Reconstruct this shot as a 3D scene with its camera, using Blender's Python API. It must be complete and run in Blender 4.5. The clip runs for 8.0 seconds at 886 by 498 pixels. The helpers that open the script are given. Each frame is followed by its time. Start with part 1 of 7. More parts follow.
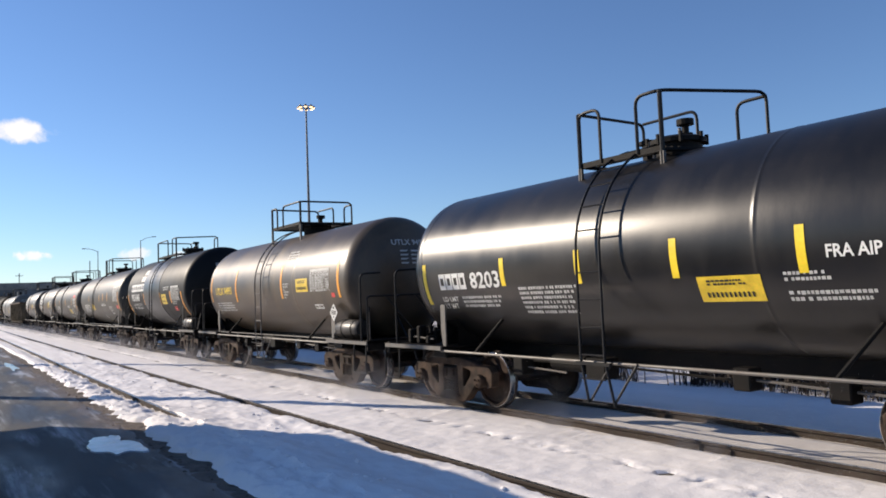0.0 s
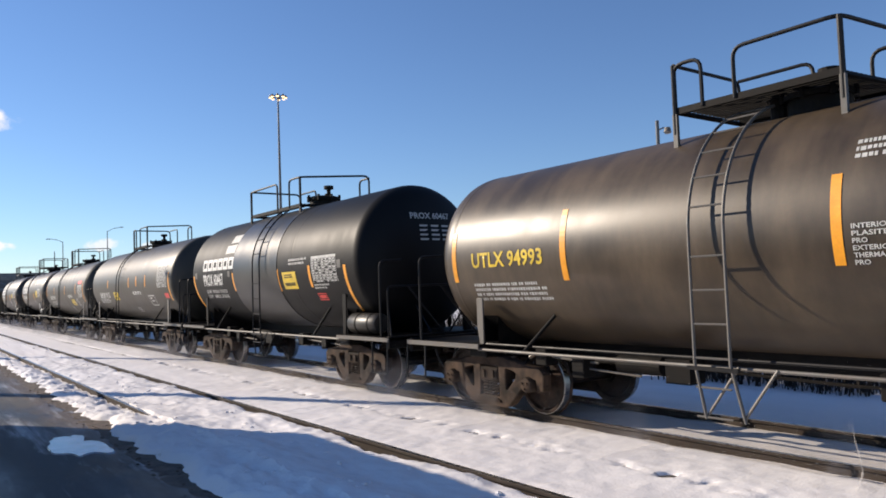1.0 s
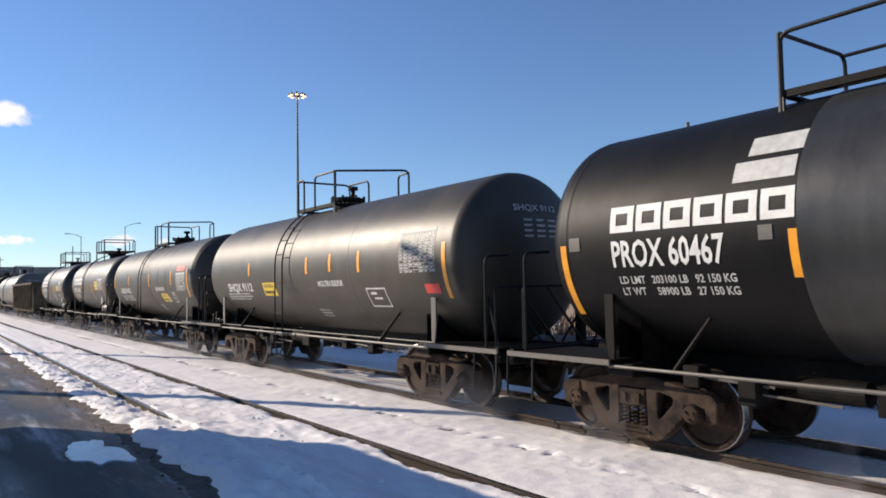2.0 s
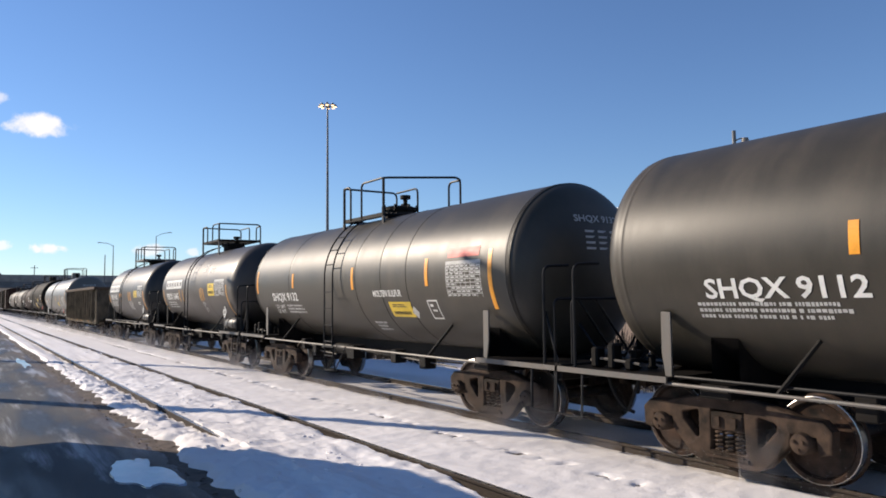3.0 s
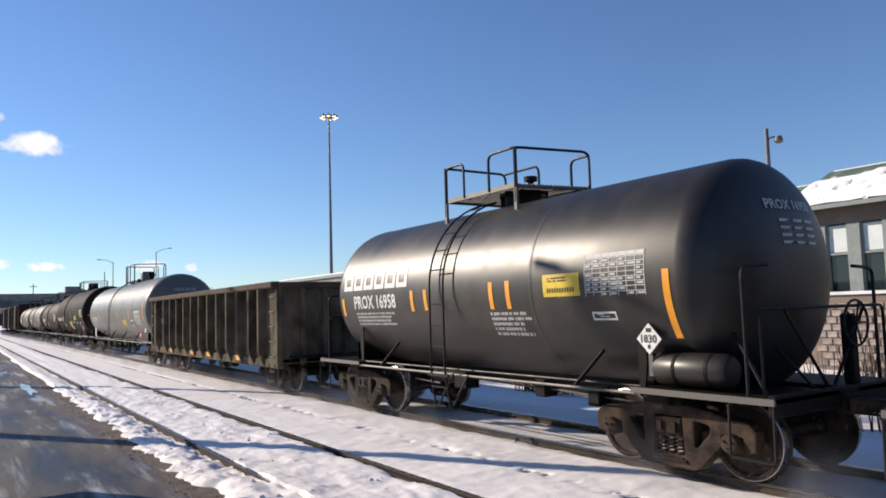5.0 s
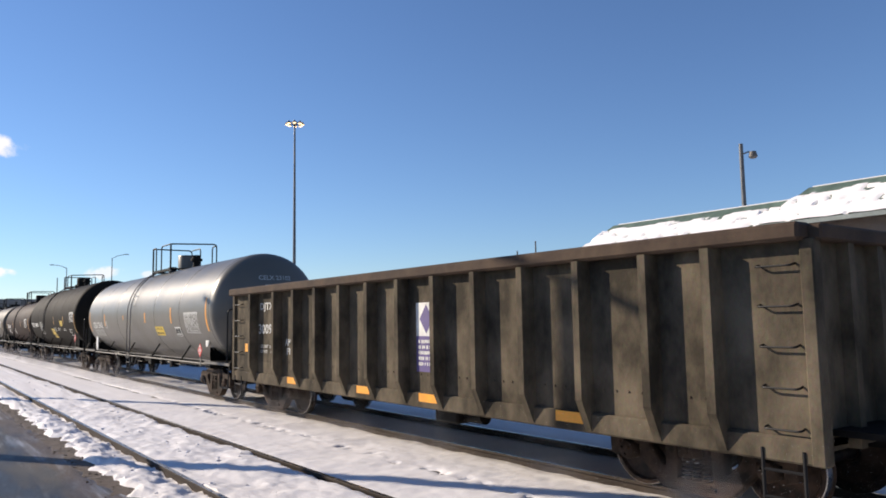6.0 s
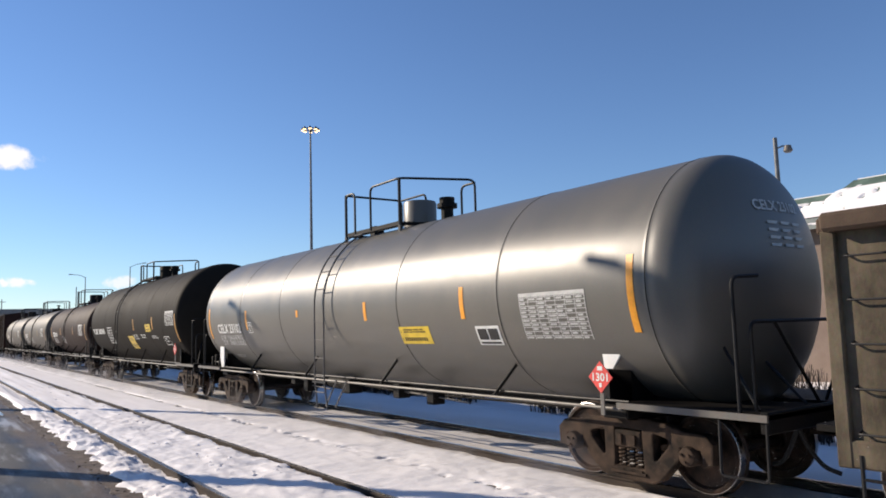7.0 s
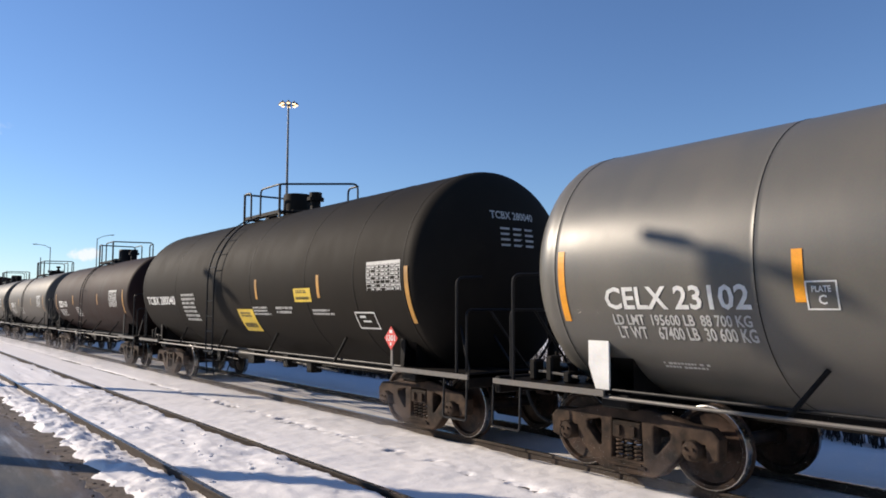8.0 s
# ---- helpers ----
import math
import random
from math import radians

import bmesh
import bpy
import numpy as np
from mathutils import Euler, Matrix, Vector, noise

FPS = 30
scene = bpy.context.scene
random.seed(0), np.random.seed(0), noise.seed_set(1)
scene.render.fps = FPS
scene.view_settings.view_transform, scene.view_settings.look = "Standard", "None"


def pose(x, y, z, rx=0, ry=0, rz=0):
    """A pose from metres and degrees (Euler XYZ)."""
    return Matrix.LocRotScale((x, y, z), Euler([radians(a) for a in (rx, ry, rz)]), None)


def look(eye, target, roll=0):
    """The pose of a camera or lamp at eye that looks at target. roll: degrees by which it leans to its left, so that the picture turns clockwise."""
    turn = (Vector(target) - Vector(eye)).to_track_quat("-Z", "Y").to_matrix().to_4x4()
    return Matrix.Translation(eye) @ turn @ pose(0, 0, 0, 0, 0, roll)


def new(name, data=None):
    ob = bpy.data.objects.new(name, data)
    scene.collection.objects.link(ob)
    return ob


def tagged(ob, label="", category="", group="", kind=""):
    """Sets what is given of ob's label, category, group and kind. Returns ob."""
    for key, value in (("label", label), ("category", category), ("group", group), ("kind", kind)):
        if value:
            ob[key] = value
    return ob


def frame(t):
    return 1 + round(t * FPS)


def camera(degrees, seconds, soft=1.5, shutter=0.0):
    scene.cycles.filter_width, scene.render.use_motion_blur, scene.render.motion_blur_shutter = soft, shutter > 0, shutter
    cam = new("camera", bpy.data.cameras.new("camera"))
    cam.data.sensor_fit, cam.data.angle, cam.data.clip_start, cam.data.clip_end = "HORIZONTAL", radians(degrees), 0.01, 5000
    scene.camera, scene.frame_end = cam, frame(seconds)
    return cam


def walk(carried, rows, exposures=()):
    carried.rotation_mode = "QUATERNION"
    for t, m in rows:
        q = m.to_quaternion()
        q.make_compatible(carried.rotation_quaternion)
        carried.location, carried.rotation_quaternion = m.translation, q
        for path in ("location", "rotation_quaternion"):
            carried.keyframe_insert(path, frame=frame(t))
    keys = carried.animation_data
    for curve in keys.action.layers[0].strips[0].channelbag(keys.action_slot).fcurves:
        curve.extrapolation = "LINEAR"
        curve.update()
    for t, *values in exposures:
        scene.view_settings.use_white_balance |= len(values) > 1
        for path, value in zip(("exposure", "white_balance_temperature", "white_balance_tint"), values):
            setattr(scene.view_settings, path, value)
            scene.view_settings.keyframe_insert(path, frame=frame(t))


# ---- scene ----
SPEED, SLOWING = 14.035, -0.0993
NEAR_RAILS = (3.389, 4.896)
TRAIN_RAILS = (7.723, 9.230)
AXIS = 8.476

cam = camera(62.63, 8.0, soft=1.75)
walk(cam, [
    (0.0, look((0.000, 0.000, 1.929), (-8.229, 5.648, 2.548), -2.29)),
    (0.5, look((-0.265, 0.057, 1.931), (-8.402, 5.846, 2.459), -1.56)),
    (1.0, look((-0.524, 0.127, 1.927), (-8.538, 6.087, 2.431), -2.10)),
    (1.5, look((-0.870, 0.198, 1.946), (-8.953, 6.055, 2.539), -2.24)),
    (2.0, look((-1.349, 0.204, 1.953), (-9.476, 6.006, 2.480), -1.05)),
    (3.5, look((-2.734, 0.144, 1.964), (-11.112, 5.549, 2.742), -0.86)),
    (4.0, look((-3.207, 0.138, 1.965), (-11.566, 5.561, 2.820), -1.73)),
    (4.5, look((-3.676, 0.158, 2.012), (-12.060, 5.537, 2.898), -2.11)),
    (5.0, look((-4.192, 0.129, 2.043), (-12.486, 5.652, 2.875), -1.68)),
    (6.5, look((-5.589, 0.269, 2.030), (-13.506, 6.291, 3.059), -0.91)),
    (7.0, look((-6.089, 0.303, 1.995), (-14.185, 6.079, 3.045), -1.63)),
    (7.5, look((-6.692, 0.354, 1.996), (-14.881, 6.008, 2.978), -0.88)),
    (8.0, look((-7.480, 0.405, 1.965), (-15.366, 6.499, 2.782), 0.11)),
])

# azimuth, elevation, half width, half height, seed, density
CLOUDS = (
    (3.068, 0.2134, 0.040, 0.016, 1.3, 0.95),
    (3.118, 0.2400, 0.026, 0.010, 4.1, 0.6),
    (3.056, 0.0650, 0.024, 0.008, 7.7, 0.85),
    (2.941, 0.0663, 0.026, 0.009, 2.9, 0.7),
    (2.888, 0.0640, 0.010, 0.006, 5.5, 0.6),
    (3.108, 0.0680, 0.020, 0.007, 8.2, 0.7),
)

# ---- light ----
scene.view_settings.exposure = 0.36
SUN_UP, SUN_AZ = radians(23.5), math.atan2(-0.555, -0.832)
sun_dir = Vector((math.cos(SUN_UP) * math.cos(SUN_AZ), math.cos(SUN_UP) * math.sin(SUN_AZ), math.sin(SUN_UP)))
sun_data = bpy.data.lights.new("sun", "SUN")
sun_data.energy, sun_data.angle, sun_data.color = 4.9, radians(0.45), (1.0, 0.86, 0.70)
sun = new("sun", sun_data)
sun.rotation_euler = sun_dir.to_track_quat("Z", "Y").to_euler()
sun.location = (-60, -30, 40)

world = bpy.data.worlds.new("winter_sky")
scene.world = world
world.use_nodes = True
wn, wl = world.node_tree.nodes, world.node_tree.links
wn.clear()
w_out = wn.new("ShaderNodeOutputWorld")
w_bg = wn.new("ShaderNodeBackground")
w_sky = wn.new("ShaderNodeTexSky")
w_sky.sky_type, w_sky.sun_disc = "NISHITA", False
w_sky.sun_elevation = SUN_UP
w_sky.sun_rotation = math.pi / 2 - SUN_AZ
w_sky.air_density, w_sky.dust_density, w_sky.ozone_density, w_sky.altitude = 1.0, 0.0, 3.5, 100
w_bg.inputs[1].default_value = 0.094
wl.new(w_bg.outputs[0], w_out.inputs[0])


def cloud_mask(azimuth, elevation, wide, high, seed, dens):
    """A small fair-weather cloud in the sky, as a soft patch broken up by noise."""
    d = Vector((math.cos(elevation) * math.cos(azimuth), math.cos(elevation) * math.sin(azimuth), math.sin(elevation)))
    side = d.cross(Vector((0, 0, 1))).normalized()
    up = side.cross(d).normalized()
    co = wn.new("ShaderNodeTexCoord")
    dots = []
    for axis, size in ((side, wide), (up, high), (d, None)):
        n = wn.new("ShaderNodeVectorMath")
        n.operation = "DOT_PRODUCT"
        wl.new(co.outputs["Generated"], n.inputs[0])
        n.inputs[1].default_value = axis
        if size is None:
            dots.append(n)
            continue
        m = wn.new("ShaderNodeMath")
        m.operation = "DIVIDE"
        wl.new(n.outputs["Value"], m.inputs[0])
        m.inputs[1].default_value = size
        p = wn.new("ShaderNodeMath")
        p.operation = "POWER"
        wl.new(m.outputs[0], p.inputs[0])
        p.inputs[1].default_value = 2
        dots.append(p)
    add = wn.new("ShaderNodeMath")
    wl.new(dots[0].outputs[0], add.inputs[0])
    wl.new(dots[1].outputs[0], add.inputs[1])
    tex = wn.new("ShaderNodeTexNoise")
    tex.noise_dimensions = "4D"
    tex.inputs["W"].default_value = seed
    tex.inputs["Scale"].default_value = 1.6 / high / 2.2
    tex.inputs["Detail"].default_value = 6
    tex.inputs["Roughness"].default_value = 0.55
    wl.new(co.outputs["Generated"], tex.inputs["Vector"])
    shape = wn.new("ShaderNodeMath")
    shape.operation = "MULTIPLY_ADD"
    wl.new(tex.outputs["Fac"], shape.inputs[0])
    shape.inputs[1].default_value = -2.6
    wl.new(add.outputs[0], shape.inputs[2])
    ramp = wn.new("ShaderNodeMapRange")
    ramp.interpolation_type = "SMOOTHSTEP"
    wl.new(shape.outputs[0], ramp.inputs["Value"])
    ramp.inputs["From Min"].default_value, ramp.inputs["From Max"].default_value = -0.4, -1.2
    ramp.inputs["To Min"].default_value, ramp.inputs["To Max"].default_value = 0, dens
    front = wn.new("ShaderNodeMath")
    front.operation = "GREATER_THAN"
    wl.new(dots[2].outputs["Value"], front.inputs[0])
    front.inputs[1].default_value = 0
    both = wn.new("ShaderNodeMath")
    both.operation = "MULTIPLY"
    wl.new(ramp.outputs[0], both.inputs[0])
    wl.new(front.outputs[0], both.inputs[1])
    return both.outputs[0]


clear_air = wn.new("ShaderNodeMix")
clear_air.data_type, clear_air.blend_type = "RGBA", "MULTIPLY"
clear_air.inputs[0].default_value = 1.0
clear_air.inputs[7].default_value = (0.88, 0.955, 1.13, 1)
wl.new(w_sky.outputs[0], clear_air.inputs[6])
sky_colour = clear_air.outputs[2]
for c_args in CLOUDS:
    c_mask = cloud_mask(*c_args)
    c_mix = wn.new("ShaderNodeMix")
    c_mix.data_type = "RGBA"
    wl.new(c_mask, c_mix.inputs[0])
    wl.new(sky_colour, c_mix.inputs[6])
    c_mix.inputs[7].default_value = (9.0, 8.6, 8.6, 1)
    sky_colour = c_mix.outputs[2]
wl.new(sky_colour, w_bg.inputs[0])

# ---- materials ----
def shade(name, colour, rough=0.5, metal=0.0, spread=0.25, scale=3.0, fine=60.0, bump=0.15, second=None, amount=0.5,
          stretch=(1, 1, 1), coat=0.0, rough_spread=0.12, island=False, at="Object", gloss=0.5):
    """A surface with broad and fine variation, an optional second colour in blotches, and a fine relief."""
    m = bpy.data.materials.new(name)
    m.use_nodes = True
    n, l = m.node_tree.nodes, m.node_tree.links
    b = n["Principled BSDF"]
    co = n.new("ShaderNodeTexCoord")
    mp = n.new("ShaderNodeMapping")
    mp.inputs["Scale"].default_value = stretch
    l.new(co.outputs[at], mp.inputs[0])
    big, small = n.new("ShaderNodeTexNoise"), n.new("ShaderNodeTexNoise")
    for t, s, dt in ((big, scale, 5), (small, fine, 4)):
        t.inputs["Scale"].default_value, t.inputs["Detail"].default_value = s, dt
        t.inputs["Roughness"].default_value = 0.6
        l.new(mp.outputs[0], t.inputs["Vector"])
    ramp = n.new("ShaderNodeMapRange")
    ramp.inputs["From Min"].default_value, ramp.inputs["From Max"].default_value = 0.36, 0.68
    l.new(big.outputs["Fac"], ramp.inputs["Value"])
    mix = n.new("ShaderNodeMix")
    mix.data_type = "RGBA"
    two = second or tuple(c * (1 + spread) for c in colour)
    one = colour if second else tuple(c * (1 - spread) for c in colour)
    mix.inputs[6].default_value, mix.inputs[7].default_value = (*one, 1), (*two, 1)
    fac = n.new("ShaderNodeMath")
    fac.operation = "MULTIPLY"
    l.new(ramp.outputs[0], fac.inputs[0])
    fac.inputs[1].default_value = amount if second else 1.0
    l.new(fac.outputs[0], mix.inputs[0])
    grain = n.new("ShaderNodeMix")
    grain.data_type, grain.blend_type = "RGBA", "MULTIPLY"
    grain.inputs[0].default_value = 0.35
    l.new(mix.outputs[2], grain.inputs[6])
    l.new(small.outputs["Color"], grain.inputs[7])
    tone = n.new("ShaderNodeHueSaturation")
    tone.inputs["Saturation"].default_value, tone.inputs["Value"].default_value = 1.0, 1.2
    l.new(grain.outputs[2], tone.inputs["Color"])
    if island:
        g = n.new("ShaderNodeObjectInfo")
        r = n.new("ShaderNodeMapRange")
        r.inputs["To Min"].default_value, r.inputs["To Max"].default_value = 0.85, 1.5
        l.new(g.outputs["Random"], r.inputs["Value"])
        l.new(r.outputs[0], tone.inputs["Value"])
    l.new(tone.outputs[0], b.inputs["Base Color"])
    rr = n.new("ShaderNodeMapRange")
    rr.inputs["To Min"].default_value, rr.inputs["To Max"].default_value = max(0.02, rough - rough_spread), min(1, rough + rough_spread)
    l.new(big.outputs["Fac"], rr.inputs["Value"])
    l.new(rr.outputs[0], b.inputs["Roughness"])
    b.inputs["Metallic"].default_value = metal
    b.inputs["Coat Weight"].default_value = coat
    b.inputs["Specular IOR Level"].default_value = gloss
    if bump:
        bm_ = n.new("ShaderNodeBump")
        bm_.inputs["Strength"].default_value = bump
        bm_.inputs["Distance"].default_value = 0.01
        l.new(small.outputs["Fac"], bm_.inputs["Height"])
        l.new(bm_.outputs[0], b.inputs["Normal"])
    return m


def tank_paint(name, colour, dust, rough, dirt=0.35, gloss=0.5):
    """Tank-car paint: broad dusty streaks running down the shell, road dirt, and slightly wavy plate."""
    m = bpy.data.materials.new(name)
    m.use_nodes = True
    n, l = m.node_tree.nodes, m.node_tree.links
    b = n["Principled BSDF"]
    co = n.new("ShaderNodeTexCoord")

    def noise_at(scale, sx, sy, sz, detail=5):
        mp = n.new("ShaderNodeMapping")
        mp.inputs["Scale"].default_value = (sx, sy, sz)
        l.new(co.outputs["Object"], mp.inputs[0])
        t = n.new("ShaderNodeTexNoise")
        t.inputs["Scale"].default_value, t.inputs["Detail"].default_value, t.inputs["Roughness"].default_value = scale, detail, 0.62
        l.new(mp.outputs[0], t.inputs["Vector"])
        return t

    streak, cloud, fine, wave = noise_at(1.0, 2.4, 0.6, 0.6), noise_at(0.8, 1, 1, 1), noise_at(45, 1, 1, 1), noise_at(0.55, 1, 0.5, 0.5, 1)
    s1 = n.new("ShaderNodeMath")
    s1.operation = "MULTIPLY"
    l.new(streak.outputs["Fac"], s1.inputs[0])
    l.new(cloud.outputs["Fac"], s1.inputs[1])
    ramp = n.new("ShaderNodeMapRange")
    ramp.inputs["From Min"].default_value, ramp.inputs["From Max"].default_value = 0.14, 0.42
    ramp.inputs["To Max"].default_value = dirt
    l.new(s1.outputs[0], ramp.inputs["Value"])
    mix = n.new("ShaderNodeMix")
    mix.data_type = "RGBA"
    mix.inputs[6].default_value, mix.inputs[7].default_value = (*colour, 1), (*dust, 1)
    l.new(ramp.outputs[0], mix.inputs[0])
    spk = n.new("ShaderNodeMix")
    spk.data_type, spk.blend_type = "RGBA", "MULTIPLY"
    spk.inputs[0].default_value = 0.3
    l.new(mix.outputs[2], spk.inputs[6])
    l.new(fine.outputs["Color"], spk.inputs[7])
    l.new(spk.outputs[2], b.inputs["Base Color"])
    rr = n.new("ShaderNodeMapRange")
    rr.inputs["From Min"].default_value, rr.inputs["From Max"].default_value = 0.1, 0.45
    rr.inputs["To Min"].default_value, rr.inputs["To Max"].default_value = rough, min(1, rough + 0.12)
    l.new(s1.outputs[0], rr.inputs["Value"])
    l.new(rr.outputs[0], b.inputs["Roughness"])
    b.inputs["Specular IOR Level"].default_value = gloss
    b1, b2 = n.new("ShaderNodeBump"), n.new("ShaderNodeBump")
    b1.inputs["Strength"].default_value, b1.inputs["Distance"].default_value = 0.35, 0.04
    b2.inputs["Strength"].default_value, b2.inputs["Distance"].default_value = 0.08, 0.004
    l.new(wave.outputs["Fac"], b1.inputs["Height"])
    l.new(fine.outputs["Fac"], b2.inputs["Height"])
    l.new(b1.outputs[0], b2.inputs["Normal"])
    l.new(b2.outputs[0], b.inputs["Normal"])
    return m


DUST = (0.16, 0.13, 0.10)
M_GLOSS = tank_paint("black_tank_paint", (0.008, 0.0078, 0.008), DUST, 0.27, 0.10)
M_UT = tank_paint("weathered_black_tank_paint", (0.042, 0.030, 0.019), (0.23, 0.165, 0.10), 0.36, 0.42)
M_MATT = tank_paint("matt_black_tank_paint", (0.0045, 0.0045, 0.005), (0.04, 0.04, 0.04), 0.46, 0.12, 0.18)
M_STEEL = tank_paint("bare_steel_jacket", (0.040, 0.040, 0.041), (0.13, 0.13, 0.125), 0.30, 0.45)
M_STEEL.node_tree.nodes["Principled BSDF"].inputs["Metallic"].default_value = 0.5
M_GREEN = tank_paint("green_black_tank_paint", (0.042, 0.038, 0.029), DUST, 0.40, 0.32, 0.38)
M_BROWN = tank_paint("brown_black_tank_paint", (0.038, 0.031, 0.025), DUST, 0.40, 0.25)
M_GREY = tank_paint("grey_tank_paint", (0.124, 0.119, 0.104), (0.175, 0.152, 0.12), 0.35, 0.4)
M_DARK = tank_paint("dark_grey_tank_paint", (0.018, 0.0155, 0.0125), (0.048, 0.040, 0.031), 0.62, 0.3, 0.06)
M_SATIN = tank_paint("dusty_satin_black_paint", (0.013, 0.012, 0.011), DUST, 0.38, 0.22)
M_RUSTY = tank_paint("red_brown_tank_paint", (0.022, 0.011, 0.009), (0.070, 0.034, 0.026), 0.6, 0.4, 0.10)
M_PALE = tank_paint("pale_grey_tank_paint", (0.10, 0.090, 0.076), (0.17, 0.14, 0.105), 0.5, 0.5, 0.2)
M_FRAME = shade("black_underframe", (0.005, 0.005, 0.005), 0.6, 0.0, scale=4, second=(0.020, 0.015, 0.012), amount=0.5, bump=0.3, gloss=0.12)
M_TRUCK = shade("rusty_cast_steel", (0.014, 0.011, 0.009), 0.75, 0.0, scale=4, second=(0.082, 0.054, 0.038), amount=0.85, bump=0.5, fine=90, gloss=0.12, island=True)
M_WHEEL = shade("worn_wheel_steel", (0.010, 0.008, 0.007), 0.5, 0.2, scale=5, second=(0.075, 0.042, 0.028), amount=0.75, bump=0.3, gloss=0.2)
M_TREAD = shade("polished_tread_steel", (0.42, 0.40, 0.38), 0.28, 1.0, spread=0.15, scale=8, bump=0.05)
M_RAIL_TUBE = shade("dark_painted_tube", (0.005, 0.0055, 0.007), 0.5, 0.0, scale=8, second=(0.014, 0.012, 0.011), amount=0.4, bump=0.1, gloss=0.25)
M_GALV = shade("dull_galvanised_steel", (0.11, 0.107, 0.10), 0.55, 0.2, scale=6, second=(0.14, 0.105, 0.08), amount=0.4, bump=0.15)
M_WHITE = shade("white_stencil_paint", (0.66, 0.66, 0.63), 0.6, spread=0.12, scale=6, bump=0.05)
M_TABLE = shade("pale_stencil_paint", (0.46, 0.46, 0.44), 0.6, spread=0.15, scale=9, bump=0.05)
M_YELLOW = shade("yellow_decal", (0.66, 0.46, 0.03), 0.45, spread=0.18, scale=4, bump=0.03)
M_ORANGE = shade("orange_reflective_tape", (0.80, 0.33, 0.02), 0.40, spread=0.12, scale=5, bump=0.03)
M_FADED = shade("faded_amber_tape", (0.44, 0.22, 0.035), 0.5, spread=0.25, scale=5, bump=0.03)
M_LEMON = shade("lemon_reflective_tape", (0.85, 0.62, 0.03), 0.40, spread=0.10, scale=5, bump=0.03)
M_RED = shade("red_decal", (0.62, 0.05, 0.04), 0.5, spread=0.12, scale=6, bump=0.03)
M_INK = shade("black_decal_ink", (0.012, 0.012, 0.012), 0.55, spread=0.2, scale=6, bump=0.03)
M_GOND = shade("weathered_gondola_steel", (0.046, 0.039, 0.029), 0.78, 0.0, scale=2.1, second=(0.155, 0.127, 0.090), amount=1.0, fine=34, bump=0.5, stretch=(1, 1, 0.6), gloss=0.06)
M_GONDTOP = shade("rusty_gondola_rim", (0.060, 0.042, 0.032), 0.75, 0.0, scale=2.5, second=(0.11, 0.078, 0.055), amount=0.8, bump=0.4, gloss=0.1)
M_RAIL = shade("rusty_rail_side", (0.034, 0.026, 0.021), 0.8, 0.0, scale=4, second=(0.085, 0.068, 0.055), amount=0.7, bump=0.4, stretch=(0.3, 1, 1), gloss=0.15)
M_POLE = shade("grey_painted_pole", (0.09, 0.095, 0.10), 0.5, 0.3, scale=4, bump=0.05)
M_CONC = shade("weathered_concrete", (0.23, 0.22, 0.20), 0.85, 0.0, scale=0.7, second=(0.12, 0.115, 0.11), amount=0.7, fine=14, bump=0.3)
M_GIRDER = shade("grey_bridge_girder", (0.11, 0.115, 0.12), 0.7, 0.0, scale=0.5, spread=0.3, fine=10, bump=0.2)
M_ROOFGREEN = shade("green_roof_metal", (0.12, 0.17, 0.13), 0.5, 0.2, scale=2, spread=0.25, bump=0.1)
M_WALLB = shade("brown_plank_wall", (0.17, 0.125, 0.10), 0.8, 0.0, scale=1.2, second=(0.25, 0.20, 0.17), amount=0.6, fine=30, bump=0.3)
M_STONE = shade("mottled_stone", (0.20, 0.16, 0.14), 0.85, 0.0, scale=3, second=(0.42, 0.36, 0.32), amount=0.9, fine=25, bump=0.5, island=True)
M_TRIMW = shade("white_trim_paint", (0.70, 0.70, 0.68), 0.6, spread=0.1, scale=3, bump=0.05)
M_TRIMG = shade("grey_green_trim_paint", (0.20, 0.23, 0.22), 0.6, spread=0.15, scale=3, bump=0.05)
M_BRUSH = shade("dry_brush_stems", (0.040, 0.031, 0.025), 0.9, spread=0.4, scale=2, bump=0.0)
M_CARW = shade("silver_car_paint", (0.55, 0.56, 0.58), 0.25, 0.2, spread=0.05, scale=2, bump=0.0, coat=0.5)
M_RUBBER = shade("black_tyre_rubber", (0.02, 0.02, 0.02), 0.85, spread=0.2, scale=6, bump=0.2)
M_BLIND = shade("pale_window_blind", (0.62, 0.66, 0.66), 0.5, spread=0.06, scale=2, bump=0.02)

M_VIOLET = shade("violet_poster_print", (0.10, 0.07, 0.22), 0.5, spread=0.15, scale=4, bump=0.03)
M_GLASS = bpy.data.materials.new("dark_window_glass")
M_GLASS.use_nodes = True
gp = M_GLASS.node_tree.nodes["Principled BSDF"]
gp.inputs["Base Color"].default_value = (0.02, 0.03, 0.035, 1)
gp.inputs["Roughness"].default_value = 0.04

M_LAMP = bpy.data.materials.new("lit_sodium_lamp")
M_LAMP.use_nodes = True
lp = M_LAMP.node_tree.nodes["Principled BSDF"]
lp.inputs["Base Color"].default_value = (0.9, 0.6, 0.3, 1)
lp.inputs["Emission Color"].default_value = (1.0, 0.66, 0.34, 1)
lp.inputs["Emission Strength"].default_value = 2.2


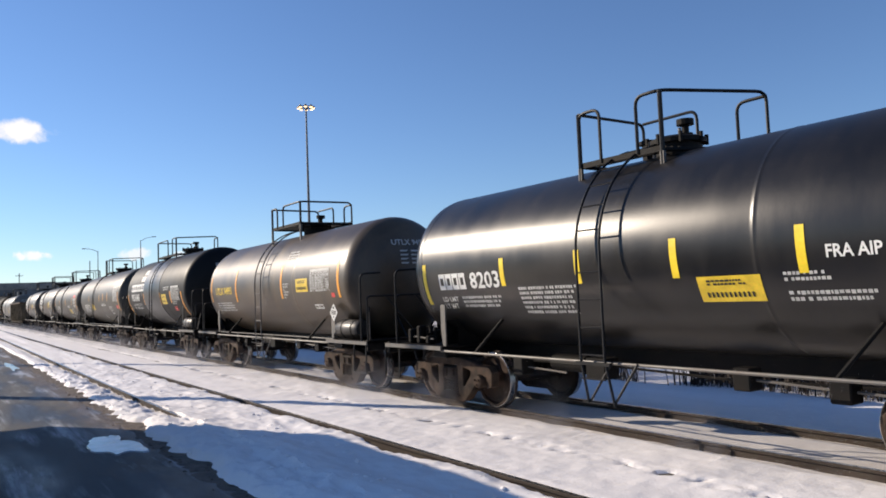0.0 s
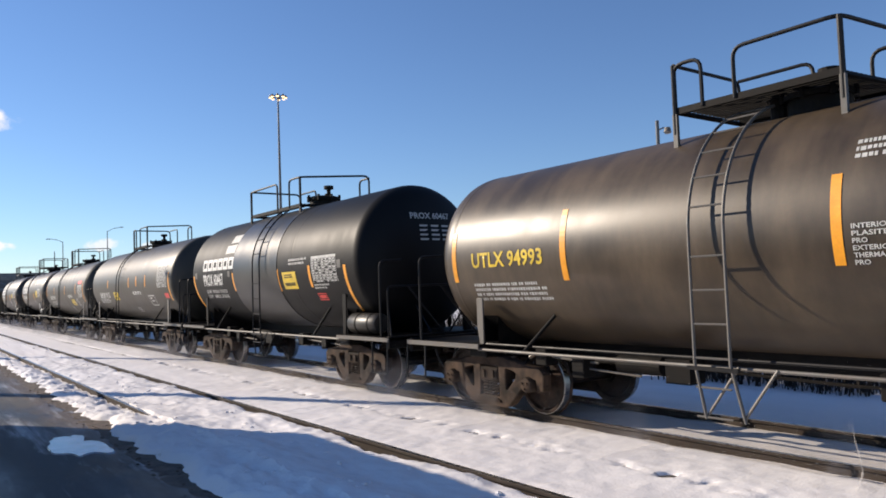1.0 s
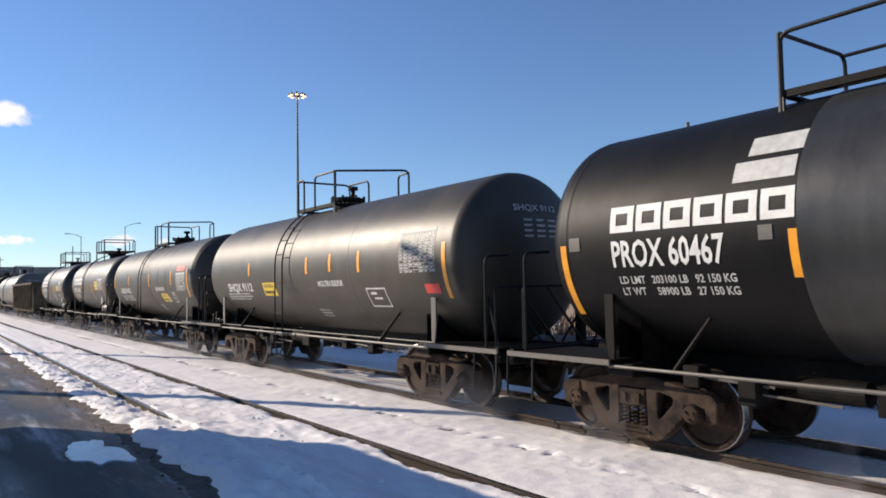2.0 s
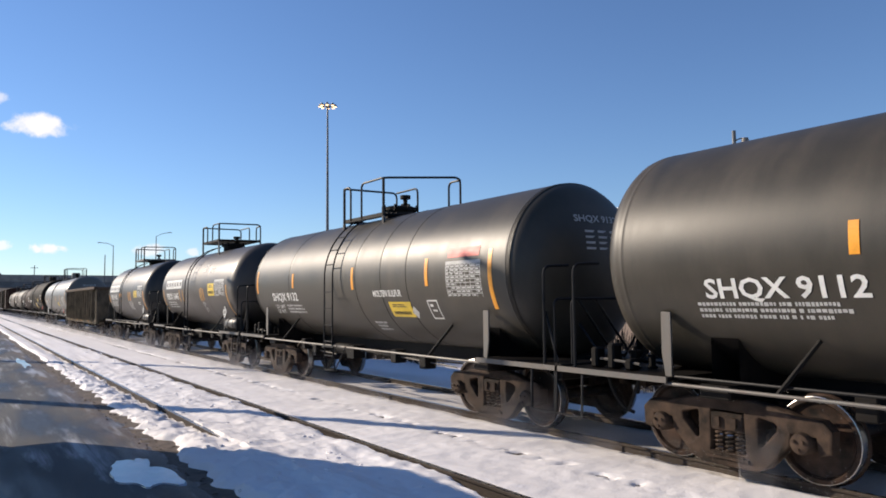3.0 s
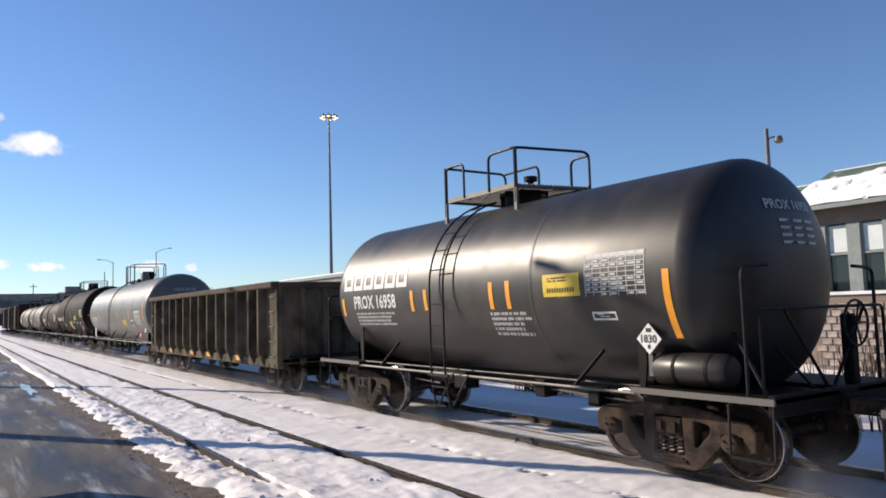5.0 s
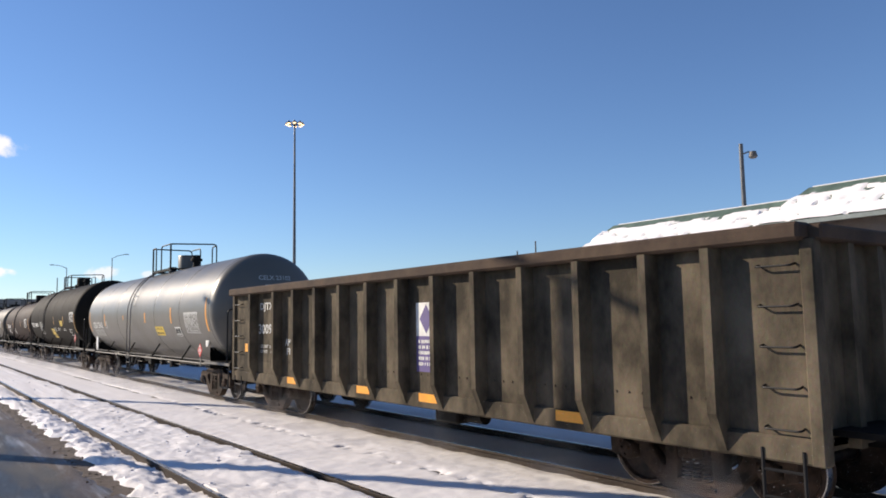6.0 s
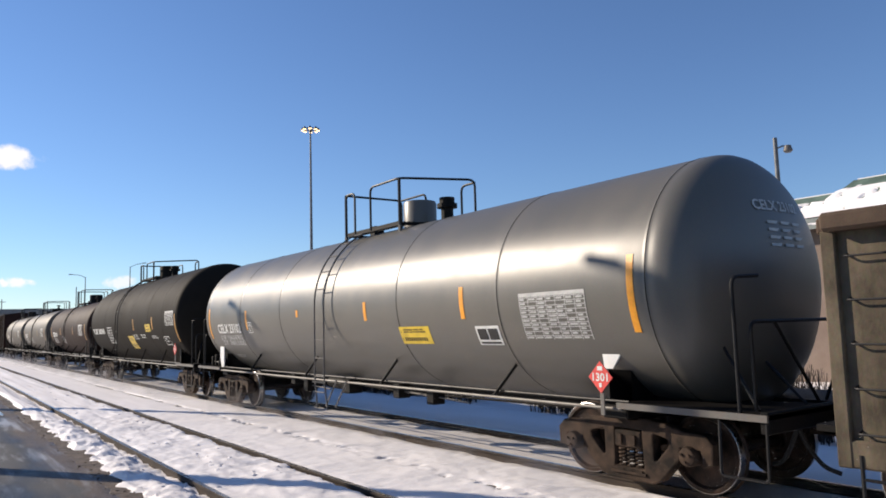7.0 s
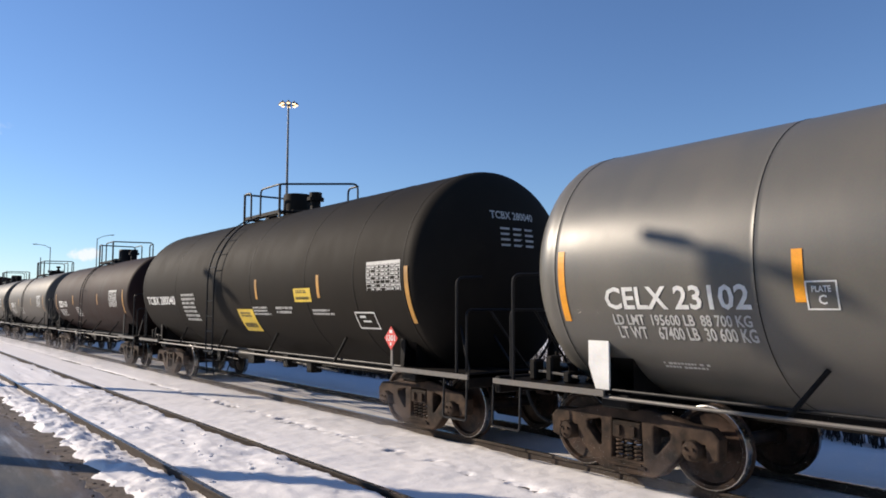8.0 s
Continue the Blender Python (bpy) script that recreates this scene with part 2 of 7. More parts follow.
def snow_material(name, swept=False):
    m = bpy.data.materials.new(name)
    m.use_nodes = True
    n, l = m.node_tree.nodes, m.node_tree.links
    b = n["Principled BSDF"]
    co = n.new("ShaderNodeTexCoord")

    def tex(scale, detail, stretch=(1, 1, 1)):
        mp = n.new("ShaderNodeMapping")
        mp.inputs["Scale"].default_value = stretch
        l.new(co.outputs["Object"], mp.inputs[0])
        t = n.new("ShaderNodeTexNoise")
        t.inputs["Scale"].default_value, t.inputs["Detail"].default_value = scale, detail
        l.new(mp.outputs[0], t.inputs["Vector"])
        return t

    broad, grain, lumps = tex(0.5, 5, (0.35, 1, 1)), tex(38, 5), tex(7, 5)
    ramp = n.new("ShaderNodeMapRange")
    ramp.inputs["From Min"].default_value, ramp.inputs["From Max"].default_value = 0.35, 0.75
    l.new(broad.outputs["Fac"], ramp.inputs["Value"])
    mix = n.new("ShaderNodeMix")
    mix.data_type = "RGBA"
    mix.inputs[6].default_value, mix.inputs[7].default_value = (0.86, 0.835, 0.83, 1), (0.77, 0.735, 0.715, 1)
    l.new(ramp.outputs[0], mix.inputs[0])
    if not swept:
        l.new(mix.outputs[2], b.inputs["Base Color"])
    else:
        # brown-grey track grit, also painted as shade under the train to cut bounce
        pos = n.new("ShaderNodeSeparateXYZ")
        l.new(co.outputs["Object"], pos.inputs[0])
        across = n.new("ShaderNodeMath")
        across.operation = "SUBTRACT"
        l.new(pos.outputs["Y"], across.inputs[0])
        across.inputs[1].default_value = AXIS
        side = n.new("ShaderNodeMath")
        side.operation = "ABSOLUTE"
        l.new(across.outputs[0], side.inputs[0])
        wob = n.new("ShaderNodeMath")
        wob.operation = "MULTIPLY_ADD"
        l.new(lumps.outputs["Fac"], wob.inputs[0])
        wob.inputs[1].default_value = 0.5
        l.new(side.outputs[0], wob.inputs[2])
        band = n.new("ShaderNodeMapRange")
        band.inputs["From Min"].default_value, band.inputs["From Max"].default_value = 0.98, 1.20
        band.inputs["To Min"].default_value, band.inputs["To Max"].default_value = 0.5, 0.0
        l.new(wob.outputs[0], band.inputs["Value"])
        grit_and_shade = n.new("ShaderNodeMix")
        grit_and_shade.data_type = "RGBA"
        grit_and_shade.inputs[7].default_value = (0.30, 0.265, 0.235, 1)
        l.new(band.outputs[0], grit_and_shade.inputs[0])
        l.new(mix.outputs[2], grit_and_shade.inputs[6])
        l.new(grit_and_shade.outputs[2], b.inputs["Base Color"])
    b.inputs["Roughness"].default_value = 0.75
    b.inputs["Specular IOR Level"].default_value = 0.25
    b1, b2 = n.new("ShaderNodeBump"), n.new("ShaderNodeBump")
    b1.inputs["Strength"].default_value, b1.inputs["Distance"].default_value = 0.28, 0.04
    b2.inputs["Strength"].default_value, b2.inputs["Distance"].default_value = 0.35, 0.012
    l.new(lumps.outputs["Fac"], b1.inputs["Height"])
    l.new(grain.outputs["Fac"], b2.inputs["Height"])
    l.new(b1.outputs[0], b2.inputs["Normal"])
    l.new(b2.outputs[0], b.inputs["Normal"])
    return m


def asphalt_material():
    """Worn wet asphalt: dark damp patches, long salt and slush smears, and brown mud tracked along the snowy edge."""
    m = bpy.data.materials.new("wet_asphalt")
    m.use_nodes = True
    n, l = m.node_tree.nodes, m.node_tree.links
    b = n["Principled BSDF"]
    co = n.new("ShaderNodeTexCoord")

    def tex(scale, detail, stretch=(1, 1, 1)):
        mp = n.new("ShaderNodeMapping")
        mp.inputs["Scale"].default_value = stretch
        l.new(co.outputs["Object"], mp.inputs[0])
        t = n.new("ShaderNodeTexNoise")
        t.inputs["Scale"].default_value, t.inputs["Detail"].default_value, t.inputs["Roughness"].default_value = scale, detail, 0.62
        l.new(mp.outputs[0], t.inputs["Vector"])
        return t

    def span(src, a, c, lo=0.0, hi=1.0):
        r = n.new("ShaderNodeMapRange")
        for key, v in (("From Min", a), ("From Max", c), ("To Min", lo), ("To Max", hi)):
            r.inputs[key].default_value = v
        l.new(src, r.inputs["Value"])
        return r.outputs[0]

    def blend(fac, under, colour):
        x = n.new("ShaderNodeMix")
        x.data_type = "RGBA"
        l.new(fac, x.inputs[0])
        if isinstance(under, tuple):
            x.inputs[6].default_value = (*under, 1)
        else:
            l.new(under, x.inputs[6])
        x.inputs[7].default_value = (*colour, 1)
        return x.outputs[2]

    def times(a, c):
        x = n.new("ShaderNodeMath")
        x.operation = "MULTIPLY"
        l.new(a, x.inputs[0])
        l.new(c, x.inputs[1])
        return x.outputs[0]

    wet, salt, streak, grit, mud = tex(0.8, 7, (0.3, 1.4, 1)), tex(0.9, 9, (0.35, 2.2, 1)), tex(1.6, 8, (0.10, 2.6, 1)), tex(80, 4), tex(1.7, 7, (0.5, 1.6, 1))
    dry = span(wet.outputs["Fac"], 0.42, 0.60)
    c = blend(dry, (0.018, 0.019, 0.021), (0.060, 0.060, 0.061))
    pos = n.new("ShaderNodeSeparateXYZ")
    l.new(co.outputs["Object"], pos.inputs[0])
    edge = n.new("ShaderNodeMath")
    edge.operation = "MULTIPLY_ADD"
    l.new(mud.outputs["Fac"], edge.inputs[0])
    edge.inputs[1].default_value = 1.6
    l.new(pos.outputs["Y"], edge.inputs[2])
    c = blend(span(edge.outputs[0], 2.65, 3.05, 0.0, 0.8), c, (0.115, 0.080, 0.052))
    c = blend(span(edge.outputs[0], 3.20, 3.40, 0.0, 0.8), c, (0.030, 0.024, 0.019))
    smear = times(span(salt.outputs["Fac"], 0.50, 0.62), span(streak.outputs["Fac"], 0.42, 0.58))
    c = blend(smear, c, (0.36, 0.37, 0.39))
    c = blend(span(grit.outputs["Fac"], 0.62, 0.78, 0.0, 0.35), c, (0.16, 0.15, 0.14))
    l.new(c, b.inputs["Base Color"])
    l.new(span(wet.outputs["Fac"], 0.40, 0.58, 0.46, 0.74), b.inputs["Roughness"])
    b.inputs["Specular IOR Level"].default_value = 0.45
    b1, b2 = n.new("ShaderNodeBump"), n.new("ShaderNodeBump")
    b1.inputs["Strength"].default_value, b1.inputs["Distance"].default_value = 0.6, 0.010
    b2.inputs["Strength"].default_value, b2.inputs["Distance"].default_value = 0.4, 0.05
    l.new(grit.outputs["Fac"], b1.inputs["Height"])
    l.new(mud.outputs["Fac"], b2.inputs["Height"])
    l.new(b2.outputs[0], b1.inputs["Normal"])
    l.new(b1.outputs[0], b.inputs["Normal"])
    return m


M_SNOW = snow_material("fresh_snow")
M_YARD = snow_material("snow_over_the_yard", True)
M_ASPHALT = asphalt_material()
M_BALLAST = shade("dark_gravel", (0.030, 0.024, 0.020), 0.85, 0.0, scale=14, second=(0.12, 0.095, 0.075), amount=0.8, fine=60, bump=0.8)
M_VERGE = shade("brown_gravel_mud", (0.055, 0.036, 0.024), 0.8, 0.0, scale=5, second=(0.16, 0.12, 0.09), amount=0.7, fine=50, bump=0.8)
M_ICE = shade("pale_slush_ice", (0.34, 0.38, 0.43), 0.12, 0.0, spread=0.12, scale=3, bump=0.08)


def powder_material():
    """Airborne powder snow: faint, patchy, thinning out upwards and towards its edges."""
    m = bpy.data.materials.new("airborne_powder_snow")
    m.use_nodes = True
    n, l = m.node_tree.nodes, m.node_tree.links
    b = n["Principled BSDF"]
    b.inputs["Base Color"].default_value = (0.86, 0.84, 0.83, 1)
    b.inputs["Roughness"].default_value = 1.0
    b.inputs["Specular IOR Level"].default_value = 0.0
    co, pos, tex = n.new("ShaderNodeTexCoord"), n.new("ShaderNodeSeparateXYZ"), n.new("ShaderNodeTexNoise")
    l.new(co.outputs["Object"], pos.inputs[0])
    l.new(co.outputs["Object"], tex.inputs["Vector"])
    tex.inputs["Scale"].default_value, tex.inputs["Detail"].default_value = 1.1, 4
    middle = n.new("ShaderNodeMath")
    middle.operation = "ADD"
    l.new(pos.outputs["Y"], middle.inputs[0])
    middle.inputs[1].default_value = 1.65
    ends = n.new("ShaderNodeMath")
    ends.operation = "ABSOLUTE"
    l.new(middle.outputs[0], ends.inputs[0])
    out = None
    for src, a, c, top in ((pos.outputs["Z"], 0.80, -0.05, 1.0), (tex.outputs["Fac"], 0.34, 0.62, 0.22), (ends.outputs[0], 0.84, 0.25, 1.0)):
        r = n.new("ShaderNodeMapRange")
        r.interpolation_type = "SMOOTHSTEP"
        r.inputs["From Min"].default_value, r.inputs["From Max"].default_value, r.inputs["To Max"].default_value = a, c, top
        l.new(src, r.inputs["Value"])
        if out is None:
            out = r.outputs[0]
            continue
        k = n.new("ShaderNodeMath")
        k.operation = "MULTIPLY"
        l.new(out, k.inputs[0])
        l.new(r.outputs[0], k.inputs[1])
        out = k.outputs[0]
    l.new(out, b.inputs["Alpha"])
    return m


M_POWDER = powder_material()

# ---- mesh helpers ----
def part(name, bm, material, parent=None, label="", smooth=False, at=None):
    """One mesh object from a bmesh, linked under a thing or a part."""
    me = bpy.data.meshes.new(name)
    bm.to_mesh(me)
    bm.free()
    return part_of(name, me, material, parent, label, smooth, at)


def part_of(name, me, material, parent=None, label="", smooth=False, at=None):
    if not me.materials:
        me.materials.append(material)
    if smooth:
        me.polygons.foreach_set("use_smooth", [True] * len(me.polygons))
        try:
            me.set_sharp_from_angle(angle=radians(38))
        except AttributeError:
            pass
    ob = new(name, me)
    if parent is not None:
        ob.parent = parent
    if at is not None:
        ob.matrix_basis = at
    if label:
        ob["label"] = label
    return ob


def empty(name, at=None, **tags):
    ob = new(name)
    if at is not None:
        ob.matrix_basis = at
    return tagged(ob, **tags)


def add_box(bm, x0, x1, y0, y1, z0, z1, m=None):
    vs = [bm.verts.new((x, y, z)) for x in (x0, x1) for y in (y0, y1) for z in (z0, z1)]
    for f in ((0, 1, 3, 2), (4, 6, 7, 5), (0, 4, 5, 1), (2, 3, 7, 6), (0, 2, 6, 4), (1, 5, 7, 3)):
        bm.faces.new([vs[i] for i in f])
    if m is not None:
        bmesh.ops.transform(bm, matrix=m, verts=vs)
    return vs


def box(x0, x1, y0, y1, z0, z1, bevel=0.0):
    bm = bmesh.new()
    add_box(bm, x0, x1, y0, y1, z0, z1)
    if bevel:
        bmesh.ops.bevel(bm, geom=bm.edges[:], offset=bevel, segments=1, affect="EDGES")
    return bm


def add_tube(bm, pts, r, sides=8, closed=False, caps=True):
    """A round tube along a line of points."""
    pts = [Vector(p) for p in pts]
    rings, n = [], len(pts)
    ref = None
    for i, p in enumerate(pts):
        a = pts[(i - 1) % n] if (closed or i > 0) else p
        b = pts[(i + 1) % n] if (closed or i < n - 1) else p
        d = (b - a).normalized()
        if ref is None:
            ref = d.orthogonal().normalized()
        ref = (ref - d * ref.dot(d)).normalized()
        s = d.cross(ref)
        rings.append([bm.verts.new(p + (ref * math.cos(k * math.tau / sides) + s * math.sin(k * math.tau / sides)) * r) for k in range(sides)])
    for i in range(n if closed else n - 1):
        a, b = rings[i], rings[(i + 1) % n]
        for k in range(sides):
            bm.faces.new((a[k], a[(k + 1) % sides], b[(k + 1) % sides], b[k]))
    if caps and not closed:
        bm.faces.new(rings[0][::-1])
        bm.faces.new(rings[-1])


def rounded(pts, r, steps=4):
    """A line of points with its inner corners rounded."""
    pts = [Vector(p) for p in pts]
    out = [pts[0]]
    for a, p, b in zip(pts, pts[1:], pts[2:]):
        u, v = (a - p), (b - p)
        k = min(r, u.length * 0.49, v.length * 0.49)
        s, e = p + u.normalized() * k, p + v.normalized() * k
        for i in range(steps + 1):
            t = i / steps
            out.append(s.lerp(p, t).lerp(p.lerp(e, t), t))
    return out + [pts[-1]]


def tube(pts, r, sides=8, bend=0.0):
    bm = bmesh.new()
    add_tube(bm, rounded(pts, bend) if bend else pts, r, sides)
    return bm


def add_lathe(bm, profile, axis="X", sides=48, centre=(0, 0, 0)):
    """A surface of revolution: profile is (along, radius) pairs."""
    rings = []
    cx, cy, cz = centre
    for a, r in profile:
        ring = []
        for k in range(sides):
            c, s = math.cos(k * math.tau / sides) * r, math.sin(k * math.tau / sides) * r
            p = {"X": (a, c, s), "Y": (c, a, s), "Z": (c, s, a)}[axis]
            ring.append(bm.verts.new((p[0] + cx, p[1] + cy, p[2] + cz)))
        rings.append(ring)
    for a, b in zip(rings, rings[1:]):
        for k in range(sides):
            bm.faces.new((a[k], a[(k + 1) % sides], b[(k + 1) % sides], b[k]))
    if profile[0][1] > 1e-6:
        bm.faces.new(rings[0][::-1])
    if profile[-1][1] > 1e-6:
        bm.faces.new(rings[-1])
    bmesh.ops.remove_doubles(bm, verts=bm.verts, dist=1e-6) if profile[0][1] <= 1e-6 or profile[-1][1] <= 1e-6 else None
    bmesh.ops.recalc_face_normals(bm, faces=bm.faces)


def lathe(profile, axis="X", sides=48, centre=(0, 0, 0)):
    bm = bmesh.new()
    add_lathe(bm, profile, axis, sides, centre)
    return bm


def plate(outline, holes=(), depth=0.05, bevel=0.01):
    """A flat cast piece in the x-z plane with holes through it, as a mesh of that depth."""
    cu = bpy.data.curves.new("outline", "CURVE")
    cu.dimensions, cu.fill_mode, cu.extrude, cu.bevel_depth, cu.bevel_resolution = "2D", "BOTH", depth / 2, bevel, 1
    for pts in (outline, *holes):
        sp = cu.splines.new("POLY")
        sp.points.add(len(pts) - 1)
        for q, (x, z) in zip(sp.points, pts):
            q.co = (x, z, 0, 1)
        sp.use_cyclic_u = True
    ob = bpy.data.objects.new("outline", cu)
    scene.collection.objects.link(ob)
    me = bpy.data.meshes.new_from_object(ob.evaluated_get(bpy.context.evaluated_depsgraph_get()))
    me.transform(Matrix.Rotation(radians(90), 4, "X"))
    bpy.data.objects.remove(ob)
    bpy.data.curves.remove(cu)
    me.materials.clear()
    return me


LETTERS = {}


def text_bm(body):
    """Flat lettering in the x-y plane, scaled to a unit height and one unit width."""
    if body not in LETTERS:
        cu = bpy.data.curves.new("words", "FONT")
        cu.body, cu.resolution_u, cu.offset = body, 2, 0.022
        ob = bpy.data.objects.new("words", cu)
        scene.collection.objects.link(ob)
        LETTERS[body] = bpy.data.meshes.new_from_object(ob.evaluated_get(bpy.context.evaluated_depsgraph_get()))
        bpy.data.objects.remove(ob)
    bm = bmesh.new()
    bm.from_mesh(LETTERS[body])
    xs, ys = [v.co.x for v in bm.verts], [v.co.y for v in bm.verts]
    x0, x1, y0, y1 = min(xs), max(xs), min(ys), max(ys)
    for v in bm.verts:
        v.co = ((v.co.x - x0) / (x1 - x0), (v.co.y - y0) / (y1 - y0), 0)
    return bm

# ---- ground, tracks, road ----
def lump(x, y, s, seed=0.0):
    return noise.noise(Vector((x * s, y * s, seed)))


def snow_height(x, y):
    """Height of the snow over the rail tops: trodden berm by the road, drifts in the near track, swept snow by the train's track."""
    a, b = NEAR_RAILS
    c, d = TRAIN_RAILS
    z = -0.05 + 0.02 * lump(x, y, 0.35, 3)
    if y < 2.3:
        z = -0.16
    elif y < a + 0.03:
        k = (y - 2.3) / (a + 0.03 - 2.3)
        edge = 0.16 * lump(x, 0, 0.8, 5) + 0.14 * lump(x, 0, 2.7, 6)
        rise = min(1.0, max(0.0, (k - 0.24 - edge) / 0.16))
        rough = noise.fractal(Vector((x * 1.5, y * 2.4, 4.0)), 0.55, 2.1, 7) + 0.45 * max(0.0, lump(x, y, 5.5, 40)) - 0.8 * max(0.0, lump(x, y, 3.4, 44))
        ridge = math.sin(math.pi * min(1.0, max(0.0, (k - 0.1) / 0.75)))
        z = -0.16 + rise * (0.06 + 0.08 * ridge) + (0.2 + 0.8 * rise) * 0.058 * rough
        z += 0.10 * min(1.0, max(0.0, (x + 15.0) / 4.0)) * max(0.0, (k - 0.55) / 0.45)
    elif y < b + 0.045:
        # a drift fills the track, with a ragged edge along the second rail
        cliff = max(-0.02, 0.035 + 0.30 * lump(x, 0, 0.55, 41) + 0.07 * lump(x, 0, 3.4, 42))
        up = min(1.0, max(0.0, (b - y - cliff) / 0.07))
        z = -0.135 + up * (0.125 + 0.03 * lump(x, y, 0.9, 43)) + 0.045 * up * noise.fractal(Vector((x * 1.0, y * 1.5, 7.0)), 0.7, 2.1, 7) - 0.05 * up * max(0.0, lump(x, y, 2.6, 45) - 0.25)
    elif y < c - 0.05:
        k = (y - b) / (c - b)
        z = -0.03 - 0.06 * k + 0.02 * lump(x, y, 1.3, 9) + 0.012 * lump(x, y, 5, 9)
        track = abs(y - (6.35 + 0.08 * lump(x, 0, 0.4, 11)))
        if track < 0.16:
            pits = noise.fractal(Vector((x * 4.5, y * 7.0, 13.0)), 0.5, 2.1, 4) + min(0.25, max(-0.05, (-20.0 - x) / 40))
            z -= 0.13 * (1 - track / 0.16) * max(0.0, pits)
    elif y < d + 0.1:
        z = -0.085 + 0.015 * lump(x, y, 2.0, 12)
    elif y < 14:
        z = -0.07 - 0.06 * (y - d) + 0.05 * lump(x, y, 0.9, 14)
    else:
        z = -0.36 + 0.15 * lump(x, y, 0.25, 15)
    for r, near in ((a, 0.022), (b, 0.03), (c, 0.05), (d, 0.045)):
        off = y - r
        if -0.22 < off < 0.16:
            keep = 0.5 + 0.5 * lump(x, r, 0.9, 17) + 0.35 * lump(x, r, 3.0, 18)
            if r == a:
                keep -= 0.9 * min(1.0, max(0.0, (x + 15.5) / 4.0))
            deep = near * (1 - abs(off + 0.03) / 0.19) * (0.4 + 0.9 * keep)
            if r == a:
                deep *= 1 - min(1.0, max(0.0, (x + 14.0) / 3.0))
            z -= max(0.0, deep)
    bury = min(1.0, max(0.0, (x + 15.0) / 4.0)) * max(0.0, 1 - abs(y - a + 0.1) / 0.75)
    return z + 0.07 * min(1.0, 1.6 * bury)


def spaced(a, b, fine_a, fine_b, fine, coarse):
    """Grid lines, close between fine_a and fine_b and ever wider outside."""
    out, v, step = [], fine_a, fine
    while v > a:
        out.append(v)
        v -= step
        step = min(coarse, step * 1.18)
    out.append(a)
    out.reverse()
    v = fine_a + fine
    while v < fine_b:
        out.append(v)
        v += fine
    step = fine
    while v < b:
        out.append(v)
        v += step
        step = min(coarse, step * 1.18)
    return out + [b]


def sheet(name, xs, ys, height, material):
    verts = [(x, y, height(x, y)) for x in xs for y in ys]
    k = len(ys)
    faces = [(i * k + j, (i + 1) * k + j, (i + 1) * k + j + 1, i * k + j + 1) for i in range(len(xs) - 1) for j in range(k - 1)]
    me = bpy.data.meshes.new(name)
    me.from_pydata(verts, [], faces)
    return part_of(name, me, material, smooth=True)


across = [y for y in spaced(-1500, 2500, 2.2, 9.6, 0.06, 120) if y < 2.19 or y > 5.02] + [2.2 + 0.036 * k for k in range(79)]
ground = sheet("ground", spaced(-2500, 1200, -26, 1, 0.052, 120), sorted(across), snow_height, M_YARD)
tagged(ground, "fresh white snow over the rail yard, trodden and lumpy beside the road", "snow", kind="structure")


def road_edge(x):
    return 2.74 + 0.13 * noise.fractal(Vector((x * 0.7, 0, 5)), 0.7, 2.1, 6)


def build_road():
    xs = spaced(-300, 60, -45, 1, 0.12, 6)
    me = bpy.data.meshes.new("road")
    verts, faces = [], []
    rows = [-14, -8, -4, -1, 0, 0.8, 1.5, 2.1]
    for x in xs:
        for y in rows:
            verts.append((x, y, -0.075 - 0.012 * (y - 0.5) ** 2 * 0.02 + 0.008 * lump(x, y, 0.7, 30)))
        e = road_edge(x)
        verts.append((x, e, -0.085))
        verts.append((x, e + 0.05, -0.22))
    k = len(rows) + 2
    for i in range(len(xs) - 1):
        for j in range(k - 1):
            faces.append((i * k + j, (i + 1) * k + j, (i + 1) * k + j + 1, i * k + j + 1))
    me.from_pydata(verts, [], faces)
    ob = part_of("road", me, M_ASPHALT, smooth=True)
    return tagged(ob, "dark wet asphalt road with salt stains and a ragged snowy edge", "road", kind="structure")


build_road()


def patch(name, x, y, rx, ry, seed, material, label, category, z=-0.064, lift=0.004):
    """A thin irregular patch lying on the road."""
    bm = bmesh.new()
    ring, top = [], []
    for k in range(44):
        a = k * math.tau / 44
        w = 1 + 0.75 * noise.noise(Vector((math.cos(a) * 1.3, math.sin(a) * 1.3, seed))) + 0.22 * noise.noise(Vector((math.cos(a) * 4, math.sin(a) * 4, seed)))
        ring.append(bm.verts.new((x + rx * w * math.cos(a), y + ry * w * math.sin(a), z - 0.02)))
        top.append(bm.verts.new((x + rx * w * 0.96 * math.cos(a), y + ry * w * 0.96 * math.sin(a), z + lift)))
    for k in range(44):
        bm.faces.new((ring[k], ring[(k + 1) % 44], top[(k + 1) % 44], top[k]))
    bm.faces.new(top)
    return tagged(part(name, bm, material), label, category)


patch("ice_patch", -11.7, 2.05, 1.0, 0.33, 3.3, M_ICE, "pale frozen puddle on the wet asphalt road", "ice patch")
patch("ice_patch", -31.0, 2.0, 2.2, 0.14, 17.0, M_ICE, "long thin slush patch on the asphalt road", "ice patch")


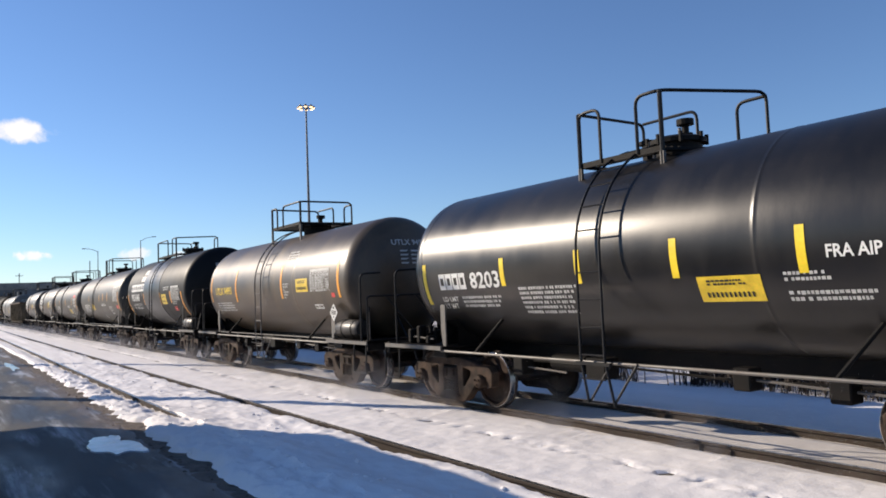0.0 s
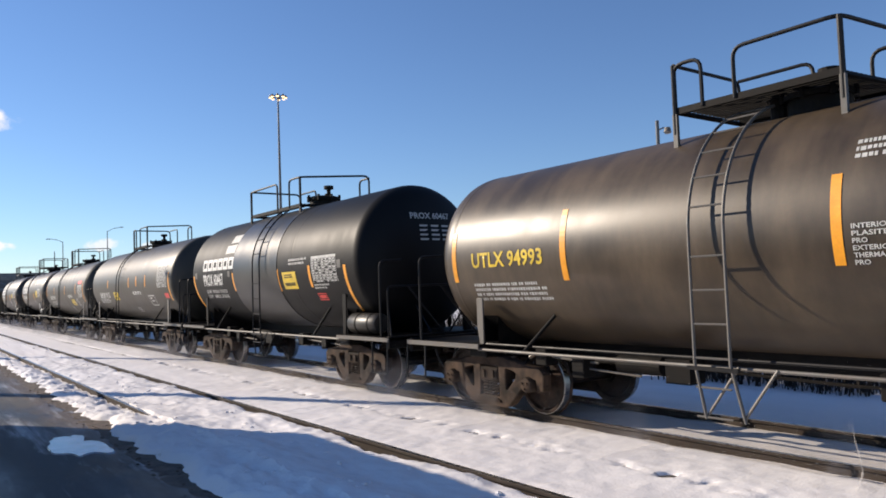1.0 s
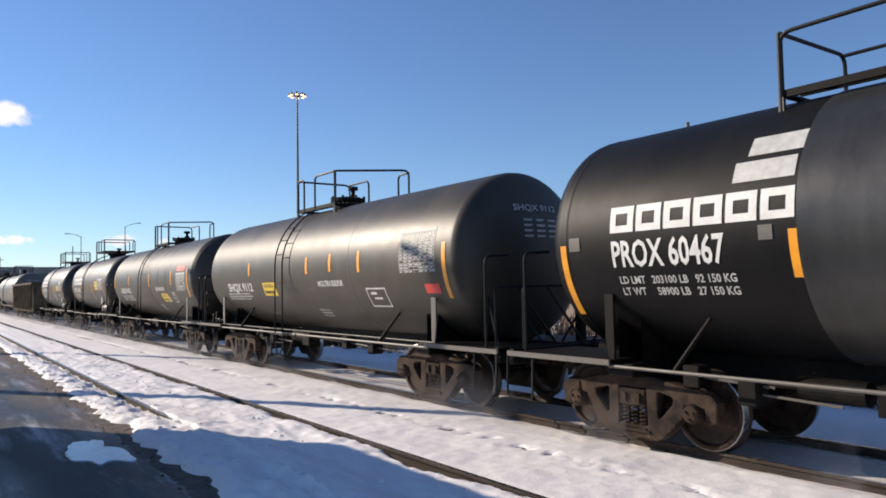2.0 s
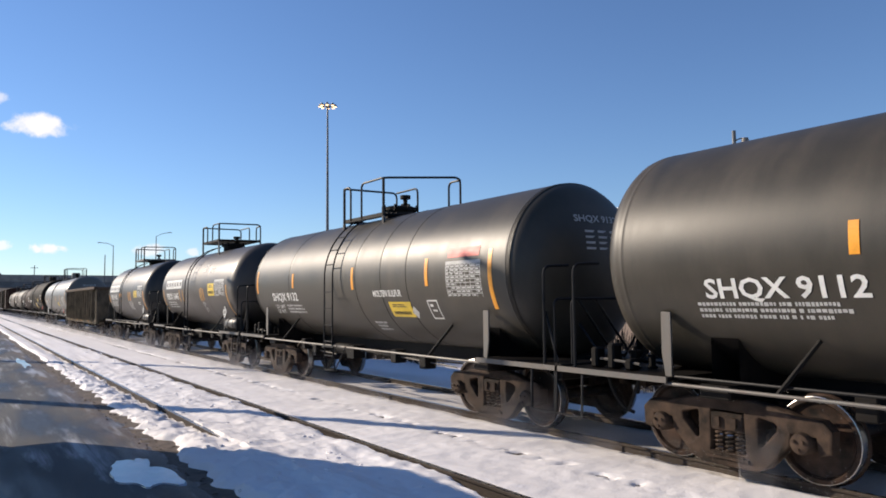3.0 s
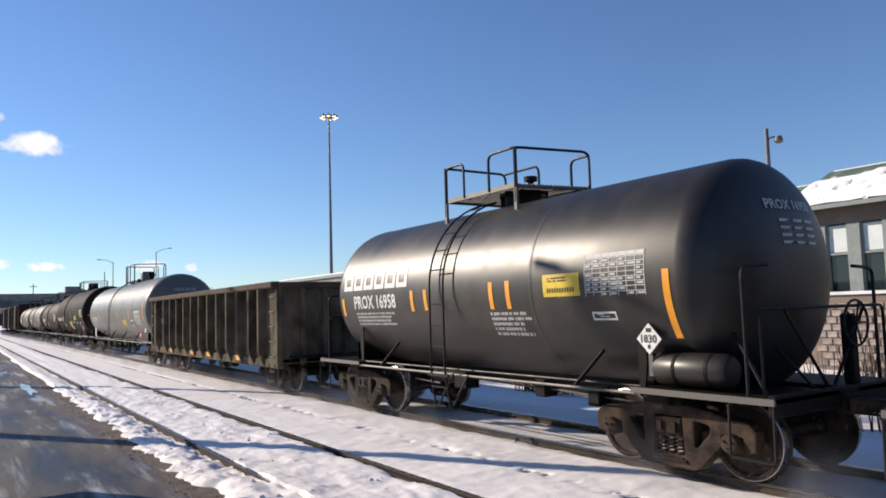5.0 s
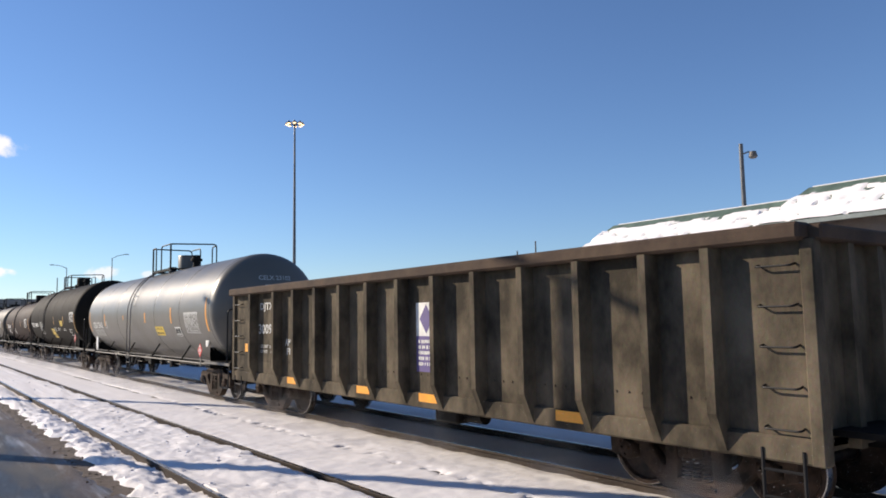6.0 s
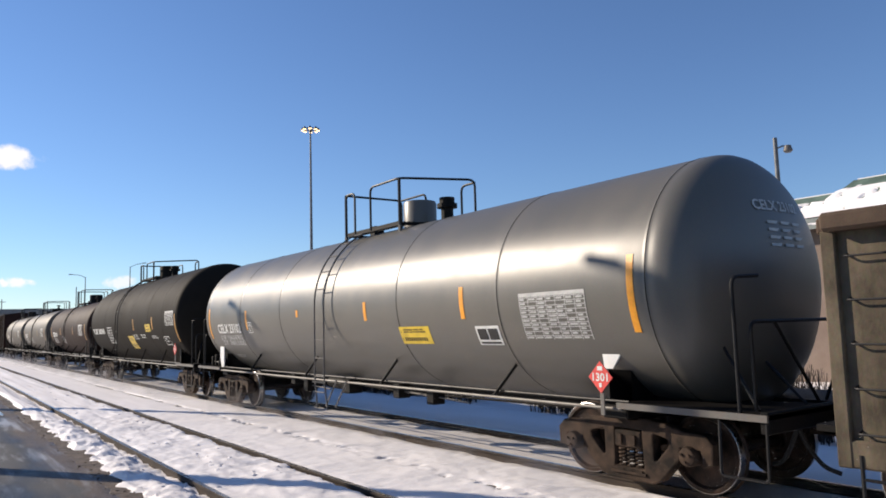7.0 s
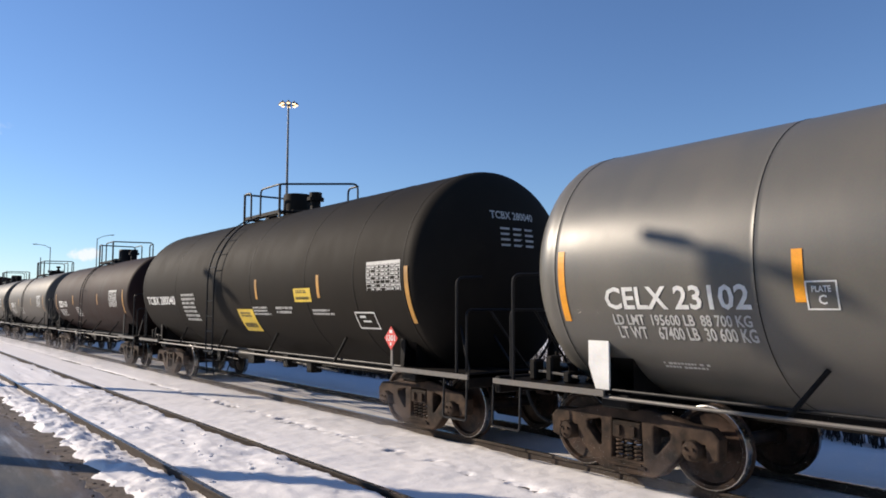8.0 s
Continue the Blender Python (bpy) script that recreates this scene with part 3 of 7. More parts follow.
def rail_mesh(x0, x1):
    prof = [(-0.075, -0.185), (0.075, -0.185), (0.075, -0.172), (0.012, -0.155), (0.010, -0.045), (0.036, -0.034), (0.037, -0.008), (0.030, 0.0),
            (-0.030, 0.0), (-0.037, -0.008), (-0.036, -0.034), (-0.010, -0.045), (-0.012, -0.155), (-0.075, -0.172)]
    bm = bmesh.new()
    a = [bm.verts.new((x0, y, z)) for y, z in prof]
    b = [bm.verts.new((x1, y, z)) for y, z in prof]
    n = len(prof)
    for i in range(n):
        f = bm.faces.new((a[i], b[i], b[(i + 1) % n], a[(i + 1) % n]))
        f.material_index = 1 if i == 7 else 0
    bm.faces.new(a)
    bm.faces.new(b[::-1])
    bmesh.ops.recalc_face_normals(bm, faces=bm.faces)
    me = bpy.data.meshes.new("rail")
    bm.to_mesh(me)
    bm.free()
    me.materials.append(M_RAIL)
    me.materials.append(M_TREAD)
    return me


def build_track(ys, label):
    track = empty("railway_track", pose(0, (ys[0] + ys[1]) / 2, 0), label=label, category="railway track")
    me = rail_mesh(-420, 80)
    for y in ys:
        part_of("rail", me, M_RAIL, track, at=pose(0, y - (ys[0] + ys[1]) / 2, 0))
    return track


build_track(NEAR_RAILS, "unused railway track half buried in snow beside the road")
build_track(TRAIN_RAILS, "swept railway track with brown rails under the passing train")


def strip(name, x0, x1, y0, y1, z, step, wobble, seed, material, label, category):
    """A narrow bed of gravel lying along the line, with an uneven surface and edge."""
    xs = spaced(x0, x1, -40, 1, step, 4)
    ys = [y0 + (y1 - y0) * j / 6 for j in range(7)]
    verts = []
    for x in xs:
        for j, y in enumerate(ys):
            e = wobble * noise.fractal(Vector((x * 1.3, seed, 0)), 0.7, 2.1, 5) if j in (0, 1) else 0.0
            drop = 0.05 if j in (0, 6) else 0.0
            verts.append((x, y + e, z - drop + 0.012 * lump(x, y, 9, seed)))
    faces = [(i * 7 + j, (i + 1) * 7 + j, (i + 1) * 7 + j + 1, i * 7 + j + 1) for i in range(len(xs) - 1) for j in range(6)]
    me = bpy.data.meshes.new(name)
    me.from_pydata(verts, [], faces)
    return tagged(part_of(name, me, material), label, category, kind="stuff")


strip("gravel_bed", -200, 40, NEAR_RAILS[1] - 0.45, NEAR_RAILS[1] + 0.04, -0.118, 0.12, 0.02, 51, M_BALLAST, "dark gravel laid bare beside the half buried rail", "gravel")
strip("gravel_trace", -200, 40, 6.22, 6.50, -0.092, 0.12, 0.02, 52, M_BALLAST, "dark gravel showing through a trodden line in the snow", "gravel")
strip("gravel_verge", -200, 40, 2.36, 2.95, -0.078, 0.12, 0.12, 53, M_VERGE, "brown muddy gravel verge between road and snow", "gravel")


def build_clods(name, count, seed, y0, y1, size, ground_z, material, label, category, bias=1.0):
    """Loose angular lumps strewn along the line, thicker towards one side."""
    r = random.Random(seed)
    ball = bmesh.new()
    bmesh.ops.create_icosphere(ball, subdivisions=1, radius=1.0)
    shape = [v.co.copy() for v in ball.verts]
    tris = [[v.index for v in f.verts] for f in ball.faces]
    ball.free()
    verts, faces = [], []
    for _ in range(count):
        x, y = 1.0 - 42.0 * r.random() ** 1.3, y0 + (y1 - y0) * r.random() ** bias
        k = size * (0.35 + 1.3 * r.random() ** 3)
        turn = Matrix.Rotation(r.uniform(0, 6.3), 3, "Z")
        sx, sy, sz = k * r.uniform(0.8, 1.7), k * r.uniform(0.6, 1.1), k * r.uniform(0.35, 0.7)
        base, i = Vector((x, y, ground_z(x, y) + 0.2 * sz)), len(verts)
        verts += [base + turn @ Vector((p.x * sx * r.uniform(0.75, 1.2), p.y * sy * r.uniform(0.75, 1.2), p.z * sz * r.uniform(0.75, 1.2))) for p in shape]
        faces += [[i + q for q in f] for f in tris]
    me = bpy.data.meshes.new(name)
    me.from_pydata(verts, [], faces)
    return tagged(part_of(name, me, material), label, category, kind="stuff")


build_clods("snow_clods", 420, 61, 2.62, 3.5, 0.020, snow_height, M_SNOW, "broken crusty snow lumps thrown up beside the road", "snow lumps")
build_clods("snow_clods", 260, 62, 3.5, 4.7, 0.028, snow_height, M_SNOW, "scattered snow lumps lying on the drift between the rails", "snow lumps")
build_clods("mud_clods", 1500, 63, 2.35, 2.85, 0.016, lambda x, y: -0.078, M_VERGE, "brown gravel and mud crumbs along the road edge", "gravel", 0.8)

# ---- the train ----
WHEEL_R = 0.457
MOVERS, WHEELSETS = [], []
COMMON = {}


def common(key, make):
    if key not in COMMON:
        COMMON[key] = make()
    return COMMON[key]


def mesh_from(name, bm):
    me = bpy.data.meshes.new(name)
    bm.to_mesh(me)
    bm.free()
    return me


def wheel_mesh(side):
    """A freight wheel: flange on the track's side, a polished tread, a dished plate and a hub. side: +1 or -1 across the car."""
    s = side
    prof = [(s * 0.60, 0.0), (s * 0.60, 0.115), (s * 0.655, 0.125), (s * 0.70, 0.20), (s * 0.715, 0.37), (s * 0.685, 0.395), (s * 0.685, 0.478), (s * 0.70, 0.484),
            (s * 0.712, 0.474), (s * 0.722, 0.459), (s * 0.818, 0.455), (s * 0.823, 0.446), (s * 0.822, 0.40), (s * 0.785, 0.375), (s * 0.755, 0.21), (s * 0.795, 0.125), (s * 0.80, 0.0)]
    bm = lathe(prof, "Y", 40)
    for f in bm.faces:
        if all(abs(v.co.xz.length - 0.452) < 0.0085 for v in f.verts):
            f.material_index = 1
    me = mesh_from("wheel", bm)
    me.materials.append(M_WHEEL)
    me.materials.append(M_TREAD)
    return me


def side_frame_mesh():
    half = [(-0.30, 0.80), (-0.60, 0.755), (-0.80, 0.70), (-1.08, 0.685), (-1.17, 0.60), (-1.16, 0.40), (-1.06, 0.37), (-1.04, 0.55), (-0.74, 0.55), (-0.72, 0.40),
            (-0.45, 0.13), (-0.34, 0.085)]
    out = half + [(-x, z) for x, z in half[::-1]]
    left = [(-0.625, 0.60), (-0.58, 0.635), (-0.39, 0.675), (-0.355, 0.64), (-0.355, 0.34), (-0.39, 0.315), (-0.43, 0.325), (-0.61, 0.515)]
    right = [(-x, z) for x, z in left[::-1]]
    mid = [(-0.23, 0.70), (0.23, 0.70), (0.25, 0.20), (-0.25, 0.20)]
    return plate(out, (left, right, mid), 0.12, 0.022)


def spring_mesh(cx):
    bm = bmesh.new()
    pts = [(cx + 0.055 * math.cos(k * math.tau / 8), 0.055 * math.sin(k * math.tau / 8), 0.20 + 0.24 * k / 40) for k in range(41)]
    add_tube(bm, pts, 0.017, 6)
    add_box(bm, cx - 0.08, cx + 0.08, -0.10, 0.10, 0.17, 0.20)
    return mesh_from("spring", bm)


def bearing_mesh():
    bm = lathe([(-0.10, 0.0), (-0.10, 0.06), (-0.085, 0.10), (-0.05, 0.115), (0.10, 0.115), (0.10, 0.0)], "Y", 20)
    for k in range(3):
        a = k * math.tau / 3 + 0.5
        add_lathe(bm, [(-0.125, 0.0), (-0.125, 0.017), (-0.08, 0.017), (-0.08, 0.0)], "Y", 6, (0.055 * math.cos(a), 0, 0.055 * math.sin(a)))
    return mesh_from("bearing", bm)


def build_truck(car, x, turned=False):
    """A three-piece freight truck: bolster, two cast side frames with springs and bearings, and two wheelsets that roll."""
    def bolster():
        bm = box(-0.21, 0.21, -1.10, 1.10, 0.45, 0.655, 0.02)
        for sy in (-1, 1):
            for sx in (-0.105, 0.105):
                add_box(bm, sx - 0.035, sx + 0.035, sy * 1.115 - 0.02, sy * 1.115 + 0.02, 0.50, 0.61)
            add_box(bm, -0.27, 0.27, sy * 1.03 - 0.09, sy * 1.03 + 0.09, 0.145, 0.175)
        add_lathe(bm, [(0.66, 0.20), (0.74, 0.20), (0.74, 0.0)], "Z", 20)
        for sx in (-1, 1):
            add_box(bm, sx * 0.42 - 0.05, sx * 0.42 + 0.05, -0.8, 0.8, 0.34, 0.44)
        return mesh_from("truck", bm)
    truck = part_of("truck", common("bolster", bolster), M_TRUCK, car, at=pose(x, 0, 0))
    for s in (-1, 1):
        part_of("side_frame", common("side_frame", side_frame_mesh), M_TRUCK, truck, "rust-brown cast steel side frame", True, pose(0, s * 1.01, 0, 0, 0, 0))
        for cx in (-0.13, 0.0, 0.13):
            part_of("spring", common("spring%.2f" % cx, lambda: spring_mesh(cx)), M_TRUCK, truck, at=pose(0, s * 1.01, 0))
        for sx in (-1, 1):
            part_of("bearing", common("bearing", bearing_mesh), M_TRUCK, truck, "", True, pose(sx * 0.889, s * 1.08, 0.457, 0, 0, 0 if s < 0 else 180))
            part_of("brake_shoe", common("brake_shoe", lambda: mesh_from("brake_shoe", box(-0.03, 0.03, -0.05, 0.05, -0.17, 0.17, 0.012))), M_TRUCK, truck, at=pose(sx * 0.39, s * 0.76, 0.47))
    for sx in (-1, 1):
        def axle():
            bm = lathe([(-1.09, 0.0), (-1.09, 0.07), (-0.84, 0.075), (-0.80, 0.095), (-0.60, 0.095), (-0.5, 0.08), (0.5, 0.08), (0.60, 0.095), (0.80, 0.095), (0.84, 0.075), (1.09, 0.07), (1.09, 0.0)], "Y", 16)
            return mesh_from("wheelset", bm)
        ws = part_of("wheelset", common("axle", axle), M_WHEEL, car, "", True, pose(x + sx * 0.889, 0, WHEEL_R))
        for s in (-1, 1):
            part_of("wheel", common("wheel%d" % s, lambda: wheel_mesh(s)), M_WHEEL, ws, "steel wheel with a polished tread", True)
        WHEELSETS.append((ws, x + sx * 0.889))
    return truck


def build_coupler(car, x, s):
    bm = box(min(x - s * 1.1, x - s * 0.12), max(x - s * 1.1, x - s * 0.12), -0.09, 0.09, 0.76, 0.94, 0.02)
    add_box(bm, min(x - s * 0.25, x + s * 0.03), max(x - s * 0.25, x + s * 0.03), -0.17, 0.17, 0.70, 1.0)
    add_box(bm, min(x - s * 0.1, x + s * 0.08), max(x - s * 0.1, x + s * 0.08), -0.17, -0.05, 0.72, 0.98)
    part("coupler", bm, M_TRUCK, car)
    part("air_hose", tube([(x - s * 0.3, -0.35, 0.85), (x - s * 0.2, -0.36, 0.6), (x - s * 0.05, -0.3, 0.38), (x + s * 0.1, -0.25, 0.33)], 0.025, 6, 0.15), M_RUBBER, car)


# -- things on the curved shell --
def wrapped(bm, zc, r, lift):
    """Wraps a flat mesh (x along the car, y = height over the axle line as z) onto the near side of a tank."""
    ys = [v.co.y for v in bm.verts]
    y = math.floor(min(ys) / 0.07) * 0.07 + 0.07
    while y < max(ys):
        bmesh.ops.bisect_plane(bm, geom=bm.verts[:] + bm.edges[:] + bm.faces[:], plane_co=(0, y, 0), plane_no=(0, 1, 0))
        y += 0.07
    for v in bm.verts:
        h = max(-0.985, min(0.985, (v.co.y - zc) / r))
        a = math.asin(h)
        v.co = (v.co.x, -(r + lift) * math.cos(a), zc + (r + lift) * math.sin(a))
    return bm


def add_flat(bm, x0, z0, x1, z1):
    bm.faces.new([bm.verts.new(p) for p in ((x0, z0, 0), (x1, z0, 0), (x1, z1, 0), (x0, z1, 0))])


def words(car, body, x, z0, w, z1, zc, r, material, name="lettering", lift=0.006):
    lines = body.split("\n")
    step, longest = (z1 - z0) / (len(lines) - 0.3), max(len(q) for q in lines)
    for i, line in enumerate(lines):
        bm, top = text_bm(line), z1 - i * step
        for v in bm.verts:
            v.co = (x + v.co.x * w * len(line) / longest, top - step * 0.7 * (1 - v.co.y), 0) if len(lines) > 1 else (x + v.co.x * w, z0 + v.co.y * (z1 - z0), 0)
        ob = part(name, wrapped(bm, zc, r, lift), material, car)
        if len(lines) > 1:
            tagged(ob, kind="stuff")


def bars(rows, x, z0, w, z1, rng, ragged=True):
    """Rows of unreadable small print as short bars."""
    bm = bmesh.new()
    step = (z1 - z0) / rows
    for i in range(rows):
        u, end = x, x + w * (rng.uniform(0.75, 1.0) if ragged else 1.0)
        zt = z1 - i * step
        while u < end - 0.02:
            k = min(rng.uniform(0.02, 0.05), end - u)
            add_flat(bm, u, zt - step * rng.uniform(0.5, 0.62), u + k, zt)
            u += k + (0.012 if rng.random() < 0.8 else 0.04)
    return bm


def table_bm(x, z0, w, z1, rng):
    bm = bmesh.new()
    n = max(5, int((z1 - z0) / 0.055))
    step = (z1 - z0) / n
    add_flat(bm, x, z1 - step * 0.9, x + w, z1)
    for i in range(1, n):
        add_flat(bm, x, z1 - i * step - 0.010, x + w, z1 - i * step)
        for k in range(7):
            if rng.random() < 0.8:
                u = x + 0.02 + w * k / 7
                add_flat(bm, u, z1 - i * step - step * 0.75, u + w / 7 * rng.uniform(0.4, 0.8), z1 - i * step - step * 0.3)
    for k in range(8):
        u = x + (w - 0.012) * k / 7
        add_flat(bm, u, z0, u + 0.012, z1)
    return bm


def frame_bm(x, z0, w, z1, t=0.025):
    bm = bmesh.new()
    add_flat(bm, x, z0, x + w, z0 + t)
    add_flat(bm, x, z1 - t, x + w, z1)
    add_flat(bm, x, z0 + t, x + t, z1 - t)
    add_flat(bm, x + w - t, z0 + t, x + w, z1 - t)
    return bm


def name_blocks(car, count, x, z0, w, z1, zc, r, material):
    """A company name as a row of plain hollow blocks."""
    step, h = w / count, z1 - z0
    for i in range(count):
        u0, u1 = x + i * step, x + (i + 0.90) * step
        t, v = 0.25 * (u1 - u0), 0.27 * h
        bm = bmesh.new()
        add_flat(bm, u0, z0, u0 + t, z1)
        add_flat(bm, u1 - t, z0, u1, z1)
        add_flat(bm, u0 + t, z1 - v, u1 - t, z1)
        add_flat(bm, u0 + t, z0, u1 - t, z0 + v)
        part("name_block", wrapped(bm, zc, r, 0.006), material, car)


def dress(car, items, zc, r, mark, tape, rng, mark_colour=None):
    """Puts the stencils, tapes and stickers on the near side of a tank."""
    for kind, x, z0, w, z1 in items:
        if kind == "s":
            bm = bmesh.new()
            add_flat(bm, x - 0.05, z0, x + 0.05, z1)
            part("reflective_strip", wrapped(bm, zc, r, 0.006), tape, car, "upright reflective tape strip")
        elif kind == "m":
            head, tail = mark.split(" ")
            if head == "*":
                name_blocks(car, 4, x, z0, w * 0.47, z1, zc, r, mark_colour or M_WHITE)
                words(car, tail, x + w * 0.54, z0, w * 0.46, z1, zc, r, mark_colour or M_WHITE, "car_number")
            else:
                words(car, mark, x, z0, w, z1, zc, r, mark_colour or M_WHITE, "car_number")
        elif kind == "p":
            tagged(part("small_print", wrapped(bars(max(2, min(7, round((z1 - z0) / 0.075))), x, z0, w, z1, rng), zc, r, 0.005), M_TABLE, car), kind="stuff")
        elif kind == "tab":
            part("data_table", wrapped(table_bm(x, z0, w, z1, rng), zc, r, 0.005), M_TABLE, car, "white stencilled data table")
        elif kind == "y":
            bm = bmesh.new()
            add_flat(bm, x, z0, x + w, z1)
            st = part("sticker", wrapped(bm, zc, r, 0.005), M_YELLOW, car, "yellow emergency sticker")
            h = z1 - z0
            bm = bars(2, x + w * 0.15, z0 + h * 0.60, w * 0.72, z0 + h * 0.86, rng)
            for k in range(11):
                add_flat(bm, x + w * (0.12 + 0.07 * k), z0 + h * 0.18, x + w * (0.155 + 0.07 * k), z0 + h * 0.38)
            tagged(part("sticker_print", wrapped(bm, zc, r, 0.010), M_INK, st), kind="stuff")
        elif kind in ("red", "redbox"):
            bm = bmesh.new()
            if kind == "red":
                add_flat(bm, x, z0, x + w, z1)
            else:
                bm = frame_bm(x, z0, w, z1, 0.02)
                add_flat(bm, x + 0.05, z0 + 0.04, x + w - 0.05, z1 - 0.04)
            part("sticker", wrapped(bm, zc, r, 0.006), M_RED, car, "red sticker")
        elif kind == "w":
            bm = bmesh.new()
            add_flat(bm, x, z0, x + w, z1)
            part("sticker", wrapped(bm, zc, r, 0.008), M_GALV, car, "small pale metal plate")
        elif kind == "box":
            bm = frame_bm(x, z0, w, z1)
            add_flat(bm, x + w * 0.3, z0 + (z1 - z0) * 0.4, x + w * 0.7, z0 + (z1 - z0) * 0.5)
            add_flat(bm, x + w * 0.2, z0 + (z1 - z0) * 0.65, x + w * 0.5, z0 + (z1 - z0) * 0.78)
            part("stencil_box", wrapped(bm, zc, r, 0.005), M_WHITE, car)
        elif kind == "bw":
            bm = bmesh.new()
            add_flat(bm, x, z0, x + w, z1)
            st = part("sticker", wrapped(bm, zc, r, 0.005), M_WHITE, car, "black and white notice")
            bm = bmesh.new()
            add_flat(bm, x + 0.04, z0 + 0.08, x + w * 0.47, z1 - 0.04)
            add_flat(bm, x + w * 0.53, z0 + 0.08, x + w - 0.04, z1 - 0.04)
            add_flat(bm, x + 0.04, z0 + 0.02, x + w - 0.04, z0 + 0.05)
            tagged(part("sticker_print", wrapped(bm, zc, r, 0.010), M_INK, st), kind="stuff")
        elif kind == "logo":
            name_blocks(car, 6, x, z0, w, z1, zc, r, M_WHITE)
        elif kind == "bars":
            bm = bmesh.new()
            h = (z1 - z0) / 2
            add_flat(bm, x + w * 0.15, z0 + h * 1.15, x + w * 0.95, z1)
            add_flat(bm, x, z0, x + w * 0.85, z0 + h * 0.9)
            part("company_mark", wrapped(bm, zc, r, 0.006), M_TABLE, car)
        elif kind == "fra":
            words(car, "FRA AIP", x, z0, w, z1, zc, r, M_WHITE)
        elif kind == "ms":
            words(car, "MOLTEN SULFUR", x, z0, w, z1, zc, r, M_WHITE)
        elif kind.startswith("t:"):
            words(car, kind[2:], x, z0, w, z1, zc, r, M_TABLE)
        elif kind == "l1":
            words(car, "LD LMT  195600 LB  88 700 KG", x, z0, w, z1, zc, r, M_TABLE)
        elif kind == "l2":
            words(car, "LT WT    67400 LB  30 600 KG", x, z0, w, z1, zc, r, M_TABLE)
        elif kind == "ip":
            words(car, "INTERIOR\nPLASITE\nPRO\nEXTERIOR\nTHERMA\nPRO", x, z0, w, z1, zc, r, M_TABLE)
        elif kind == "plate":
            part("stencil_box", wrapped(frame_bm(x, z0, w, z1, 0.015), zc, r, 0.005), M_WHITE, car)
            words(car, "PLATE", x + w * 0.2, z1 - 0.10, w * 0.6, z1 - 0.045, zc, r, M_WHITE)
            words(car, "C", x + w * 0.38, z0 + 0.05, w * 0.26, z1 - 0.125, zc, r, M_WHITE)
        elif kind == "dia":
            bm = bmesh.new()
            cx, cz, h = x + w / 2, (z0 + z1) / 2, (z1 - z0) / 2 + 0.02
            bm.faces.new([bm.verts.new(p) for p in ((cx - h, cz, 0), (cx, cz - h, 0), (cx + h, cz, 0), (cx, cz + h, 0))])
            part("stencil_box", wrapped(bm, zc, r, 0.005), M_TABLE, car)


def tank_bm(knuckle, bulge, r, zc, seams, sides=72):
    prof = []
    for k in range(13):
        a = k / 12 * math.pi / 2
        prof.append((-knuckle - bulge * math.cos(a), r * math.sin(a)))
    for x in seams:
        prof += [(x - 0.09, r), (x - 0.05, r), (x - 0.018, r), (x - 0.007, r + 0.0035), (x + 0.007, r + 0.0035), (x + 0.018, r), (x + 0.05, r), (x + 0.09, r)]
    for k in range(13):
        a = (1 - k / 12) * math.pi / 2
        prof.append((knuckle + bulge * math.cos(a), r * math.sin(a)))
    prof[0], prof[-1] = (prof[0][0], 0.0), (prof[-1][0], 0.0)
    return lathe(prof, "X", sides, (0, 0, zc))


def arc_on(zc, r, x, a0, a1, n=14, lift=0.03):
    return [(x, -(r + lift) * math.cos(a0 + (a1 - a0) * k / n), zc + (r + lift) * math.sin(a0 + (a1 - a0) * k / n)) for k in range(n + 1)]


def placard(car, x, y, z, colour, on, label, number=None):
    bm = bmesh.new()
    vs = [bm.verts.new(p) for p in ((-0.19, 0, 0), (0, 0, -0.19), (0.19, 0, 0), (0, 0, 0.19))]
    ex = bmesh.ops.extrude_face_region(bm, geom=[bm.faces.new(vs)])
    bmesh.ops.translate(bm, verts=[v for v in ex["geom"] if isinstance(v, bmesh.types.BMVert)], vec=(0, 0.012, 0))
    bmesh.ops.recalc_face_normals(bm, faces=bm.faces)
    p = part("placard", bm, colour, car, label, at=pose(x, y, z))
    if number:
        bm = text_bm(number)
        for v in bm.verts:
            v.co = (-0.12 + v.co.x * 0.24, -0.004, -0.05 + v.co.y * 0.10)
        part("placard_number", bm, on, p)
    bm = bmesh.new()
    for q in ((-0.02, -0.12), (-0.04, 0.08)):
        vs = [bm.verts.new((q[0], -0.004, q[1])), bm.verts.new((-q[0], -0.004, q[1])), bm.verts.new((-q[0], -0.004, q[1] + 0.05)), bm.verts.new((q[0], -0.004, q[1] + 0.05))]
        bm.faces.new(vs)
    part("placard_print", bm, on, p)
    part("placard_holder", box(-0.03, 0.03, 0.014, 0.03, -0.45, 0.12), M_GALV, p)


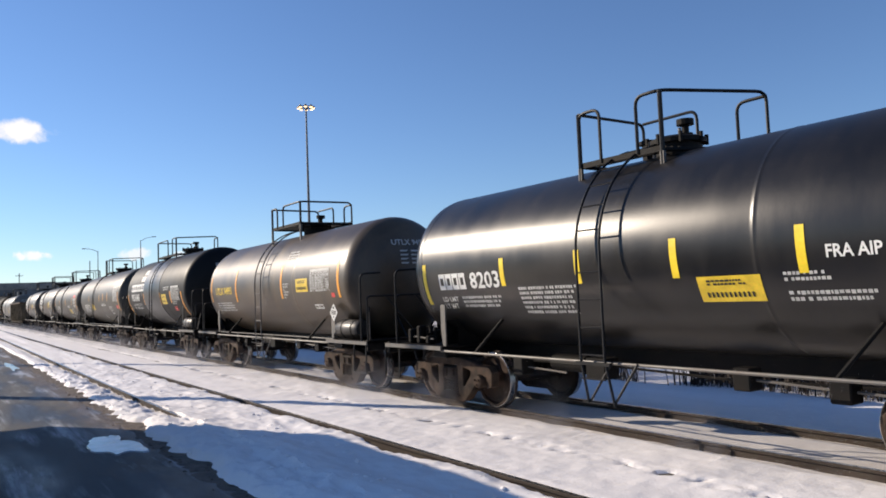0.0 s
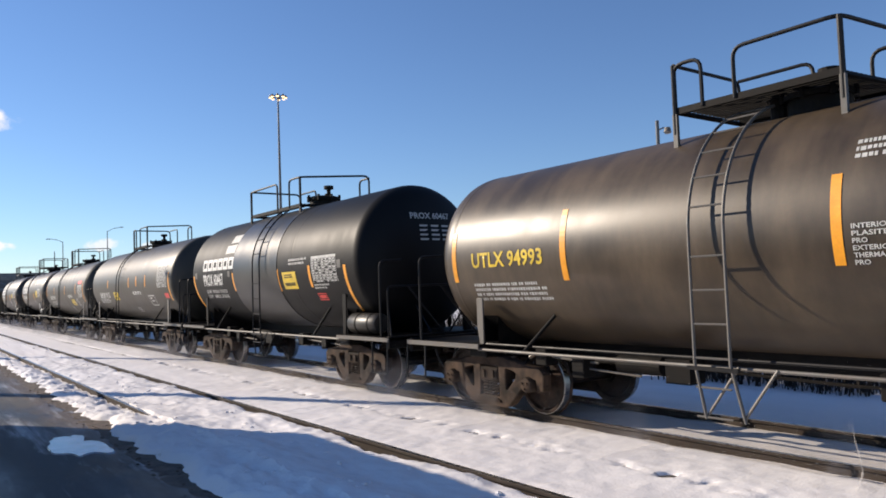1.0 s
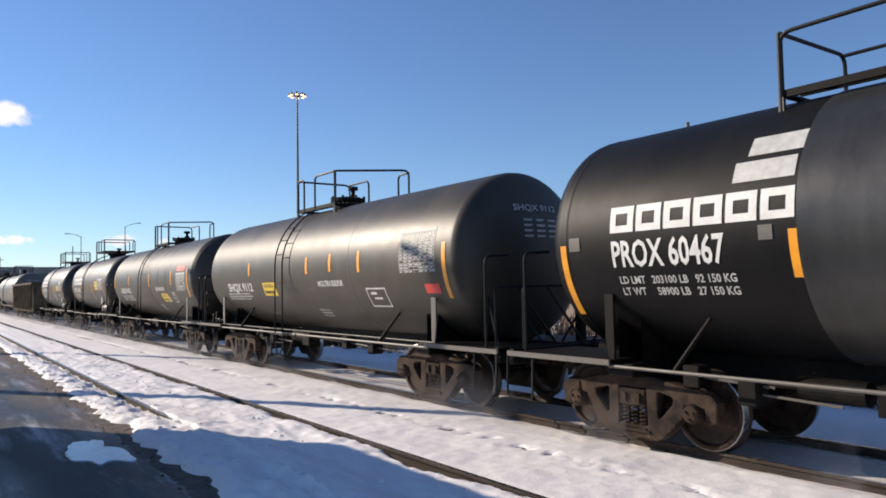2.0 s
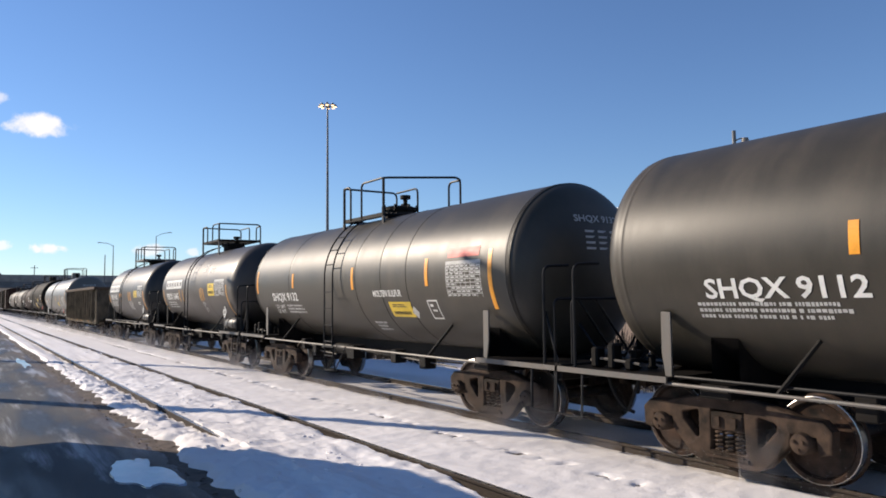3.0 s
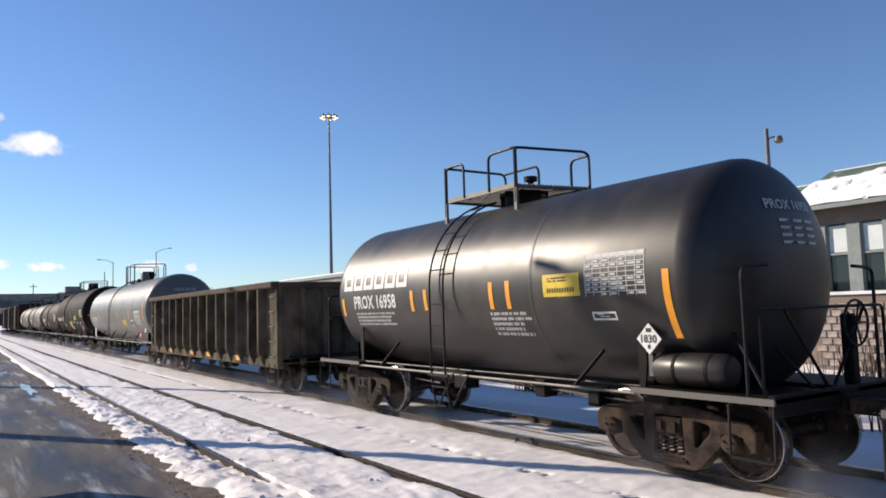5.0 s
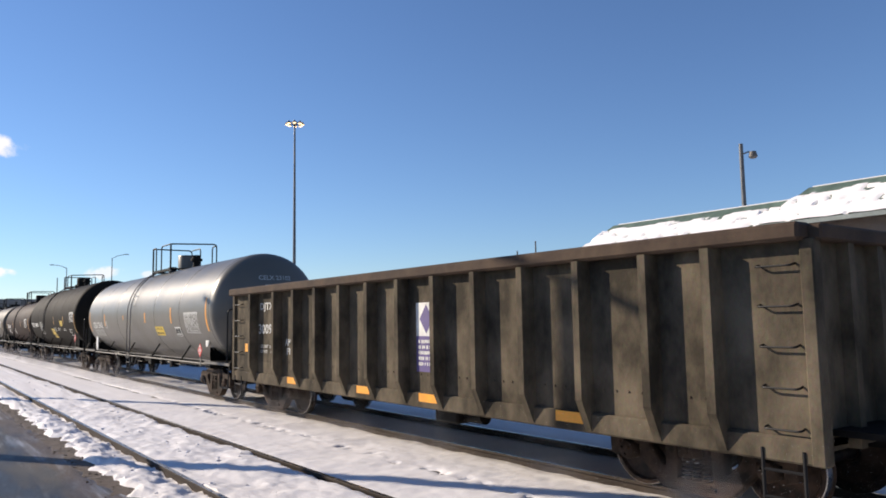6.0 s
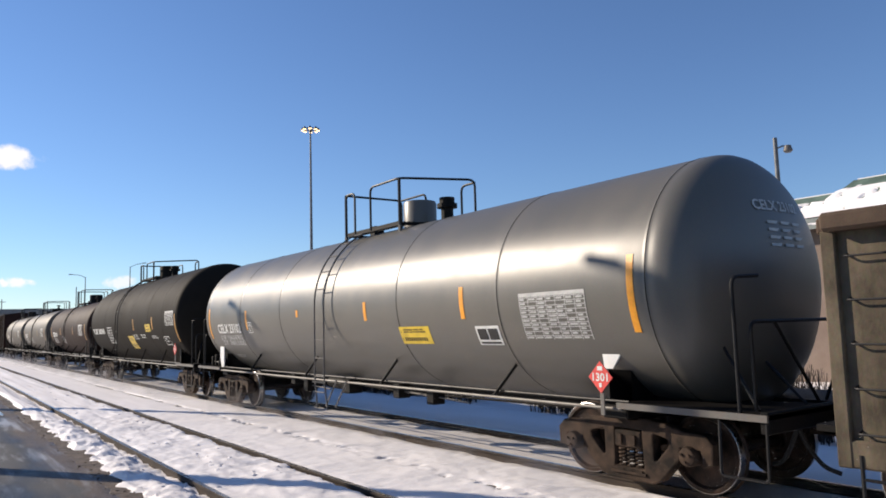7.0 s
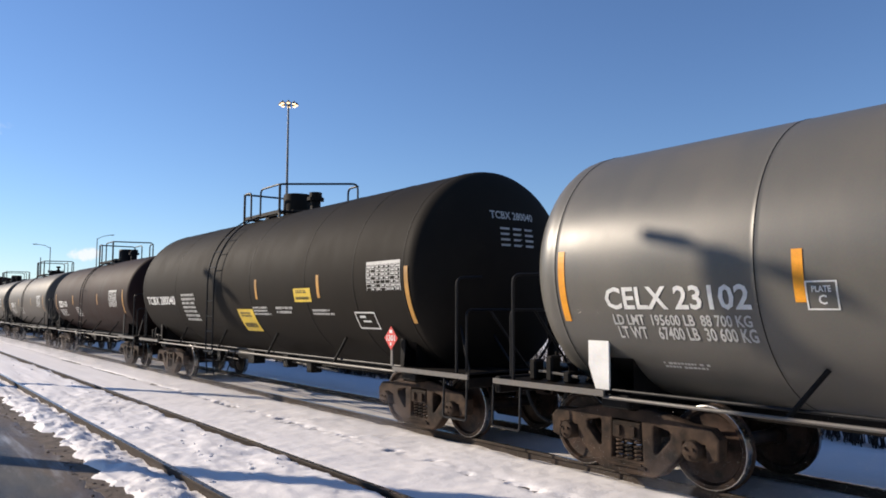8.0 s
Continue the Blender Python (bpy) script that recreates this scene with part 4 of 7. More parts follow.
def build_tank_car(s, rng):
    """A tank car: shell with rounded heads, saddles, underframe, trucks, top platform, ladder, hand rails and stencils."""
    L, zc, r, kn = s["length"], s["axle"], s["radius"], s["knuckle"]
    paint, lx = s["paint"], s.get("ladder", 0.0)
    car = empty("tank_car", pose(s["centre"], AXIS, 0), label=s["label"], category="tank car", group="train cars")
    seams = s.get("seams", (-kn + 0.1, kn * 0.42))
    part("tank", tank_bm(kn, s.get("bulge", 0.52), r, zc, seams), paint, car, s.get("tank_label", ""), True)
    for x in s.get("seams", ()):
        part("jacket_seam", lathe([(x - 0.006, r - 0.01), (x - 0.006, r + 0.0055), (x + 0.006, r + 0.0055), (x + 0.006, r - 0.01)], "X", 72, (0, 0, zc)), M_FRAME, car)
    if "jacket" in s:
        a, b = s["jacket"]
        part("jacket_band", lathe([(a, r - 0.02), (a, r + 0.012), (b, r + 0.012), (b, r - 0.02)], "X", 72, (0, 0, zc)), M_STEEL, car, "shiny bare steel band round the tank", True)
    # underframe
    tr = s["trucks"]
    part("centre_sill", box(-L / 2 + 0.75, L / 2 - 0.75, -0.18, 0.18, 0.78, max(0.98, zc - r + 0.05), 0.02), M_FRAME, car)
    for e, tc in zip((-1, 1), tr):
        tx = abs(tc)
        build_truck(car, tc)
        part("bolster", box(e * tx - 0.2, e * tx + 0.2, -1.30, 1.30, 0.82, 0.98, 0.02), M_FRAME, car)
        # saddle that carries the tank
        bm = bmesh.new()
        prev = None
        for k in range(15):
            a = radians(-138 + 96 * k / 14)
            y, z = (r + 0.005) * math.cos(a), zc + (r + 0.005) * math.sin(a)
            cur = [bm.verts.new((e * tx + dx, yy, zz)) for dx in (-0.18, 0.18) for yy, zz in ((y, z), (y, 0.80))]
            if prev:
                for q in ((0, 1), (1, 3), (3, 2), (2, 0)):
                    bm.faces.new((prev[q[0]], cur[q[0]], cur[q[1]], prev[q[1]]))
            prev = cur
        part("saddle", bm, M_FRAME, car)
        fx = e * (kn - 0.72)
        fw = s.get("fin_width", 0.13)
        fin = [(0.0, 0.98), (0.6 * fw * e, 0.98), (fw * e, 1.30), (fw * e, zc - r * 0.47), (0.0, zc - r * 0.47)]
        if e > 0 and "front_fin" in s:
            fx, low = s["front_fin"]
            fin = [(0.05, low), (0.6 * fw, low), (fw, low + 0.16), (fw, zc - r * 0.43), (0.0, zc - r * 0.43)]
        for sy in (-1, 1):
            me = plate(fin if e > 0 else fin[::-1], (), 0.02, 0.004)
            ob = part_of("support_plate", me, s.get("fin", M_FRAME) if sy < 0 else M_FRAME, car, s.get("fin_label", ""), at=pose(fx, sy * 1.30, 0))
        x0, x1 = sorted((e * (kn - 0.75), e * (kn + 1.15)))
        bm = box(x0, x1, -1.42, -0.20, 0.985, 1.03)
        add_box(bm, x0, x1, 0.20, 1.42, 0.985, 1.03)
        part("end_deck", bm, M_FRAME, car)
        part("deck_edge", box(x0, x1, -1.455, -1.425, 0.965, 1.035), s.get("deck_rim", M_GALV), car)
        part("end_sill", box(*sorted((e * (kn + 1.05), e * (kn + 1.15))), -1.42, 1.42, 0.84, 1.06, 0.015), M_FRAME, car)
        gx = e * (kn + 0.82)
        for sy in (-1, 1):
            part("grab_rail", tube([(gx, sy * 1.38, 0.95), (gx, sy * 1.38, 2.42), (gx, sy * 0.9, 2.44)], 0.022, 8, 0.12), M_RAIL_TUBE, car)
        part("end_rail", tube([(e * (kn + 0.95), -1.30, 1.06), (e * (kn + 0.95), -1.30, 1.95), (e * (kn + 0.95), 1.30, 1.95), (e * (kn + 0.95), 1.30, 1.06)], 0.02, 8, 0.1), M_RAIL_TUBE, car)
        for sy in (-1, 1):
            part("end_brace", tube([(e * (kn + 0.95), sy * 0.85, 1.95), (e * (kn + 0.95), sy * 0.08, 1.06)], 0.02, 6), M_RAIL_TUBE, car)
        sx = gx + e * 0.06
        part("step", tube([(sx - 0.26, -1.45, 0.95), (sx - 0.26, -1.47, 0.40), (sx + 0.26, -1.47, 0.40), (sx + 0.26, -1.45, 0.95)], 0.016, 6, 0.05), M_RAIL_TUBE, car)
        build_coupler(car, e * L / 2, e)
    # long side rods with their stays
    for sy in (-1, 1):
        part("side_rail", tube([(-kn + 0.7, sy * 1.40, 0.955), (kn - 0.7, sy * 1.40, 0.955)], 0.021, 8), s.get("edge", M_GALV), car, "long pale side rail")
        if L > 14 or s.get("twin"):
            part("side_rail", tube([(-kn + 0.7, sy * 1.28, 1.03), (kn - 0.7, sy * 1.28, 1.03)], 0.018, 8), M_RAIL_TUBE, car)
        n = 4 if L > 14 else 2
        for k in range(n):
            sx = -kn * 0.62 + kn * 1.24 * k / (n - 1)
            part("stay", tube([(sx - 0.16, sy * 1.38, 0.94), (sx + 0.16, sy * (r * 0.75), zc - r * 0.66)], 0.026, 6), M_FRAME, car)
    # brake gear under the belly
    bm = lathe([(-0.35, 0.0), (-0.35, 0.13), (0.35, 0.13), (0.35, 0.0)], "X", 18, (-1.7, -0.55, 0.80))
    add_box(bm, -1.2, -0.85, -0.75, -0.45, 0.62, 0.92)
    part("brake_cylinder", bm, M_FRAME, car)
    part("brake_pipe", tube([(tr[0], -0.5, 0.78), (-0.8, -0.55, 0.80), (0.9, -0.50, 0.74), (tr[1], -0.4, 0.78)], 0.02, 6, 0.2), M_FRAME, car)
    bm = lathe([(zc - r - 0.22, 0.0), (zc - r - 0.22, 0.15), (zc - r + 0.04, 0.17)], "Z", 18, (0.3, 0, 0))
    part("outlet", bm, M_FRAME, car)
    if s.get("reservoir"):
        bm = lathe([(kn - 0.55, 0.0), (kn - 0.53, 0.16), (kn - 0.47, 0.20), (kn + 0.43, 0.20), (kn + 0.49, 0.16), (kn + 0.51, 0.0)], "X", 24, (0, -1.16, 1.26))
        rv = part("air_reservoir", bm, M_SATIN, car, "black cylindrical air tank on the end deck", True)
        for dx in (-0.2, 0.25):
            part("strap", lathe([(kn + dx, 0.195), (kn + dx, 0.208), (kn + dx + 0.04, 0.208), (kn + dx + 0.04, 0.195)], "X", 24, (0, -1.16, 1.26)), M_FRAME, rv)
    else:
        # cluster of control valves, pots and pipes on the end deck
        for i in range(9):
            u, y0 = kn + 0.02 + 0.10 * i, (-1.12, -0.88, -0.66)[(i * 2) % 3]
            zt = 1.20 + 0.06 * ((i * 5) % 4)
            if i % 3 == 0:
                part("valve_body", box(-u - 0.10, -u + 0.02, y0 - 0.08, y0 + 0.10, 1.032, zt - 0.02, 0.025), M_FRAME, car)
            else:
                q = 0.045 if i % 3 == 1 else 0.06
                part("valve", lathe([(1.03, q + 0.02), (1.06, q + 0.02), (1.06, q), (zt - 0.08, q), (zt - 0.08, q + 0.025), (zt - 0.05, q + 0.025), (zt - 0.05, q * 0.5), (zt, q * 0.5), (zt, 0.0)], "Z", 10, (-u, y0, 0)), M_FRAME, car)
        part("control_pipe", tube([(-kn + 0.1, -1.15, 1.12), (-kn - 0.5, -1.18, 1.16), (-kn - 0.95, -0.95, 1.10)], 0.018, 6, 0.1), M_GALV, car)
    bm = bmesh.new()
    bx = kn + 1.0
    add_tube(bm, [(bx, 0.55 + 0.27 * math.cos(k * math.tau / 24), 1.75 + 0.27 * math.sin(k * math.tau / 24)) for k in range(24)], 0.016, 6, True)
    for k in range(5):
        a = k * math.tau / 5
        add_tube(bm, [(bx, 0.55, 1.75), (bx, 0.55 + 0.27 * math.cos(a), 1.75 + 0.27 * math.sin(a))], 0.012, 5)
    part("brake_wheel", bm, M_RAIL_TUBE, car, "spoked hand brake wheel")
    part("brake_stand", box(bx - 0.16, bx - 0.03, 0.47, 0.63, 1.03, 1.86, 0.02), M_FRAME, car)
    for q in range(2):
        part("end_stay", tube([(bx - 0.05, -1.25 + 0.9 * q, 1.05), (kn + 0.3, -0.9 + 0.6 * q, 1.78 - 0.1 * q)], 0.018, 6), M_RAIL_TUBE, car)
    for q, (u, zz) in enumerate(((-3.1, 0.86), (-2.4, 0.74), (1.5, 0.82), (2.6, 0.78))):
        if abs(u) < kn - 1.6:
            part("gear_bracket", box(u - 0.10, u + 0.12, -1.05, -0.80, zz - 0.12, zz + 0.14, 0.015), M_FRAME, car)
            part("brake_rod", tube([(u + 0.1, -0.92, zz), (u + 0.95, -0.9, zz - 0.04)], 0.016, 6), M_GALV, car)
    yl = -max(1.52, r + 0.11)
    # ladder: straight below, then bent over the shell
    lad = part("ladder", box(lx - 0.3, lx + 0.3, yl - 0.02, yl + 0.02, 0.93, 0.97), M_RAIL_TUBE, car, "steel side ladder bent over the tank")
    w = 0.21
    for dx in (-w, w):
        low = [(lx + dx + 0.14 * (1 if dx > 0 else 0.8), yl, 0.42), (lx + dx, yl, 1.0), (lx + dx, yl, zc - 0.1)]
        up = arc_on(zc, r, lx + dx, radians(5), radians(76), 14, -yl - r)
        part("stile", tube(low + up, 0.018, 6), s.get("ladder_paint", M_RAIL_TUBE), lad)
    rung_z = [(0.44, yl), (0.75, yl)]
    zz = 1.06
    while zz < zc - 0.1:
        rung_z.append((zz, yl))
        zz += 0.36
    pts = [(yl, z) for z, _ in rung_z]
    for k in range(6):
        a = radians(12 + 13 * k)
        pts.append((yl * math.cos(a), zc - yl * math.sin(a)))
    for y, z in pts:
        part("rung", tube([(lx - w, y, z), (lx + w, y, z)], 0.012, 6), s.get("ladder_paint", M_RAIL_TUBE), lad)
    for dx in (-w, w):
        part("brace", tube([(lx + dx + 0.12, -1.5, 0.46), (lx + dx + 0.45, -1.42, 0.97)], 0.016, 6), s.get("ladder_paint", M_RAIL_TUBE), lad)
    # top platform
    top = zc + r
    p0, g0, g1, p1, pf = s.get("walk", (lx - 0.9, lx - 0.5, lx + 0.2, lx + 1.3, lx + 1.7))
    py, pz = 0.72, top + s.get("rise", -0.02)
    paint_w = s.get("deck_paint", M_FRAME)
    deck = part("platform", box(p0, p1, -py, -py + 0.05, pz - 0.03, pz + 0.05), paint_w, car, "top walkway with hand rails")
    part("walkway_frame", box(p0, pf, py - 0.05, py, pz - 0.03, pz + 0.05), paint_w, deck)
    for x, xe in ((p0, p0), (p1 - 0.05, pf - 0.05)):
        part("walkway_frame", tube([(x, -py + 0.05, pz), (xe, py - 0.05, pz)], 0.035, 6), paint_w, deck)
    k = -py + 0.10
    while k < py - 0.06:
        if abs(k) > 0.40 or s.get("rise", 0) > 0.1:
            part("slat", box(p0 + 0.06, p1 + (pf - p1) * (k + py) / (2 * py) - 0.06, k, k + 0.045, pz + 0.01, pz + 0.045), paint_w, deck)
        k += 0.085
    h = top + s.get("rail_top", 0.76)
    rails = [
        [(p0, -py, pz - 0.25), (p0, -py, h), (g0, -py, h), (g0, -py, pz)],
        [(g1, -py, pz), (g1, -py, h), (p1, -py, h), (pf, py, h), (pf, py, pz - 0.2)],
        [(pf - 0.45, py, pz), (pf - 0.45, py, h - 0.06), (pf, py, h - 0.06)],
        [(p0, -py, h), (p0, py, h), (p0, py, pz)],
        [(p0, py, h), (p0 + 1.0, py, h), (p0 + 1.0, py, pz)],
    ]
    for pl in rails:
        part("hand_rail", tube(pl, 0.024, 8, 0.14), M_RAIL_TUBE, deck)
    for x, y in ((p1, -py), (p0, -py)):
        part("post", tube([(x, y, pz - 0.28), (x, y, h)], 0.032, 8), M_RAIL_TUBE, deck)
    for x, y in ((p0, -py), (p1, -py), (p0, py), (pf, py)):
        part("bracket", box(x - 0.03, x + 0.03, y - 0.025, y + 0.025, top - 0.42, pz - 0.032), M_GALV, deck)
    # manway, valves and vents
    mx = lx + s.get("manway", 0.55)
    if s.get("dome", "bonnet") == "bonnet":
        bm = lathe([(top - 0.08, 0.34), (top + 0.14, 0.34), (top + 0.14, 0.40), (top + 0.20, 0.40), (top + 0.24, 0.30), (top + 0.27, 0.0)], "Z", 28, (mx, 0, 0))
        for k in range(8):
            a = k * math.tau / 8
            add_lathe(bm, [(top + 0.12, 0.03), (top + 0.26, 0.03), (top + 0.26, 0.0)], "Z", 6, (mx + 0.40 * math.cos(a), 0.40 * math.sin(a), 0))
        part("manway", bm, M_FRAME, car, "bolted black manway cover")
        part("valve", lathe([(top + 0.2, 0.10), (top + 0.30, 0.10), (top + 0.30, 0.05), (top + 0.40, 0.05), (top + 0.42, 0.12), (top + 0.50, 0.12), (top + 0.50, 0.0)], "Z", 14, (mx + 0.08, 0.1, 0)), M_FRAME, car)
        part("valve", lathe([(top - 0.05, 0.12), (top + 0.22, 0.12), (top + 0.22, 0.16), (top + 0.27, 0.16), (top + 0.27, 0.0)], "Z", 14, (mx - 0.42, -0.05, 0)), M_FRAME, car)
    else:
        part("manway", lathe([(top - 0.08, 0.34), (top + 0.46, 0.34), (top + 0.50, 0.32), (top + 0.50, 0.0)], "Z", 32, (mx, 0, 0)), s["dome"], car, "tall round valve housing", True)
        part("valve", lathe([(top - 0.06, 0.12), (top + 0.24, 0.12), (top + 0.24, 0.20), (top + 0.32, 0.20), (top + 0.32, 0.15), (top + 0.44, 0.15), (top + 0.46, 0.0)], "Z", 16, (mx + 0.95, 0, 0)), M_FRAME, car)
        bm = box(p0 + 0.1, p0 + 0.34, -0.2, 0.05, top - 0.02, top + 0.2, 0.02)
        part("valve_box", bm, M_FRAME, car)
    # lettering
    dress(car, s.get("items", ()), zc, r, s.get("mark", ""), s.get("tape", M_ORANGE), rng, s.get("mark_colour"))
    if s.get("end_mark"):
        hx = kn + s.get("bulge", 0.52)
        bm = text_bm(s["end_mark"])
        for v in bm.verts:
            y, z = -0.42 + v.co.x * 0.95, zc + r * 0.50 + v.co.y * 0.13
            k = min(1.0, math.hypot(y, z - zc) / r)
            v.co = (kn + s.get("bulge", 0.52) * math.sqrt(1 - k * k) + 0.012, y, z)
        part("end_lettering", bm, M_TABLE, car)
        bm = bmesh.new()
        for i in range(4):
            z = zc + r * 0.42 - 0.09 * i
            for j in range(3):
                y0 = -0.25 + 0.27 * j
                q = []
                for y, zq in ((y0, z - 0.035), (y0 + rng.uniform(0.12, 0.2), z - 0.035), (y0 + 0.2, z), (y0, z)):
                    k = min(1.0, math.hypot(y, zq - zc) / r)
                    q.append(bm.verts.new((kn + s.get("bulge", 0.52) * math.sqrt(1 - k * k) + 0.012, y, zq)))
                bm.faces.new(q)
        part("end_print", bm, M_TABLE, car)
    if "placard" in s:
        col, ink, num, lab = s["placard"]
        px, py, pz = s.get("placard_at", (kn - 0.50, -1.36, 1.62))
        placard(car, px, py, pz, col, ink, lab, num)
    MOVERS.append((car, s["centre"]))
    return car

